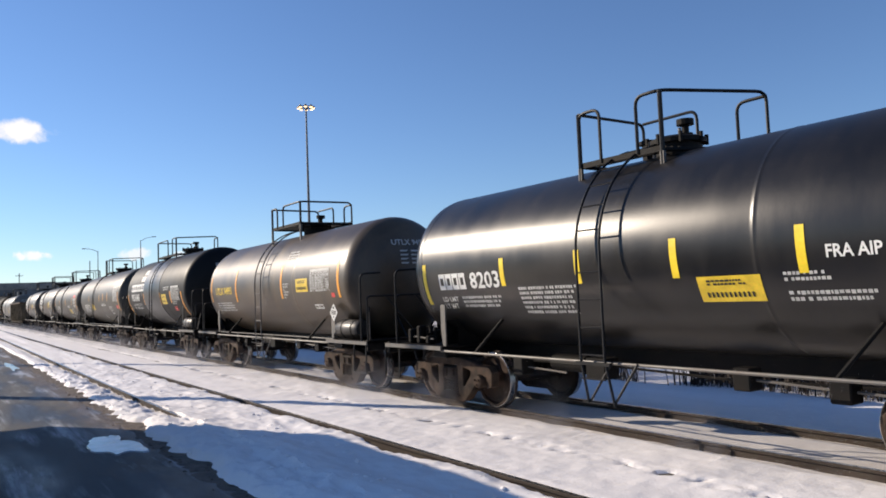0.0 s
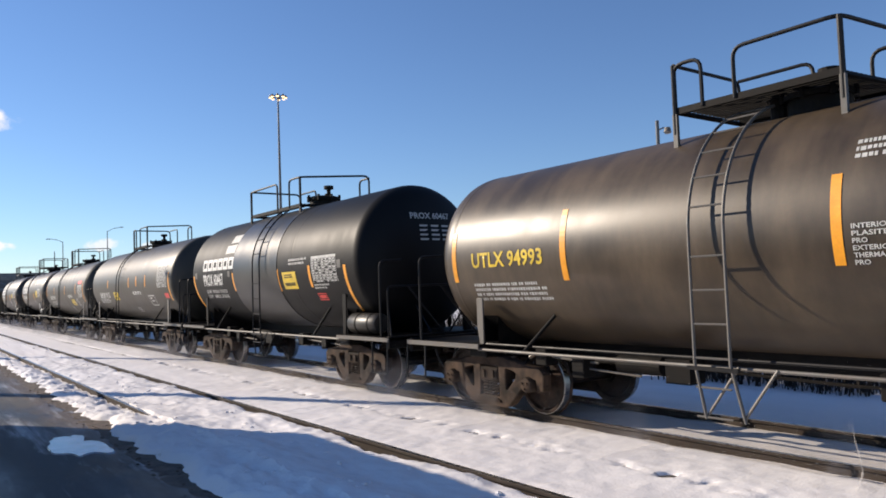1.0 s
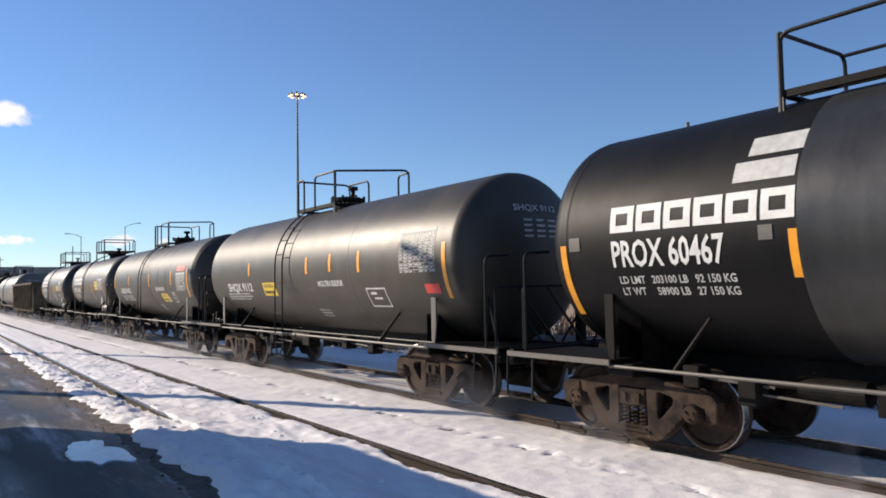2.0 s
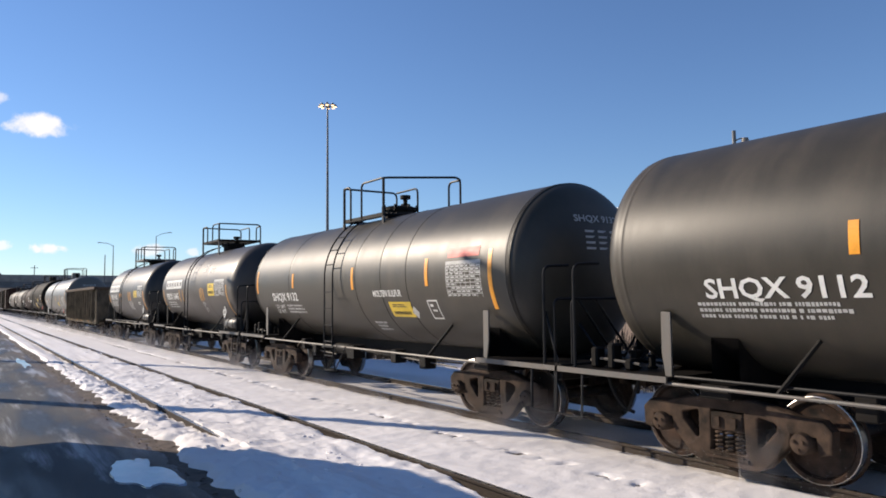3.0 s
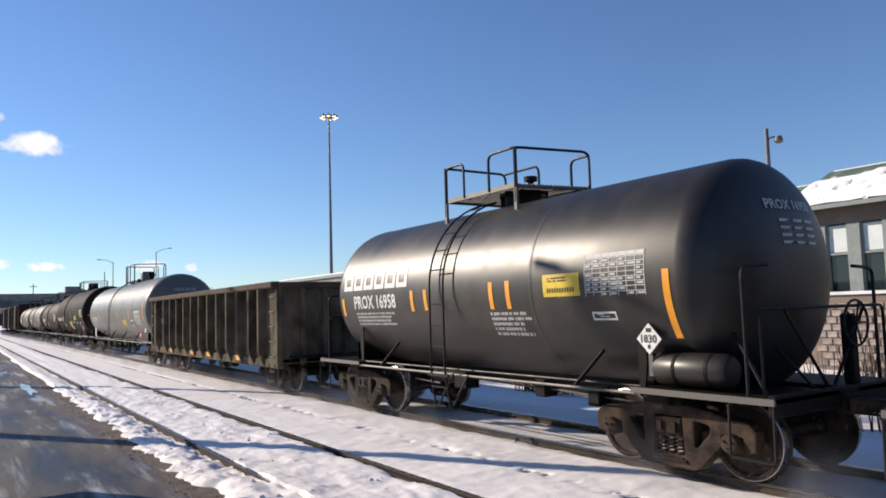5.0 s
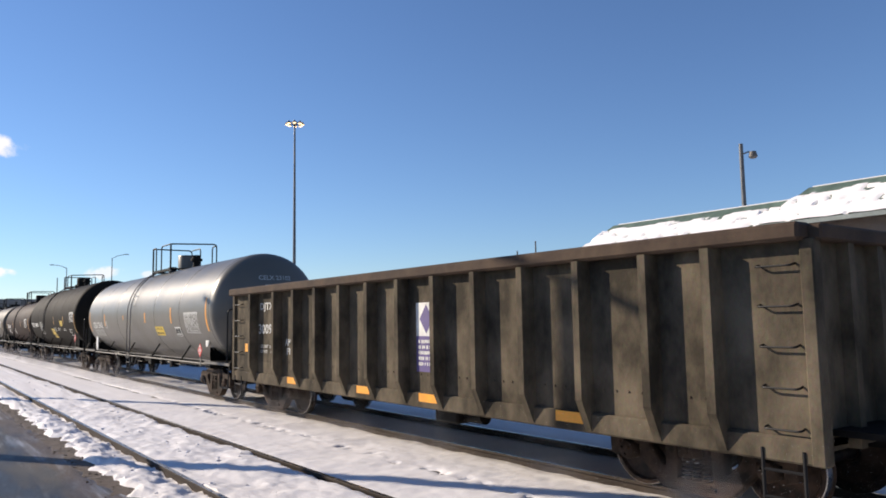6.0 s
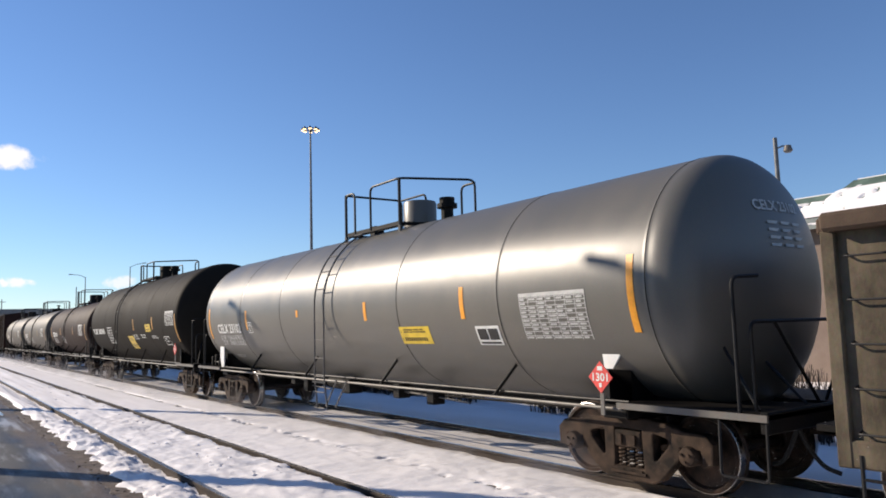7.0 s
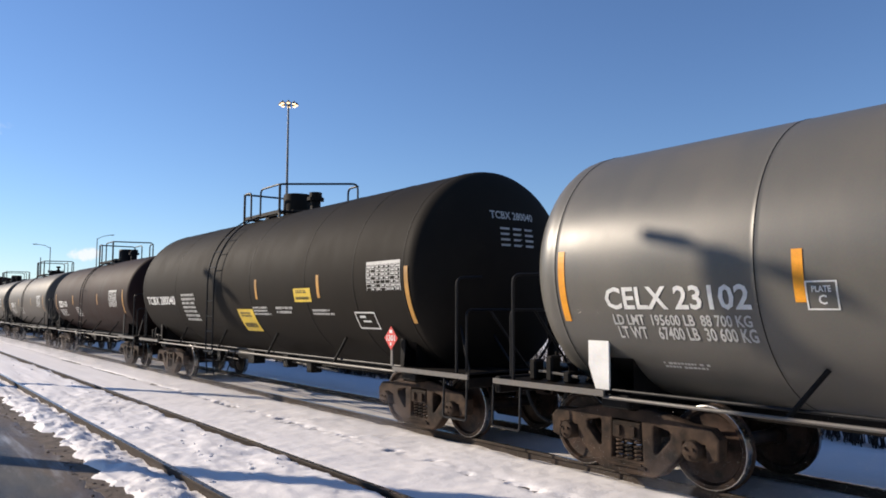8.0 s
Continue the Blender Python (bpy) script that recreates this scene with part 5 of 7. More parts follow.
WHITE_PLACARD = (M_WHITE, M_INK, "1830", "white diamond hazard placard")
RED_PLACARD = (M_RED, M_WHITE, "1301", "red diamond hazard placard")
FLEET = [
    dict(centre=-6.49, length=12.82, axle=2.38, radius=1.36, knuckle=4.69, bulge=0.60, trucks=(-4.2, 4.2), paint=M_GLOSS, ladder=-0.31, mark="* 8203", tape=M_LEMON,
         fin=M_GALV, label="glossy black tank car with lemon yellow reflective strips", manway=0.35, items=[[("s", -4.5, 1.75, 0.1, 2.46), ("s", -2.31, 2.02, 0.1, 2.45), ("s", -0.68, 2.0, 0.1, 2.46), ("s", 0.92, 2.01, 0.1, 2.48), ("s", 2.48, 2.0, 0.1, 2.49), ("m", -4.06, 2.0, 1.66, 2.27), ("t:LD LMT\nLT WT", -4.08, 1.68, 0.46, 1.88), ("p", -3.50, 1.67, 1.2, 1.88), ("p", -1.99, 1.56, 1.29, 1.99), ("y", 1.19, 1.72, 0.8, 2.01), ("fra", 2.73, 2.14, 0.53, 2.27), ("p", 2.25, 1.9, 0.61, 2.02), ("p", 2.26, 1.69, 0.91, 1.82)]], walk=(-1.13, -0.72, -0.05, 0.36, 0.98), rail_top=0.76),
    dict(centre=-19.0, length=12.5, axle=2.36, radius=1.37, knuckle=4.75, bulge=0.66, trucks=(-4.2, 4.3), paint=M_UT, ladder=-0.03, mark="UTLX 94993", mark_colour=M_YELLOW,
         reservoir=True, placard=WHITE_PLACARD, end_mark="UTLX 94993", ladder_paint=M_GALV, twin=True, rise=0.22, fin=M_GALV,
         label="weathered black tank car with yellow car number and grey ladder", items=[[("s", -4.61, 1.97, 0.1, 2.74), ("m", -4.17, 2.17, 1.52, 2.4), ("s", -2.26, 1.94, 0.1, 2.88), ("p", -4.21, 1.65, 1.73, 1.94), ("s", 1.25, 1.98, 0.1, 2.84), ("s", 4.52, 1.95, 0.1, 2.9), ("y", 2.19, 2.12, 0.7, 2.44), ("tab", 3.03, 2.1, 1.03, 2.63), ("ip", 1.38, 1.98, 0.36, 2.36), ("red", 4.12, 1.96, 0.16, 2.06), ("box", 3.05, 1.71, 0.44, 1.81), ("p", 1.39, 2.94, 0.72, 3.15)]], walk=(-0.88, -0.5, -0.08, 1.11, 1.25), rail_top=0.80),
    dict(centre=-31.38, length=12.1, axle=2.52, radius=1.47, knuckle=4.71, bulge=0.57, trucks=(-3.92, 3.98), paint=M_MATT, ladder=0.24, mark="PROX 60467", reservoir=True,
         jacket=(-1.53, 1.22), end_mark="PROX 60467", label="matt black tank car with a bare steel band round its middle", items=[[("s", -4.66, 1.57, 0.1, 2.46), ("s", -1.57, 1.99, 0.1, 2.46), ("s", -0.35, 2.01, 0.1, 2.49), ("s", 1.22, 1.94, 0.1, 2.44), ("s", 2.84, 2.0, 0.1, 2.46), ("s", 4.38, 1.49, 0.1, 2.41), ("tab", 2.96, 2.09, 1.08, 2.64), ("w", 4.08, 2.36, 0.16, 2.52), ("p", 1.85, 2.47, 0.89, 2.64), ("y", 1.47, 1.98, 0.69, 2.36), ("redbox", 2.94, 1.72, 0.38, 1.87), ("logo", -3.86, 2.57, 2.35, 2.88), ("bars", -2.24, 2.98, 0.79, 3.46), ("m", -3.85, 2.15, 1.53, 2.48), ("t:LD LMT   203100 LB   92 150 KG\nLT WT     58900 LB   27 150 KG", -3.80, 1.82, 1.56, 2.05), ("p", 2.95, 1.94, 0.69, 2.06), ("w", -4.55, 2.38, 0.18, 2.55), ("w", -1.93, 2.37, 0.15, 2.52)]], walk=(-2.04, -0.33, 0.37, 0.98, 1.77), rail_top=0.66),
    dict(centre=-44.5, length=13.6, axle=2.46, radius=1.44, knuckle=5.88, bulge=0.5, trucks=(-4.6, 4.85), paint=M_GREEN, ladder=-0.75, mark="SHQX 9112", end_mark="SHQX 9112",
         fin=M_GALV, twin=True, label="greenish black molten sulfur tank car with orange strips", items=[[("m", -4.61, 1.9, 1.78, 2.16), ("y", -2.12, 1.83, 0.79, 2.15), ("ms", 1.02, 2.02, 1.13, 2.14), ("box", 3.01, 1.61, 0.71, 1.97), ("tab", 4.36, 2.21, 1.09, 2.96), ("s", 5.71, 1.78, 0.1, 2.69), ("red", 5.06, 1.86, 0.43, 2.02), ("s", -2.93, 2.34, 0.1, 2.66), ("s", 0.52, 2.3, 0.1, 2.67), ("s", 1.65, 2.32, 0.1, 2.69), ("s", 2.87, 2.28, 0.1, 2.69), ("p", -4.75, 1.7, 1.8, 1.9), ("p", 0.49, 1.34, 0.56, 1.53)]], walk=(-1.45, -1.1, -0.5, 0.54, 1.39), rail_top=0.74),
    dict(centre=-58.25, length=13.9, axle=2.43, radius=1.40, knuckle=5.62, bulge=0.57, trucks=(-4.6, 4.8), paint=M_GREEN, ladder=-0.55, mark="SHQX 9132", end_mark="SHQX 9132",
         fin=M_GALV, label="greenish black molten sulfur tank car with a yellow sticker", items=[[("m", -4.42, 1.92, 1.69, 2.16), ("t:LD LMT\nLT WT", -4.40, 1.64, 0.66, 1.86), ("p", -3.60, 1.62, 1.1, 1.86), ("ms", 1.25, 2.02, 1.12, 2.15), ("y", 1.78, 1.63, 0.83, 1.92), ("dia", 2.57, 1.62, 0.21, 1.82), ("s", -2.93, 2.27, 0.1, 2.63), ("s", 0.37, 2.18, 0.1, 2.65), ("s", 3.32, 2.2, 0.1, 2.69), ("s", -5.5, 2.16, 0.1, 2.77), ("box", 3.21, 1.61, 0.33, 1.95), ("p", 0.79, 1.31, 0.49, 1.52), ("red", 4.0, 2.66, 0.9, 2.82), ("tab", 3.95, 2.0, 1.0, 2.6), ("s", 5.2, 1.8, 0.1, 2.75)]], walk=(-1.39, -1.05, -0.5, 0.54, 1.39), rail_top=0.78, seams=(-5.6, -3.2, 0.5, 1.6, 2.6, 5.6)),
    dict(centre=-70.87, length=12.0, axle=2.46, radius=1.36, knuckle=4.47, bulge=0.72, trucks=(-3.88, 4.1), paint=M_BROWN, tape=M_FADED, ladder=-0.1, mark="PROX 16445", end_mark="PROX 16445",
         reservoir=True, placard=WHITE_PLACARD, rise=0.30, label="dusty brown-black tank car with a raised top walkway", items=[[("y", 2.02, 2.15, 0.7, 2.56), ("tab", 2.78, 2.13, 1.06, 2.67), ("s", 4.05, 1.5, 0.1, 2.47), ("s", 1.05, 1.99, 0.1, 2.4), ("s", 1.44, 2.0, 0.1, 2.4), ("p", 1.89, 2.9, 0.58, 3.09), ("logo", -3.84, 2.46, 2.43, 2.79), ("m", -3.76, 2.04, 1.77, 2.3), ("p", -3.76, 1.71, 1.51, 1.96), ("s", -4.3, 1.66, 0.1, 2.43), ("s", -1.79, 1.96, 0.1, 2.4), ("s", -1.35, 1.96, 0.1, 2.4), ("s", 1.22, 1.96, 0.1, 2.44), ("p", 1.17, 2.96, 0.47, 3.23), ("ip", 1.13, 1.59, 0.33, 1.93)]], walk=(-0.91, -0.33, 0.31, 1.11, 1.3), rail_top=0.90),
    dict(centre=-83.08, length=12.7, axle=2.40, radius=1.46, knuckle=4.41, bulge=0.66, trucks=(-4.2, 3.9), paint=M_SATIN, ladder=-0.48, mark="PROX 16958", end_mark="PROX 16958",
         reservoir=True, twin=True, placard=WHITE_PLACARD, rise=0.20, deck_paint=M_GALV, label="glossy black tank car with orange strips and white placard",
         items=[[("logo", -4.25, 2.49, 2.65, 2.83), ("m", -3.8, 2.1, 1.72, 2.38), ("s", -4.31, 1.97, 0.1, 2.33), ("s", -1.48, 2.03, 0.1, 2.41), ("s", -1.02, 2.04, 0.1, 2.41), ("s", 0.9, 2.03, 0.1, 2.45), ("s", 1.32, 2.03, 0.1, 2.45), ("s", 4.29, 1.63, 0.1, 2.45), ("y", 2.13, 2.18, 0.73, 2.49), ("tab", 2.96, 2.16, 1.02, 2.71), ("p", 0.81, 1.59, 0.95, 1.98), ("box", 3.01, 1.85, 0.42, 1.96), ("p", -3.77, 1.75, 1.71, 2.03)]], walk=(-1.33, -0.75, 0.0, 0.73, 0.99), rail_top=0.84),
    dict(centre=-115.01, length=18.0, axle=2.45, radius=1.57, knuckle=7.88, bulge=0.66, trucks=(-7.1, 6.96), paint=M_GREY, mark="CELX 23102", end_mark="CELX 23102", dome=M_GREY, manway=1.25,
         fin=M_TRIMW, fin_width=0.30, deck_rim=M_GALV, placard=RED_PLACARD, placard_at=(6.96, -1.52, 1.33), front_fin=(6.80, 1.42), label="long grey tank car with orange strips and a red placard", items=[[("s", 7.53, 1.86, 0.1, 2.76), ("s", 4.28, 2.09, 0.1, 2.57), ("s", 1.3, 2.13, 0.1, 2.47), ("s", -1.7, 2.27, 0.1, 2.42), ("tab", 5.59, 1.78, 1.22, 2.4), ("y", 2.38, 1.71, 0.91, 2.0), ("bw", 4.51, 1.7, 0.54, 1.98), ("s", -7.65, 1.82, 0.1, 2.65), ("s", -4.79, 2.03, 0.1, 2.51), ("m", -7.02, 1.96, 1.75, 2.21), ("l1", -6.96, 1.79, 1.66, 1.91), ("l2", -6.93, 1.64, 1.65, 1.78), ("plate", -4.74, 1.96, 0.28, 2.22), ("p", -6.52, 1.31, 0.65, 1.39)]], walk=(-0.95, -0.55, 0.12, 1.25, 1.8), rail_top=0.87, seams=(-7.75, -5.2, -2.65, 2.42, 5.13, 7.75),
         ladder=-0.37, ladder_paint=M_GALV),
    dict(centre=-132.75, length=17.0, axle=2.56, radius=1.70, knuckle=7.02, bulge=0.57, trucks=(-6.2, 6.5), paint=M_DARK, tape=M_FADED, mark="TCBX 280040", end_mark="TCBX 280040", dome=M_DARK, manway=0.85,
         ladder=-1.02, placard=RED_PLACARD, placard_at=(6.25, -1.47, 1.49), label="long dark grey-brown tank car with a red placard", items=[[("s", 6.99, 1.74, 0.1, 2.62), ("s", 4.13, 2.16, 0.1, 2.58), ("s", 1.34, 2.16, 0.1, 2.58), ("tab", 5.84, 2.25, 0.99, 2.73), ("y", 3.12, 2.09, 0.7, 2.35), ("y", 0.1, 1.46, 0.86, 1.95), ("m", -6.65, 2.06, 2.53, 2.3), ("p", -3.57, 1.6, 1.09, 2.34), ("p", 1.01, 1.8, 0.87, 2.0), ("p", 2.17, 1.83, 0.82, 2.0), ("p", 3.75, 1.82, 0.86, 1.95), ("box", 5.26, 1.62, 0.64, 1.91)]], walk=(-1.72, -1.3, -0.73, 0.36, 1.51), rail_top=0.63, seams=(-6.9, -4.0, 1.0, 3.6, 5.4, 6.9)),
]
rng = random.Random(11)
for spec in FLEET:
    spec["items"] = spec["items"][0]
    build_tank_car(spec, rng)

# cars farther back, more weathered
back = dict(length=15.4, axle=2.42, radius=1.45, knuckle=6.35, trucks=(-5.6, 5.6))
FAR_ITEMS = (("s", -5.9, 1.9, 0.1, 2.6), ("s", -2.2, 2.1, 0.1, 2.5), ("s", 2.2, 2.1, 0.1, 2.5), ("s", 5.9, 1.8, 0.1, 2.6), ("m", -5.2, 2.0, 1.7, 2.28), ("p", -5.2, 1.6, 1.6, 1.9),
             ("tab", 4.0, 2.0, 1.1, 2.6), ("p", -1.8, 1.6, 1.1, 2.0))
far_kinds = [(M_RUSTY, "red-brown weathered tank car"), (M_PALE, "pale grey dusty tank car")]
x_back = -141.4
for k in range(3):
    mat, lab = far_kinds[(0, 1, 1)[k]]
    cx = x_back - back["length"] / 2
    x_back -= back["length"]
    build_tank_car(dict(back, centre=cx, paint=mat, label=lab, mark="* %d" % (4100 + 37 * k), items=FAR_ITEMS, dome=M_FRAME if k % 2 == 0 else "bonnet", manway=0.7, tape=M_FADED), rng)


def build_boxcar(cx, paint, label):
    """A closed boxcar: ribbed sides, sliding door, ribbed roof, end ladders and trucks."""
    car = empty("boxcar", pose(cx, AXIS, 0), label=label, category="boxcar", group="train cars")
    h, w, z0, z1 = 6.9, 1.52, 1.0, 4.35
    part("body", box(-h, h, -w, w, z0, z1, 0.03), paint, car)
    bm = bmesh.new()
    prof = [(-w - 0.04, z1), (-w - 0.04, z1 + 0.06), (0, z1 + 0.26), (w + 0.04, z1 + 0.06), (w + 0.04, z1)]
    a, b = [bm.verts.new((-h - 0.03, y, z)) for y, z in prof], [bm.verts.new((h + 0.03, y, z)) for y, z in prof]
    for i in range(5):
        bm.faces.new((a[i], b[i], b[(i + 1) % 5], a[(i + 1) % 5]))
    bm.faces.new(a[::-1])
    bm.faces.new(b)
    bmesh.ops.recalc_face_normals(bm, faces=bm.faces)
    part("roof", bm, M_RUSTY, car)
    for sy in (-1, 1):
        for k in range(13):
            x = -h + 0.5 + k * (2 * h - 1.0) / 12
            if abs(x) > 1.6:
                part("side_rib", box(x - 0.05, x + 0.05, *sorted((sy * w, sy * (w + 0.06))), z0, z1), paint, car)
        door = part("sliding_door", box(-1.45, 1.45, *sorted((sy * w, sy * (w + 0.09))), z0 + 0.1, z1 - 0.1, 0.02), paint, car)
        for z in (z0 + 0.9, z0 + 1.8, z0 + 2.7):
            part("door_rib", box(-1.4, 1.4, *sorted((sy * (w + 0.09), sy * (w + 0.13))), z - 0.05, z + 0.05), paint, door)
        for k in range(7):
            part("grab_iron", tube([(h - 0.55, sy * (w + 0.07), 1.1 + 0.42 * k), (h - 0.1, sy * (w + 0.07), 1.1 + 0.42 * k)], 0.018, 6), M_RAIL_TUBE, car)
    part("centre_sill", box(-h, h, -0.3, 0.3, 0.72, z0 - 0.003), M_FRAME, car)
    for e in (-1, 1):
        build_truck(car, e * 5.3)
        build_coupler(car, e * 7.7, e)
    MOVERS.append((car, cx))
    return car


for paint, label in ((M_RUSTY, "dark brown weathered boxcar"), (M_DARK, "dusty grey-brown boxcar with ribbed steel sides"), (M_RUSTY, "dark brown weathered boxcar")):
    x_back -= 15.4
    build_boxcar(x_back + 7.7, paint, label)


# ---- the gondola ----
def build_gondola(cx):
    car = empty("gondola_car", pose(cx, AXIS, 0), label="weathered brown-grey steel gondola with ribbed sides", category="gondola car", group="train cars")
    h, rear, w, z0, z1 = 7.32, 6.88, 1.59, 0.78, 2.74
    ribs = [-5.55] + [-4.23 + 0.985 * k for k in range(11)] + [6.4]
    for sy in (-1, 1):
        part("side_sheet", box(-rear, h, min(sy * w, sy * (w - 0.03)), max(sy * w, sy * (w - 0.03)), z0 + 0.02, z1), M_GOND, car, "dented steel side sheet")
        part("top_chord", box(-rear - 0.04, h + 0.04, min(sy * (w - 0.08), sy * (w + 0.19)), max(sy * (w - 0.08), sy * (w + 0.19)), z1 - 0.02, z1 + 0.15, 0.03), M_GONDTOP, car, "rusty top rim")
        part("side_sill", box(-rear, h, min(sy * (w - 0.05), sy * (w + 0.05)), max(sy * (w - 0.05), sy * (w + 0.05)), z0 - 0.10, z0 + 0.14, 0.02), M_GOND, car)
        for x in ribs:
            bm = bmesh.new()
            vs = [bm.verts.new((x + dx, sy * yy, z)) for z, d in ((z0 - 0.08, 0.05), (z0 + 0.30, 0.21), (z1 - 0.02, 0.21)) for dx, yy in ((-0.07, w), (-0.05, w + d), (0.05, w + d), (0.06, w))]
            for r in range(2):
                for q in range(3):
                    a = r * 4 + q
                    bm.faces.new((vs[a], vs[a + 1], vs[a + 5], vs[a + 4]))
            bm.faces.new(vs[:4])
            bm.faces.new(vs[8:])
            bmesh.ops.recalc_face_normals(bm, faces=bm.faces)
            part("side_rib", bm, M_GOND, car)
        bm = bmesh.new()
        for rib in ribs[:-1]:
            for j in range(4):
                x = rib + 0.22 + j * 0.18
                add_lathe(bm, [(w - 0.01, 0.016), (w + 0.012, 0.014), (w + 0.014, 0.0)] if sy > 0 else [(-w + 0.01, 0.016), (-w - 0.012, 0.014), (-w - 0.014, 0.0)], "Y", 6, (x, 0, z0 + 0.42))
        tagged(part("rivets", bm, M_GOND, car), kind="stuff")
    part("floor_plate", box(-rear, h, -w + 0.03, w - 0.03, z0 + 0.04, z0 + 0.12), M_GONDTOP, car)
    part("load", box(-rear + 0.2, h - 0.2, -w + 0.08, w - 0.08, z0 + 0.12, z0 + 0.9), M_GONDTOP, car)
    part("centre_sill", box(-rear, h, -0.2, 0.2, 0.68, z0 + 0.03), M_FRAME, car)
    for e in (-1, 1):
        h = 7.32 if e > 0 else rear
        part("end_wall", box(*sorted((e * h, e * (h - 0.06))), -w + 0.03, w - 0.03, z0, z1), M_GOND, car)
        for k in range(4):
            part("end_rib", box(*sorted((e * h, e * (h + 0.12))), -1.0 + 0.62 * k, -0.88 + 0.62 * k, z0, z1), M_GOND, car)
        part("end_chord", box(*sorted((e * (h - 0.05), e * (h + 0.16))), -w, w, z1 - 0.02, z1 + 0.13, 0.02), M_GONDTOP, car)
        part("corner_post", box(*sorted((e * (h - 0.03), e * (h + 0.10))), -w - 0.06, -w + 0.10, z0 - 0.1, z1, 0.012), M_GOND, car)
        for k in range(5):
            z = 1.0 + 0.38 * k
            x0, x1 = sorted((e * (h - 0.46), e * (h - 0.10)))
            part("grab_iron", tube([(x0, -w, z), (x0, -w - 0.08, z - 0.02), (x1, -w - 0.08, z - 0.02), (x1, -w, z)], 0.011, 6, 0.04), M_RAIL_TUBE, car)
        part("end_platform", box(*sorted((e * h, e * (h + 0.45))), -1.3, 1.3, 0.92, 0.98), M_FRAME, car)
        build_truck(car, e * 5.67)
        build_coupler(car, e * 8.32, e)
        bm = bmesh.new()
        for z in (0.35, 0.60):
            add_tube(bm, [(e * (h - 0.5), -w - 0.05, z), (e * (h - 0.1), -w - 0.05, z)], 0.016, 6)
        for dx in (0.5, 0.1):
            add_tube(bm, [(e * (h - dx), -w - 0.05, 0.33), (e * (h - dx), -w - 0.05, 0.8)], 0.018, 6)
        part("step", bm, M_RAIL_TUBE, car)
    bm = box(0.9, 1.5, -1.2, -0.7, 0.42, 0.70, 0.03)
    add_lathe(bm, [(1.5, 0.0), (1.5, 0.12), (1.9, 0.12), (1.9, 0.0)], "X", 16, (0, -0.95, 0.55))
    part("brake_gear", bm, M_FRAME, car)
    part("brake_rod", tube([(1.9, -0.95, 0.55), (3.0, -0.95, 0.62), (4.6, -0.8, 0.60)], 0.016, 6), M_FRAME, car)

    def flat(name, bm, m, lift=0.004):
        for v in bm.verts:
            v.co = (v.co.x, -w - lift, v.co.y)
        return part(name, bm, m, car)

    def say(body, x, z, ww, hh):
        bm = text_bm(body)
        for v in bm.verts:
            v.co = (x + v.co.x * ww, z + v.co.y * hh, 0)
        flat("lettering", bm, M_TABLE)

    say("DJTX", -5.37, 2.30, 0.74, 0.21)
    say("30099", -5.45, 1.80, 0.93, 0.23)
    say("LD LMT  218600", -5.33, 1.49, 0.86, 0.075)
    say("LT WT     67400", -5.33, 1.37, 0.86, 0.075)
    say("AM", -4.01, 1.56, 0.30, 0.15)
    say("FM", -3.92, 1.37, 0.30, 0.14)
    for x, z, ww, hh in ((-6.28, 1.38, 0.45, 0.19), (-3.79, 0.78, 0.48, 0.13), (-0.86, 0.78, 0.44, 0.13), (1.10, 0.78, 0.48, 0.13), (4.1, 0.78, 0.48, 0.13)):
        bm = bmesh.new()
        add_flat(bm, x, z, x + ww, z + hh)
        flat("reflective_strip", bm, M_ORANGE, 0.056 if z < 1 else 0.004)
    poster = bmesh.new()
    add_flat(poster, 0.98, 1.80, 1.54, 2.33)
    flat("poster", poster, M_WHITE)
    poster = bmesh.new()
    add_flat(poster, 0.98, 1.24, 1.54, 1.80)
    flat("poster", poster, M_VIOLET)
    poster = bmesh.new()
    poster.faces.new([poster.verts.new(q) for q in ((1.08, 2.07, 0), (1.26, 1.84, 0), (1.44, 2.07, 0), (1.26, 2.30, 0))])
    flat("poster_mark", poster, M_VIOLET, 0.008)
    flat("poster_print", bars(5, 1.04, 1.30, 0.44, 1.74, random.Random(5)), M_WHITE, 0.008)
    MOVERS.append((car, cx))
    return car


build_gondola(-98.25)


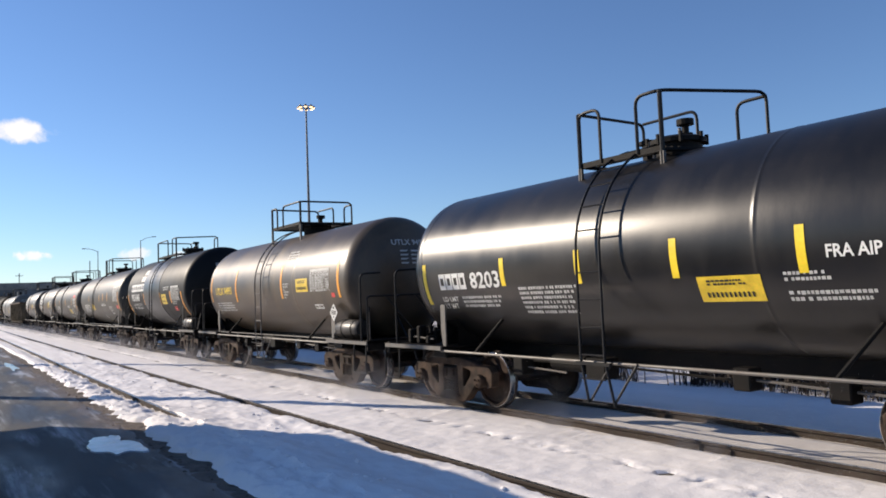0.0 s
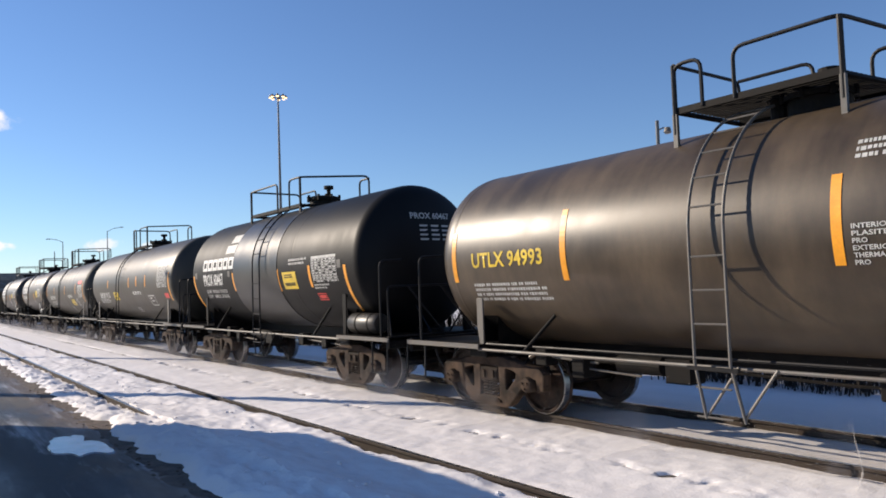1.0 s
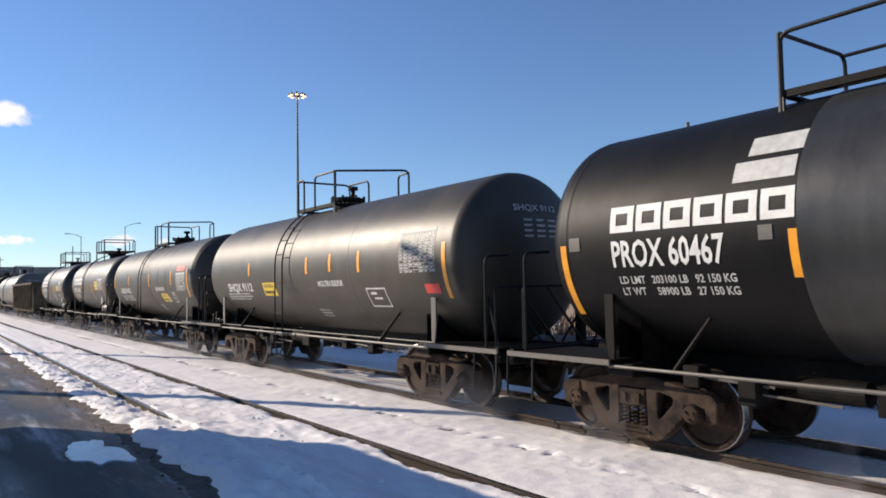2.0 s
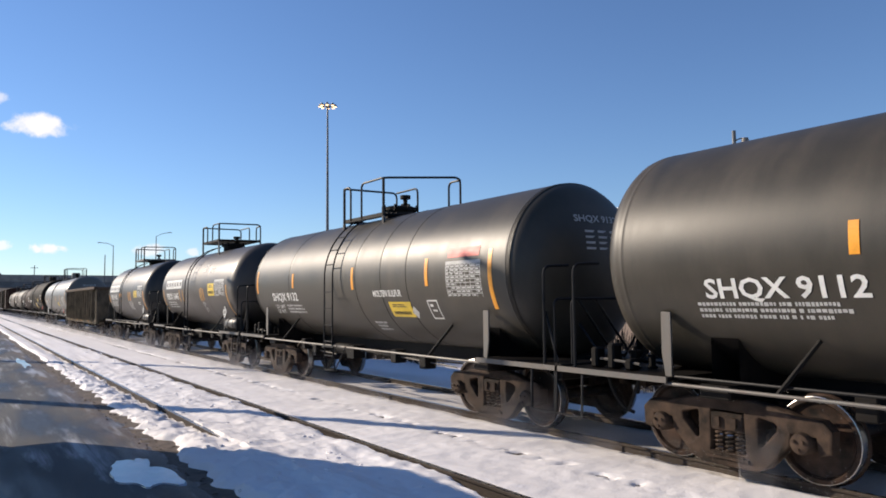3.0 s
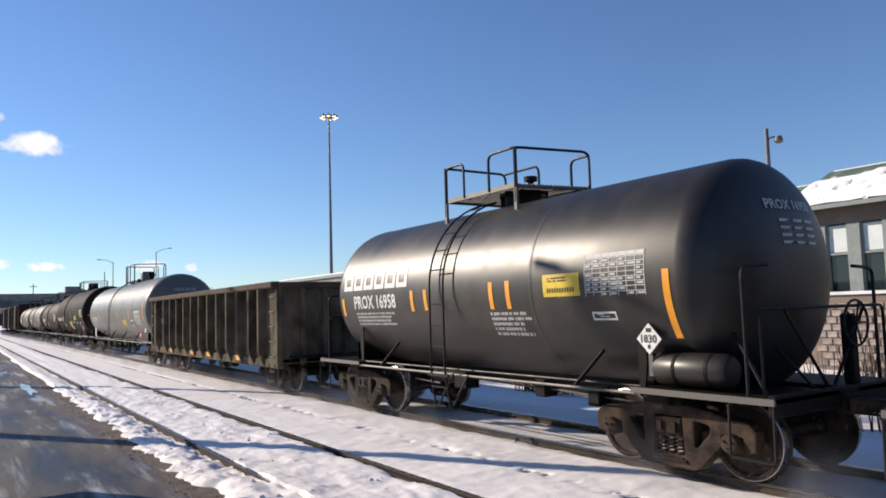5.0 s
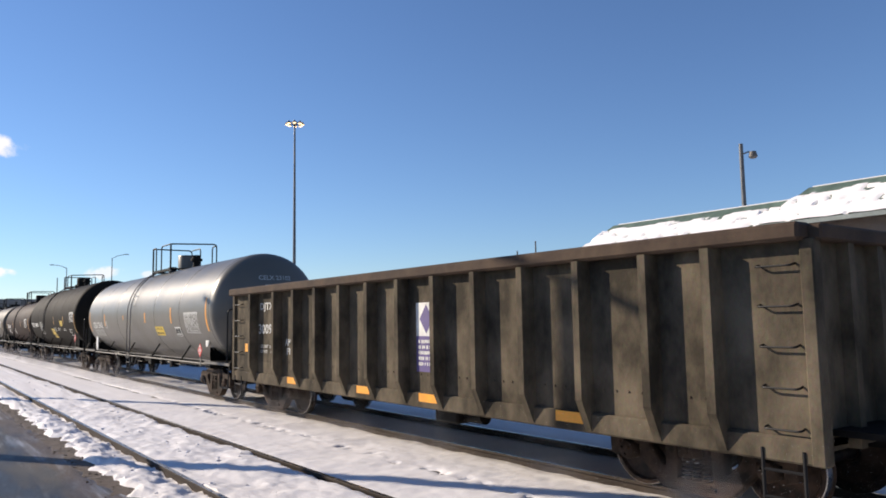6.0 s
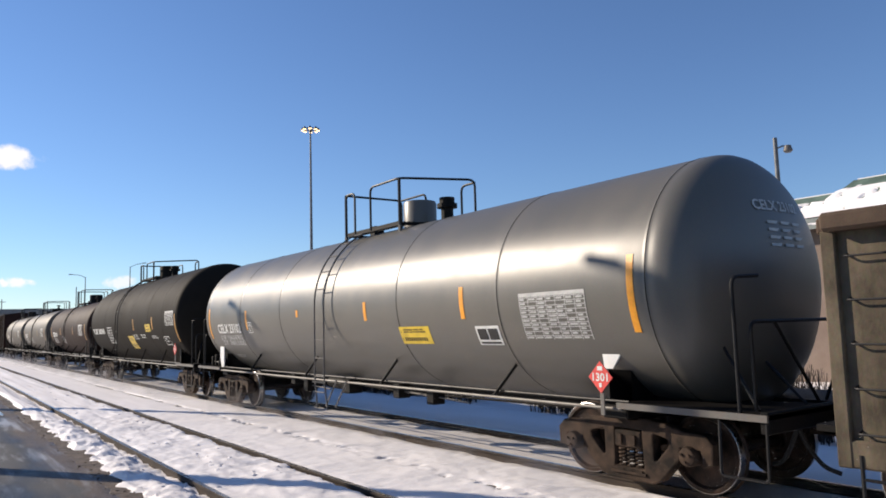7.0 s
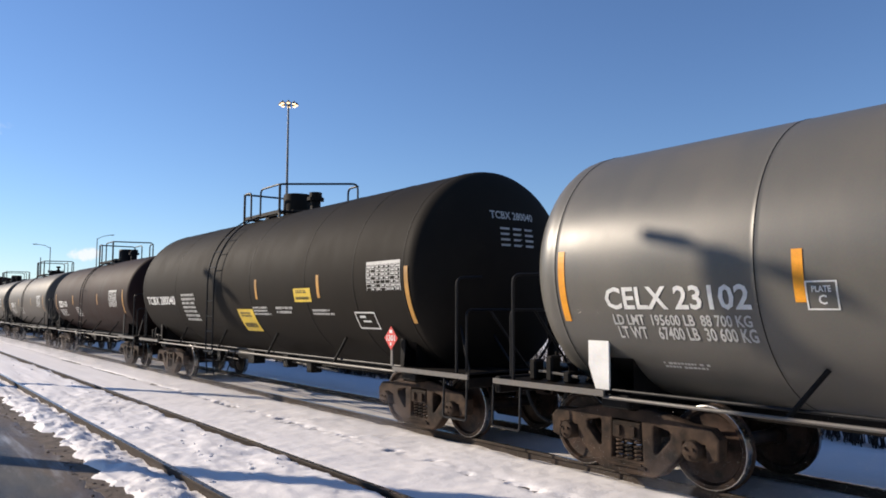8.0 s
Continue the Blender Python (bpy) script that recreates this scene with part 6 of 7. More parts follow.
def build_snow_dust():
    """Fine snow whirled up along the wheels: loose flakes that travel with each car."""
    r = random.Random(21)
    verts, faces = [], []
    for _ in range(60000):
        x = r.uniform(-7.5, 7.5)
        y = r.uniform(-2.3, 0.6) if r.random() < 0.8 else r.uniform(0.6, 2.0)
        z = -0.05 + min(1.0, r.expovariate(1 / 0.28))
        k = r.uniform(0.0008, 0.0026)
        i = len(verts)
        for _ in range(3):
            verts.append((x + r.uniform(-k, k) * 2, y + r.uniform(-k, k), z + r.uniform(-k, k)))
        faces.append((i, i + 1, i + 2))
    me = bpy.data.meshes.new("snow_dust")
    me.from_pydata(verts, [], faces)
    for car, x in list(MOVERS):
        ob = part_of("snow_dust", me, M_SNOW, at=pose(x, AXIS, 0))
        tagged(ob, "fine powder snow whirled up round the wheels", "snow dust", "snow dust", "stuff")
        MOVERS.append((ob, x - 1.0))
    # faint puffs of airborne powder hanging across the line beside the wheels, one behind another
    verts, faces = [], []
    for q in range(6):
        x0, slant, base = -6.25 + 2.5 * q, r.uniform(-0.5, 0.5), len(verts)
        for i in range(13):
            y = -2.5 + 1.7 * i / 12
            for j in range(6):
                z = -0.10 + 0.20 * j
                verts.append((x0 + slant * (y + 1.65) + 0.35 * noise.noise(Vector((y * 1.2, z * 1.5, q * 3.1))), y, z))
        faces += [(base + i * 6 + j, base + i * 6 + 6 + j, base + i * 6 + 7 + j, base + i * 6 + 1 + j) for i in range(12) for j in range(5)]
    me = bpy.data.meshes.new("snow_haze")
    me.from_pydata(verts, [], faces)
    for car, x in list(MOVERS):
        if car.name.startswith("snow"):
            continue
        ob = part_of("snow_haze", me, M_POWDER, at=pose(x, AXIS, 0), smooth=True)
        tagged(ob, "thin airborne powder snow blowing along the wheels", "snow haze", "snow haze", "stuff")
        MOVERS.append((ob, x))


build_snow_dust()


# ---- poles and lamps ----
def build_mast(x, y, top):
    """A tall yard mast with a ring of floodlights, lit."""
    m = empty("light_mast", pose(x, y, -0.4), label="tall grey light mast with a ring of lit floodlights", category="light mast")
    part("shaft", lathe([(0, 0.36), (0.3, 0.36), (0.32, 0.30), (top + 0.2, 0.13), (top + 0.2, 0.0)], "Z", 16), M_POLE, m, "", True)
    bm = bmesh.new()
    add_tube(bm, [(0.95 * math.cos(k * math.tau / 20), 0.95 * math.sin(k * math.tau / 20), top + 0.35) for k in range(20)], 0.06, 6, True)
    for k in range(3):
        a = k * math.tau / 6
        add_tube(bm, [(-0.95 * math.cos(a), -0.95 * math.sin(a), top + 0.35), (0.95 * math.cos(a), 0.95 * math.sin(a), top + 0.35)], 0.05, 6)
    add_lathe(bm, [(top + 0.15, 0.22), (top + 0.6, 0.22), (top + 0.7, 0.0)], "Z", 12)
    part("head_ring", bm, M_POLE, m)
    for k in range(8):
        a = k * math.tau / 8 + 0.3
        at = pose(1.2 * math.cos(a), 1.2 * math.sin(a), top + 0.28, 0, 0, math.degrees(a))
        f = part("floodlight", lathe([(0.30, 0.0), (0.28, 0.14), (0.10, 0.2), (-0.12, 0.34), (-0.12, 0.30)], "Z", 14), M_POLE, m, at=at)
        part("lamp", lathe([(-0.26, 0.0), (-0.22, 0.18), (-0.10, 0.29), (-0.10, 0.0)], "Z", 14), M_LAMP, f, "warm lit lamp")
    return m


def build_street_lamp(x, y, top, arm, r=0.13):
    m = empty("street_lamp", pose(x, y, -0.5), label="thin grey street lamp with a curved arm", category="street lamp", group="distant street lamps")
    part("pole", lathe([(0, r * 1.5), (0.4, r * 1.4), (top, r * 0.75), (top, 0.0)], "Z", 12), M_POLE, m)
    part("arm", tube([(0, 0, top - 0.2), (arm[0] * 0.4, arm[1] * 0.4, top + 0.5), (arm[0], arm[1], top + 0.8)], 0.07, 6, 0.8), M_POLE, m)
    a = math.degrees(math.atan2(arm[1], arm[0]))
    part("lamp_head", box(-0.1, 0.9, -0.17, 0.17, -0.1, 0.10, 0.05), M_POLE, m, at=pose(arm[0], arm[1], top + 0.8, 0, 0, a))
    return m


def build_plain_pole(x, y, top, r, label, cross=False, light=None):
    m = empty("utility_pole", pose(x, y, -0.5), label=label, category="utility pole")
    part("pole", lathe([(0, r), (top + 0.5, r * 0.7), (top + 0.5, 0.0)], "Z", 12), M_POLE, m)
    if cross:
        part("crossarm", box(-0.08, 0.08, -1.2, 1.2, top - 0.5, top - 0.3, 0.02), M_POLE, m)
    if light:
        part("bracket", tube([(0, 0, top), (light[0] * 0.6, light[1] * 0.6, top + 0.1), (light[0], light[1], top + 0.05)], 0.035, 6), M_POLE, m)
        part("lamp_head", lathe([(top + 0.13, 0.0), (top + 0.10, 0.14), (top - 0.14, 0.20), (top - 0.22, 0.12), (top - 0.24, 0.0)], "Z", 16, (light[0], light[1], 0)), M_GALV, m, "small pale yard light")
    return m


build_mast(-109.0, 48.75, 33.4)
build_street_lamp(-204.5, 43.0, 19.9, (2.2, 2.6))
build_street_lamp(-194.0, 30.9, 16.3, (-3.0, -2.4), 0.11)
build_plain_pole(-220.0, 33.0, 15.0, 0.16, "thin dark distant pole beyond the train")
build_plain_pole(-230.0, 7.2, 17.6, 0.14, "thin dark distant pole beside the overpass")
build_plain_pole(-300.0, 22.0, 15.4, 0.20, "wooden utility pole with a crossarm far off", True)
build_plain_pole(-70.4, 60.0, 10.3, 0.13, "short dark pole behind the tracks")
build_plain_pole(-67.2, 60.0, 11.2, 0.13, "short dark pole behind the tracks")
build_plain_pole(-23.3, 30.9, 9.9, 0.13, "dark pole with a small pale yard light behind the building", light=(0.42, 0.25))


def build_flood_pole(x, y, top):
    """The pole by the road that throws its T-shaped shadow over the snow and the train."""
    m = empty("floodlight_pole", pose(x, y, -0.1), label="grey roadside pole with two floodlights on a short crossarm", category="floodlight pole")
    part("pole", lathe([(0, 0.26), (0.4, 0.25), (top, 0.17), (top, 0.0)], "Z", 16), M_POLE, m, "", True)
    part("crossarm", tube([(0.30, -0.40, top - 0.03), (0, 0, top), (-0.30, 0.40, top - 0.03)], 0.045, 8), M_POLE, m)
    for s in (-1, 1):
        part("floodlight", box(-0.09, 0.09, -0.20, 0.20, -0.06, 0.06, 0.03), M_POLE, m, at=pose(-s * 0.25, s * 0.33, top - 0.02, -s * 10, 0, 37))
    return m


build_flood_pole(-26.98, -3.5, 10.74)
build_flood_pole(-39.93, -3.5, 10.74)


# ---- out-of-view truck shape, added to cast the shade over the road's edge ----
def build_shade_truck(x0, x1, y1, top):
    m = empty("shade_truck", pose((x0 + x1) / 2, y1 - 1.15, -0.07), label="unseen white box truck added to shade the road's edge", category="truck")
    h = (x1 - x0) / 2
    part("cargo_box", box(-h, h - 1.9, -1.15, 1.15, 1.0, top, 0.04), M_TRIMW, m)
    bm = bmesh.new()
    prof = [(h - 1.85, 0.6), (h, 0.6), (h, 1.25), (h - 0.25, 1.5), (h - 0.75, 2.35), (h - 1.85, 2.4)]
    a = [bm.verts.new((x, -1.0, z)) for x, z in prof]
    b = [bm.verts.new((x, 1.0, z)) for x, z in prof]
    for i in range(6):
        bm.faces.new((a[i], a[(i + 1) % 6], b[(i + 1) % 6], b[i]))
    bm.faces.new(a[::-1])
    bm.faces.new(b)
    bmesh.ops.recalc_face_normals(bm, faces=bm.faces)
    part("cab", bm, M_TRIMW, m)
    part("chassis", box(-h + 0.2, h - 0.3, -0.5, 0.5, 0.55, 0.98, 0.02), M_FRAME, m)
    for x in (-h + 1.3, h - 0.9):
        for s in (-1, 1):
            w = part("wheel", lathe([(-0.13, 0.0), (-0.13, 0.40), (-0.09, 0.45), (0.09, 0.45), (0.13, 0.40), (0.13, 0.0)], "Y", 24, (x, s * 0.95, 0.45)), M_RUBBER, m)
            part("rim", lathe([(-0.14, 0.0), (-0.14, 0.22), (0.14, 0.22), (0.14, 0.0)], "Y", 16, (x, s * 0.95, 0.45)), M_GALV, w)
    return m


build_shade_truck(-16.4, -9.4, 0.2, 3.5)


# ---- building behind the train ----
def mansard(bm, x0, x1, y0, y1, z0, z1, inset, hip0=True, hip1=True):
    a = [(x0, y0, z0), (x1, y0, z0), (x1, y1, z0), (x0, y1, z0)]
    i0, i1 = (inset if hip0 else 0), (inset if hip1 else 0)
    b = [(x0 + i0, y0 + inset, z1), (x1 - i1, y0 + inset, z1), (x1 - i1, y1 - inset, z1), (x0 + i0, y1 - inset, z1)]
    va, vb = [bm.verts.new(p) for p in a], [bm.verts.new(p) for p in b]
    for i in range(4):
        bm.faces.new((va[i], va[(i + 1) % 4], vb[(i + 1) % 4], vb[i]))
    bm.faces.new(vb)
    bm.faces.new(va[::-1])


def snow_slab(x0, x1, y0, z0, y1, z1, seed, left_hip):
    """A snow layer on a roof slope, with bare patches and a ragged edge."""
    bm = bmesh.new()
    n, k = int((x1 - x0) / 0.11), 20
    n0 = Vector((0, -(z1 - z0), (y1 - y0))).normalized()
    verts = []
    for i in range(n + 1):
        row = []
        for j in range(k + 1):
            v = j / k
            xa = x0 + left_hip * v
            x = xa + (x1 - xa) * i / n
            th = 0.05 + 0.035 * noise.noise(Vector((x * 1.5, v * 2, seed)))
            hole = noise.noise(Vector((x * 3.6, v * 6.5, seed + 9))) + 0.25 * noise.noise(Vector((x * 0.8, v * 2, seed + 5)))
            if v > 0.78 + 0.16 * noise.noise(Vector((x * 0.8, 0, seed))) or hole < -0.40:
                th = -0.03
            p = Vector((x, y0 + (y1 - y0) * v, z0 + (z1 - z0) * v)) + n0 * th
            row.append(bm.verts.new(p))
        verts.append(row)
    for i in range(n):
        for j in range(k):
            bm.faces.new((verts[i][j], verts[i + 1][j], verts[i + 1][j + 1], verts[i][j + 1]))
    return bm


def build_building():
    b = empty("station_building", pose(0, 0, -0.4), label="low brown building with a snow-covered green mansard roof", category="building")
    ya, yb = 26.0, 24.5
    # walls in pieces round the window openings of the front wing
    part("wall", box(-27.6, -18.0, ya, ya + 9, 0, 5.5), M_WALLB, b, "brown plank wall")
    x0, x1, pitch, width = -18.0, 9.0, 1.13, 0.70
    first = -17.43
    part("wall", box(x0, x1, yb, yb + 0.25, 4.92, 5.55), M_WALLB, b, "brown plank wall above the windows")
    part("base_wall", box(x0, x1, yb, yb + 0.25, 0, 2.55), M_WALLB, b)
    part("back_wall", box(x0, x1, yb + 9.6, yb + 9.9, 0, 5.5), M_WALLB, b)
    part("end_wall", box(x0, x0 + 0.2, yb + 0.25, ya, 0, 5.5), M_WALLB, b)
    part("end_wall", box(x1 - 0.2, x1, yb + 0.25, yb + 9.6, 0, 5.5), M_WALLB, b)
    part("inner_wall", box(x0 + 0.2, x1 - 0.2, yb + 1.6, yb + 1.7, 0, 5.5), M_TRIMG, b)
    part("sill", box(x0, x1, yb - 0.10, yb + 0.02, 2.55, 2.66, 0.01), M_TRIMW, b, "white window sill band")
    n = int((x1 - first - 0.5) / pitch)
    for k in range(n + 1):
        xl = first + pitch * k - (pitch - width)
        part("pier", box(max(x0, xl), xl + pitch - width, yb - 0.02, yb + 0.23, 2.66, 4.92, 0.008), M_TRIMG, b)
        if k == n:
            break
        xw = first + pitch * k
        win = part("window", box(xw + 0.03, xw + width - 0.03, yb + 0.13, yb + 0.145, 2.70, 4.88), M_GLASS, b, "tall dark sash window with a pale blind")
        bm = box(xw, xw + 0.04, yb + 0.05, yb + 0.16, 2.66, 4.92)
        add_box(bm, xw + width - 0.04, xw + width, yb + 0.05, yb + 0.16, 2.66, 4.92)
        add_box(bm, xw + 0.04, xw + width - 0.04, yb + 0.05, yb + 0.16, 3.88, 3.95)
        part("sash", bm, M_TRIMG, win)
        part("blind", box(xw + 0.05, xw + width - 0.05, yb + 0.115, yb + 0.128, 3.97, 4.86), M_BLIND, win, "pale pulled-down blind")
    bm = bmesh.new()
    mansard(bm, -18.7, 9.7, yb - 0.65, yb + 10, 5.52, 6.78, 1.25)
    part("roof", bm, M_ROOFGREEN, b, "green metal mansard roof")
    bm = bmesh.new()
    mansard(bm, -28.6, -17.5, ya - 0.6, ya + 9.5, 5.50, 6.70, 1.25, True, False)
    part("roof", bm, M_ROOFGREEN, b, "green metal mansard roof")
    part("snow_cover", snow_slab(-18.7, 9.5, yb - 0.66, 5.54, yb + 0.60, 6.78, 3.0, 1.2), M_SNOW, b, "patchy snow on the roof slope", True)
    part("snow_cover", snow_slab(-28.6, -17.9, ya - 0.61, 5.52, ya + 0.65, 6.70, 6.0, 1.2), M_SNOW, b, "patchy snow on the roof slope", True)
    part("snow_cover", box(-17.4, 8.3, yb + 0.75, yb + 8.6, 6.785, 6.84, 0.01), M_SNOW, b, "snow on the flat roof")
    part("snow_cover", box(-27.2, -17.6, ya + 0.8, ya + 8.1, 6.705, 6.76, 0.01), M_SNOW, b, "snow on the flat roof")
    part("eave", box(-18.72, 9.72, yb - 0.70, yb - 0.62, 5.40, 5.54), M_TRIMG, b)
    part("eave", box(-28.62, -18.74, ya - 0.66, ya - 0.58, 5.38, 5.52), M_TRIMG, b)
    # stone facing under the windows
    rs = random.Random(3)
    meshes = []
    for q in range(5):
        meshes.append(mesh_from("stone", box(-0.17, 0.17, -0.03, 0.03, -0.10, 0.10, 0.02)))
    for i in range(30):
        for j in range(9):
            x = -17.8 + i * 0.38 + (0.19 if j % 2 else 0)
            ob = part_of("stone", meshes[(i + j) % 5], M_STONE, b, at=pose(x, yb - 0.02, 0.30 + j * 0.235, 0, rs.uniform(-3, 3), 0))
    return b


build_building()


# ---- far buildings, overpass, trees ----
def build_warehouse():
    w = empty("warehouse", pose(-96, 44.5, -0.4), label="long low grey warehouse with a snowy roof far behind the train", category="warehouse")
    part("wall", box(-14, 14, -4, 6, 0, 7.0), M_CONC, w)
    part("roof", box(-14.3, 14.3, -4.3, 6.3, 7.0, 7.35, 0.05), M_TRIMG, w)
    part("snow_cover", box(-14, 14, -4, 6, 7.35, 7.6, 0.08), M_SNOW, w, "snow on the flat roof")
    for k in range(8):
        win = part("window", box(-12.5 + 3.3 * k, -10.7 + 3.3 * k, -4.06, -4.01, 3.2, 4.8), M_GLASS, w)
        part("frame", box(-12.6 + 3.3 * k, -10.6 + 3.3 * k, -4.04, -4.003, 3.1, 4.9), M_TRIMG, win)
    return w


build_warehouse()


def build_overpass():
    o = empty("overpass", pose(-232, 0, -0.6), label="grey concrete road overpass crossing the tracks far off", category="bridge")
    part("deck", box(-6, 6, -170, 210, 8.3, 9.0), M_CONC, o)
    for x in (-5.2, -1.8, 1.8, 5.2):
        part("girder", box(x - 0.25, x + 0.25, -170, 210, 6.7, 8.3), M_GIRDER, o)
    for x in (-6.3, 6.0):
        part("parapet", box(x, x + 0.3, -170, 210, 9.0, 10.1, 0.03), M_CONC, o)
    part("snow_cover", box(-5.9, 5.9, -170, 210, 9.005, 9.08), M_SNOW, o)
    for y in (-88, -56, -20, 15.2, 48, 80, 112):
        cap = part("pier_cap", box(-6.0, 6.0, y - 0.8, y + 0.8, 5.5, 6.69, 0.05), M_CONC, o)
        for x in (-4.2, 0, 4.2):
            part("pier", lathe([(0, 0.55), (5.5, 0.55)], "Z", 16, (x, y, 0)), M_CONC, cap)
    return o


build_overpass()


def build_delivery_truck():
    """A small dark box truck driving over the overpass, seen above the parapet."""
    t = empty("delivery_truck", pose(-229.0, DRIVE[0], 8.49), label="dark grey box truck driving over the far overpass", category="truck")
    part("cargo_box", box(-1.15, 1.15, -2.6, 1.1, 0.9, 2.95, 0.06), M_GIRDER, t)
    bm = bmesh.new()
    prof = [(1.15, 0.5), (2.7, 0.5), (2.7, 1.2), (2.45, 1.45), (1.95, 2.25), (1.15, 2.35)]
    a, b = [bm.verts.new((-1.0, y, z)) for y, z in prof], [bm.verts.new((1.0, y, z)) for y, z in prof]
    for i in range(6):
        bm.faces.new((a[i], a[(i + 1) % 6], b[(i + 1) % 6], b[i]))
    bm.faces.new(a[::-1])
    bm.faces.new(b)
    bmesh.ops.recalc_face_normals(bm, faces=bm.faces)
    part("cab", bm, M_GIRDER, t)
    part("chassis", box(-0.5, 0.5, -2.4, 2.3, 0.45, 0.88), M_FRAME, t)
    for y in (-1.6, 1.8):
        for sx in (-1, 1):
            part("wheel", lathe([(-0.12, 0.0), (-0.12, 0.40), (0.12, 0.40), (0.12, 0.0)], "X", 16, (sx * 0.9, y, 0.40)), M_RUBBER, t)
    return t


DRIVE = (-24.5, 10.3)
delivery_truck = build_delivery_truck()


def build_bank():
    """A low wooded rise on the skyline beyond the overpass."""
    xs = [-900 + 30 * k for k in range(20)]
    me = bpy.data.meshes.new("hillside")
    verts, faces = [], []
    ys = [-400 + 12 * k for k in range(101)]
    for y in ys:
        top = 15 + 7 * noise.noise(Vector((y * 0.006, 0, 3))) + 2.5 * noise.noise(Vector((y * 0.05, 0, 5))) + 1.5 * noise.noise(Vector((y * 0.3, 0, 6)))
        verts += [(-700, y, -3), (-720, y, top * 0.6), (-760, y, top), (-800, y, -3)]
    for i in range(len(ys) - 1):
        for j in range(3):
            faces.append((i * 4 + j, i * 4 + j + 1, i * 4 + j + 5, i * 4 + j + 4))
    me.from_pydata(verts, [], faces)
    return tagged(part_of("backdrop", me, M_BRUSH), "low dark wooded rise on the skyline", "hill", kind="structure")


build_bank()


def build_tree(x, y, h, seed):
    """A bare winter tree: tapered trunk, limbs and a crown of many fine twigs."""
    r = random.Random(seed)
    t = empty("tree", pose(x, y, -0.5), label="bare winter tree with fine brown twigs", category="tree", group="bare trees")
    bm, tw = bmesh.new(), bmesh.new()

    def grow(p, d, length, rad, level):
        e = p + d * length
        add_tube(bm if level < 2 else tw, [p, p.lerp(e, 0.5) + Vector((r.uniform(-1, 1), r.uniform(-1, 1), 0)) * length * 0.05, e], rad, 5 if level < 2 else 3)
        if level == 4:
            return
        for _ in range(4 if level < 3 else 5):
            q = p.lerp(e, r.uniform(0.45, 1.0))
            nd = (d + Vector((r.uniform(-1, 1), r.uniform(-1, 1), r.uniform(-0.2, 0.7))) * 0.8).normalized()
            grow(q, nd, length * r.uniform(0.5, 0.75), rad * 0.5, level + 1)
    grow(Vector((0, 0, 0)), Vector((0, 0, 1)), h * 0.42, h * 0.018, 0)
    part("trunk", bm, M_BRUSH, t)
    part("crown", tw, M_BRUSH, t, "crown of bare twigs")
    return t


build_tree(-140, 38.5, 9.2, 1)
build_tree(-143, 41.5, 8.0, 2)
build_tree(-160, 35.8, 8.6, 3)
build_tree(-176, 44.0, 8.0, 4)
build_tree(-150, 27.4, 8.6, 5)


def build_brush():
    """Dry weeds and brush along the far side of the tracks."""
    r = random.Random(8)
    verts, faces = [], []
    for _ in range(26000):
        x, y = r.uniform(-80, 6), 14.0 + abs(r.gauss(0, 2.4))
        dens = noise.noise(Vector((x * 0.25, y * 0.3, 2)))
        if dens < -0.15:
            continue
        z = -0.42
        h = r.uniform(0.5, 1.5) * (1 + 0.8 * dens)
        a = r.uniform(0, math.pi)
        w = 0.016
        dx, dy = math.cos(a) * w, math.sin(a) * w
        lx, ly = r.uniform(-0.25, 0.25) * h, r.uniform(-0.25, 0.25) * h
        i = len(verts)
        verts += [(x - dx, y - dy, z), (x + dx, y + dy, z), (x + dx * 0.5 + lx, y + dy * 0.5 + ly, z + h), (x - dx * 0.5 + lx, y - dy * 0.5 + ly, z + h)]
        faces.append((i, i + 1, i + 2, i + 3))
        for _ in range(3):
            t = r.uniform(0.4, 0.95)
            bx, by, bz = x + lx * t, y + ly * t, z + h * t
            ex, ey, ez = bx + r.uniform(-0.16, 0.16), by + r.uniform(-0.16, 0.16), bz + r.uniform(0.05, 0.2)
            i = len(verts)
            verts += [(bx - dx * 0.5, by, bz), (bx + dx * 0.5, by, bz), (ex, ey, ez)]
            faces.append((i, i + 1, i + 2))
    me = bpy.data.meshes.new("brush")
    me.from_pydata(verts, [], faces)
    return tagged(part_of("brush", me, M_BRUSH), "dry brown weeds standing out of the snow beyond the tracks", "brush", kind="stuff")


build_brush()


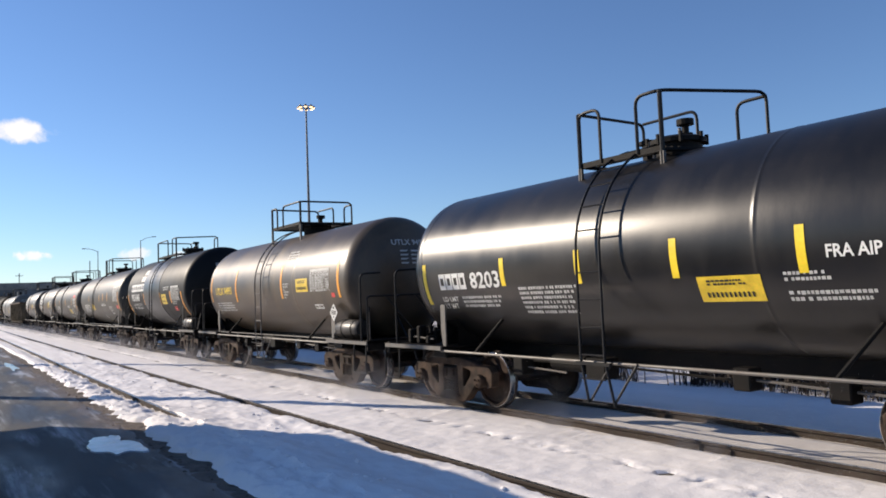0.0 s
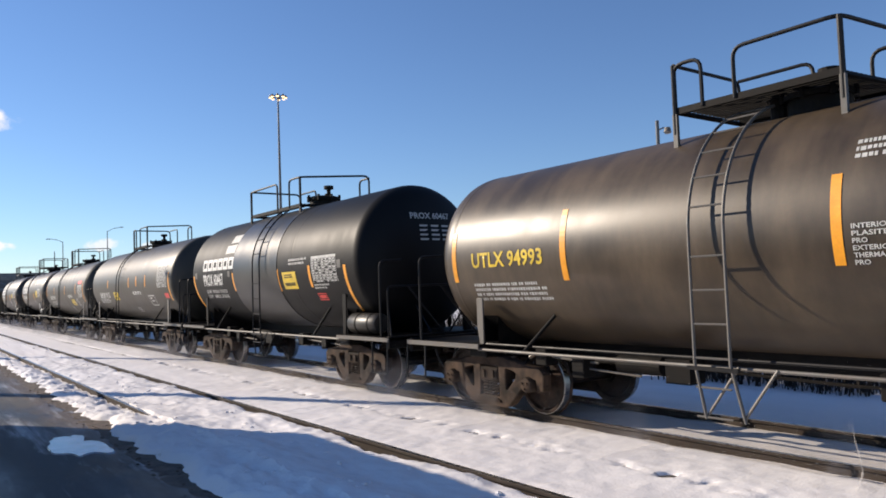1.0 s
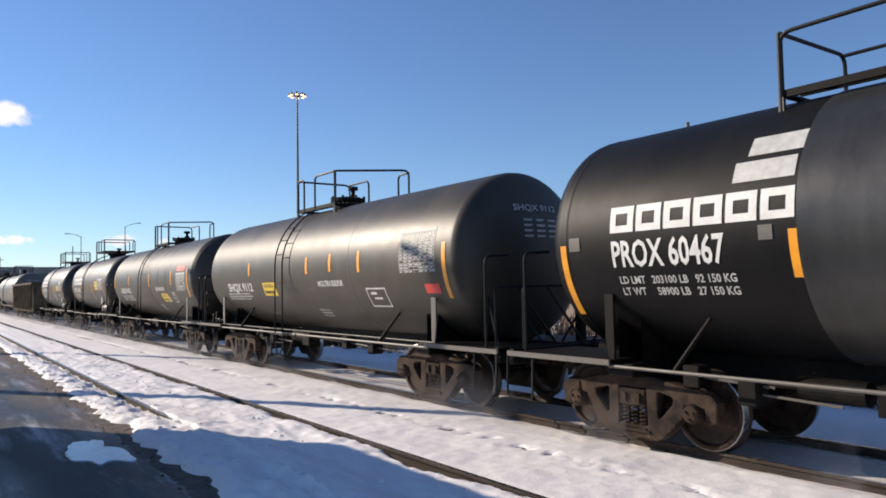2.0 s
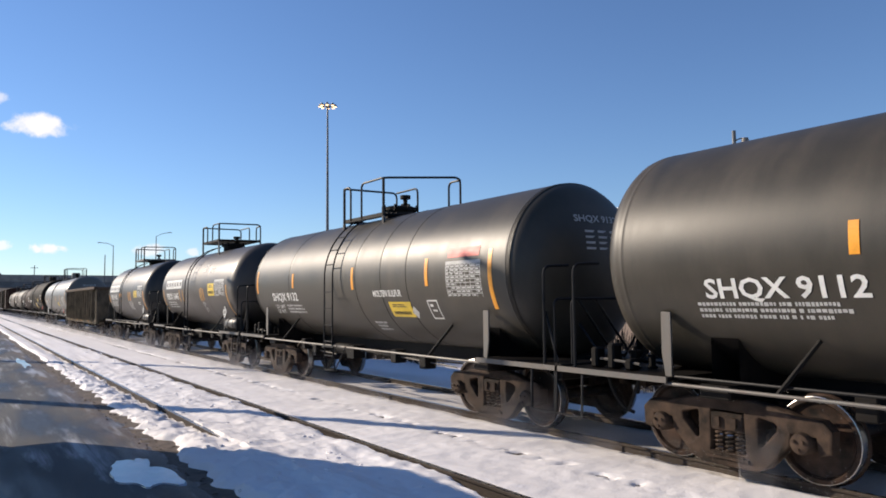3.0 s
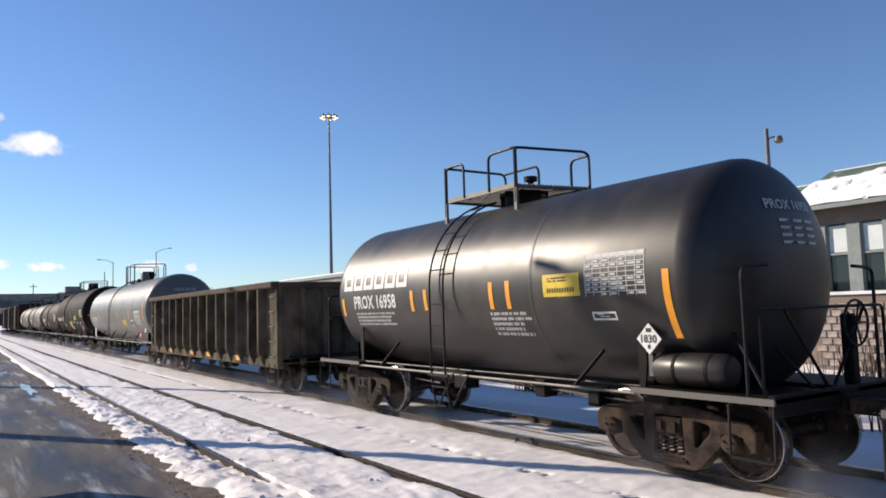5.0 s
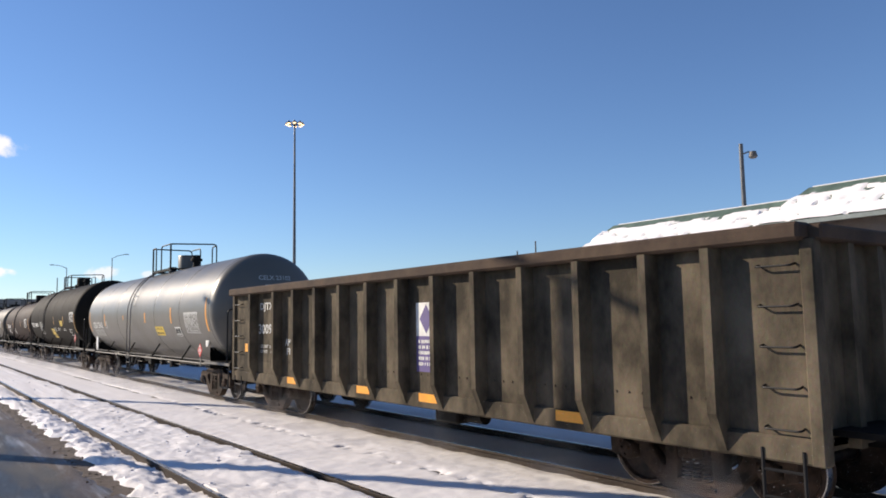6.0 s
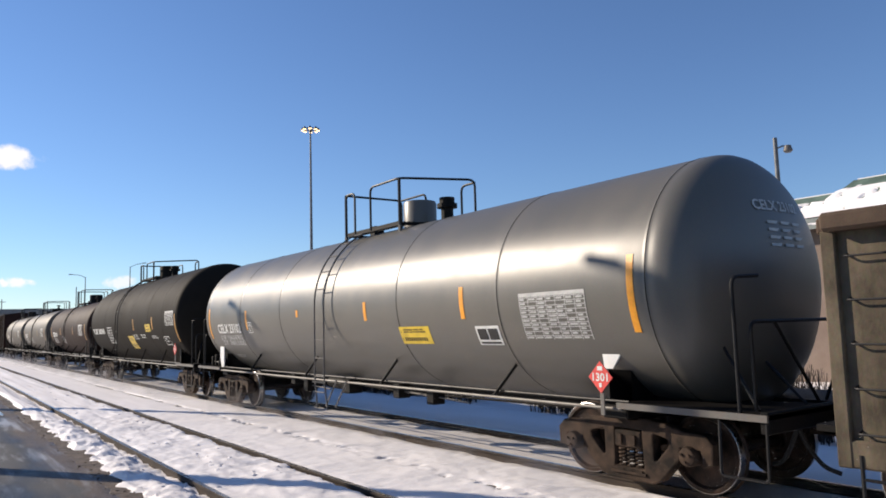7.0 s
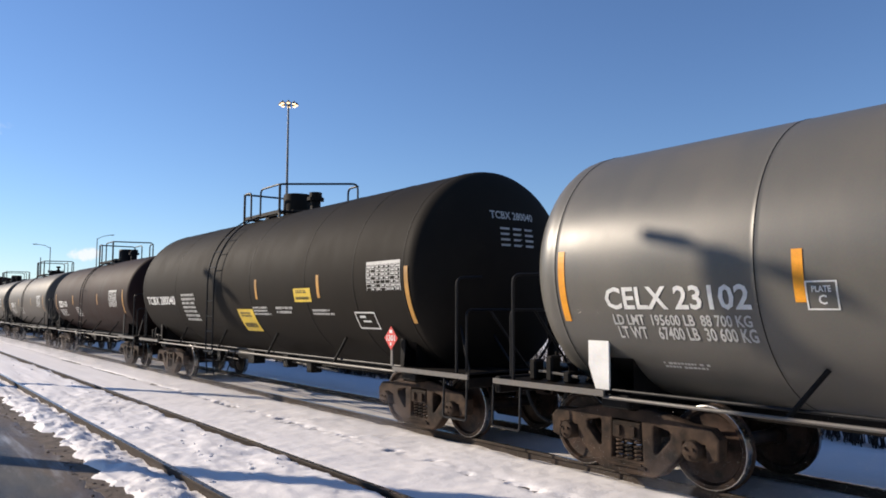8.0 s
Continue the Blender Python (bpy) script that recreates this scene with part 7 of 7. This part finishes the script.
def build_car(x, y, turn):
    """A small parked car, half hidden beyond the train."""
    c = empty("parked_car", pose(x, y, -0.4, 0, 0, turn), label="silver parked car in the snow before the building", category="car")
    prof = [(-2.1, 0.35), (-2.15, 0.75), (-1.95, 0.95), (-1.2, 1.02), (-0.55, 1.45), (0.9, 1.48), (1.65, 1.02), (2.05, 0.92), (2.1, 0.35)]
    bm = bmesh.new()
    rows = []
    for y0, s in ((-0.86, 0.0), (-0.80, 0.06), (0.80, 0.06), (0.86, 0.0)):
        rows.append([bm.verts.new((px, y0 * (0.86 if pz > 1.2 else 1.0), pz + s * (pz > 0.5))) for px, pz in prof])
    for a, b in zip(rows, rows[1:]):
        for i in range(len(prof)):
            j = (i + 1) % len(prof)
            bm.faces.new((a[i], a[j], b[j], b[i]))
    bm.faces.new(rows[0][::-1])
    bm.faces.new(rows[-1])
    bmesh.ops.recalc_face_normals(bm, faces=bm.faces)
    part("body", bm, M_CARW, c, "", True)
    for s in (-1, 1):
        bm = bmesh.new()
        bm.faces.new([bm.verts.new(p) for p in ((-1.0, s * 0.83, 1.06), (1.35, s * 0.83, 1.06), (0.85, s * 0.765, 1.40), (-0.52, s * 0.765, 1.38))])
        part("side_window", bm, M_GLASS, c)
        for wx in (-1.35, 1.3):
            w = part("wheel", lathe([(-0.1, 0.0), (-0.1, 0.28), (-0.07, 0.32), (0.07, 0.32), (0.1, 0.28), (0.1, 0.0)], "Y", 20, (wx, s * 0.80, 0.32)), M_RUBBER, c)
            part("rim", lathe([(-0.105, 0.0), (-0.105, 0.18), (0.105, 0.18), (0.105, 0.0)], "Y", 16, (wx, s * 0.80, 0.32)), M_GALV, w)
    bm = bmesh.new()
    bm.faces.new([bm.verts.new(p) for p in ((-1.12, -0.7, 1.10), (-1.12, 0.7, 1.10), (-0.62, 0.62, 1.47), (-0.62, -0.62, 1.47))])
    part("windscreen", bm, M_GLASS, c)
    return c


build_car(-8.6, 19.6, 8)


# ---- motion ----
def run_of(t):
    return SPEED * t + 0.5 * SLOWING * t * t


def motions():
    times = [k * 0.5 for k in range(17)]
    for car, x in MOVERS:
        walk(car, [(t, pose(x + run_of(t), AXIS, 0)) for t in times])
    walk(delivery_truck, [(t, pose(-229.0, DRIVE[0] + DRIVE[1] * t, 8.49)) for t in times])
    ticks = [k / 30 for k in range(241)]
    turns = [math.degrees(run_of(t) / WHEEL_R) for t in ticks]
    for ws, x in WHEELSETS:
        walk(ws, [(t, pose(x, 0, WHEEL_R) @ Matrix.Rotation(radians(a), 4, "Y")) for t, a in zip(ticks, turns)])


motions()
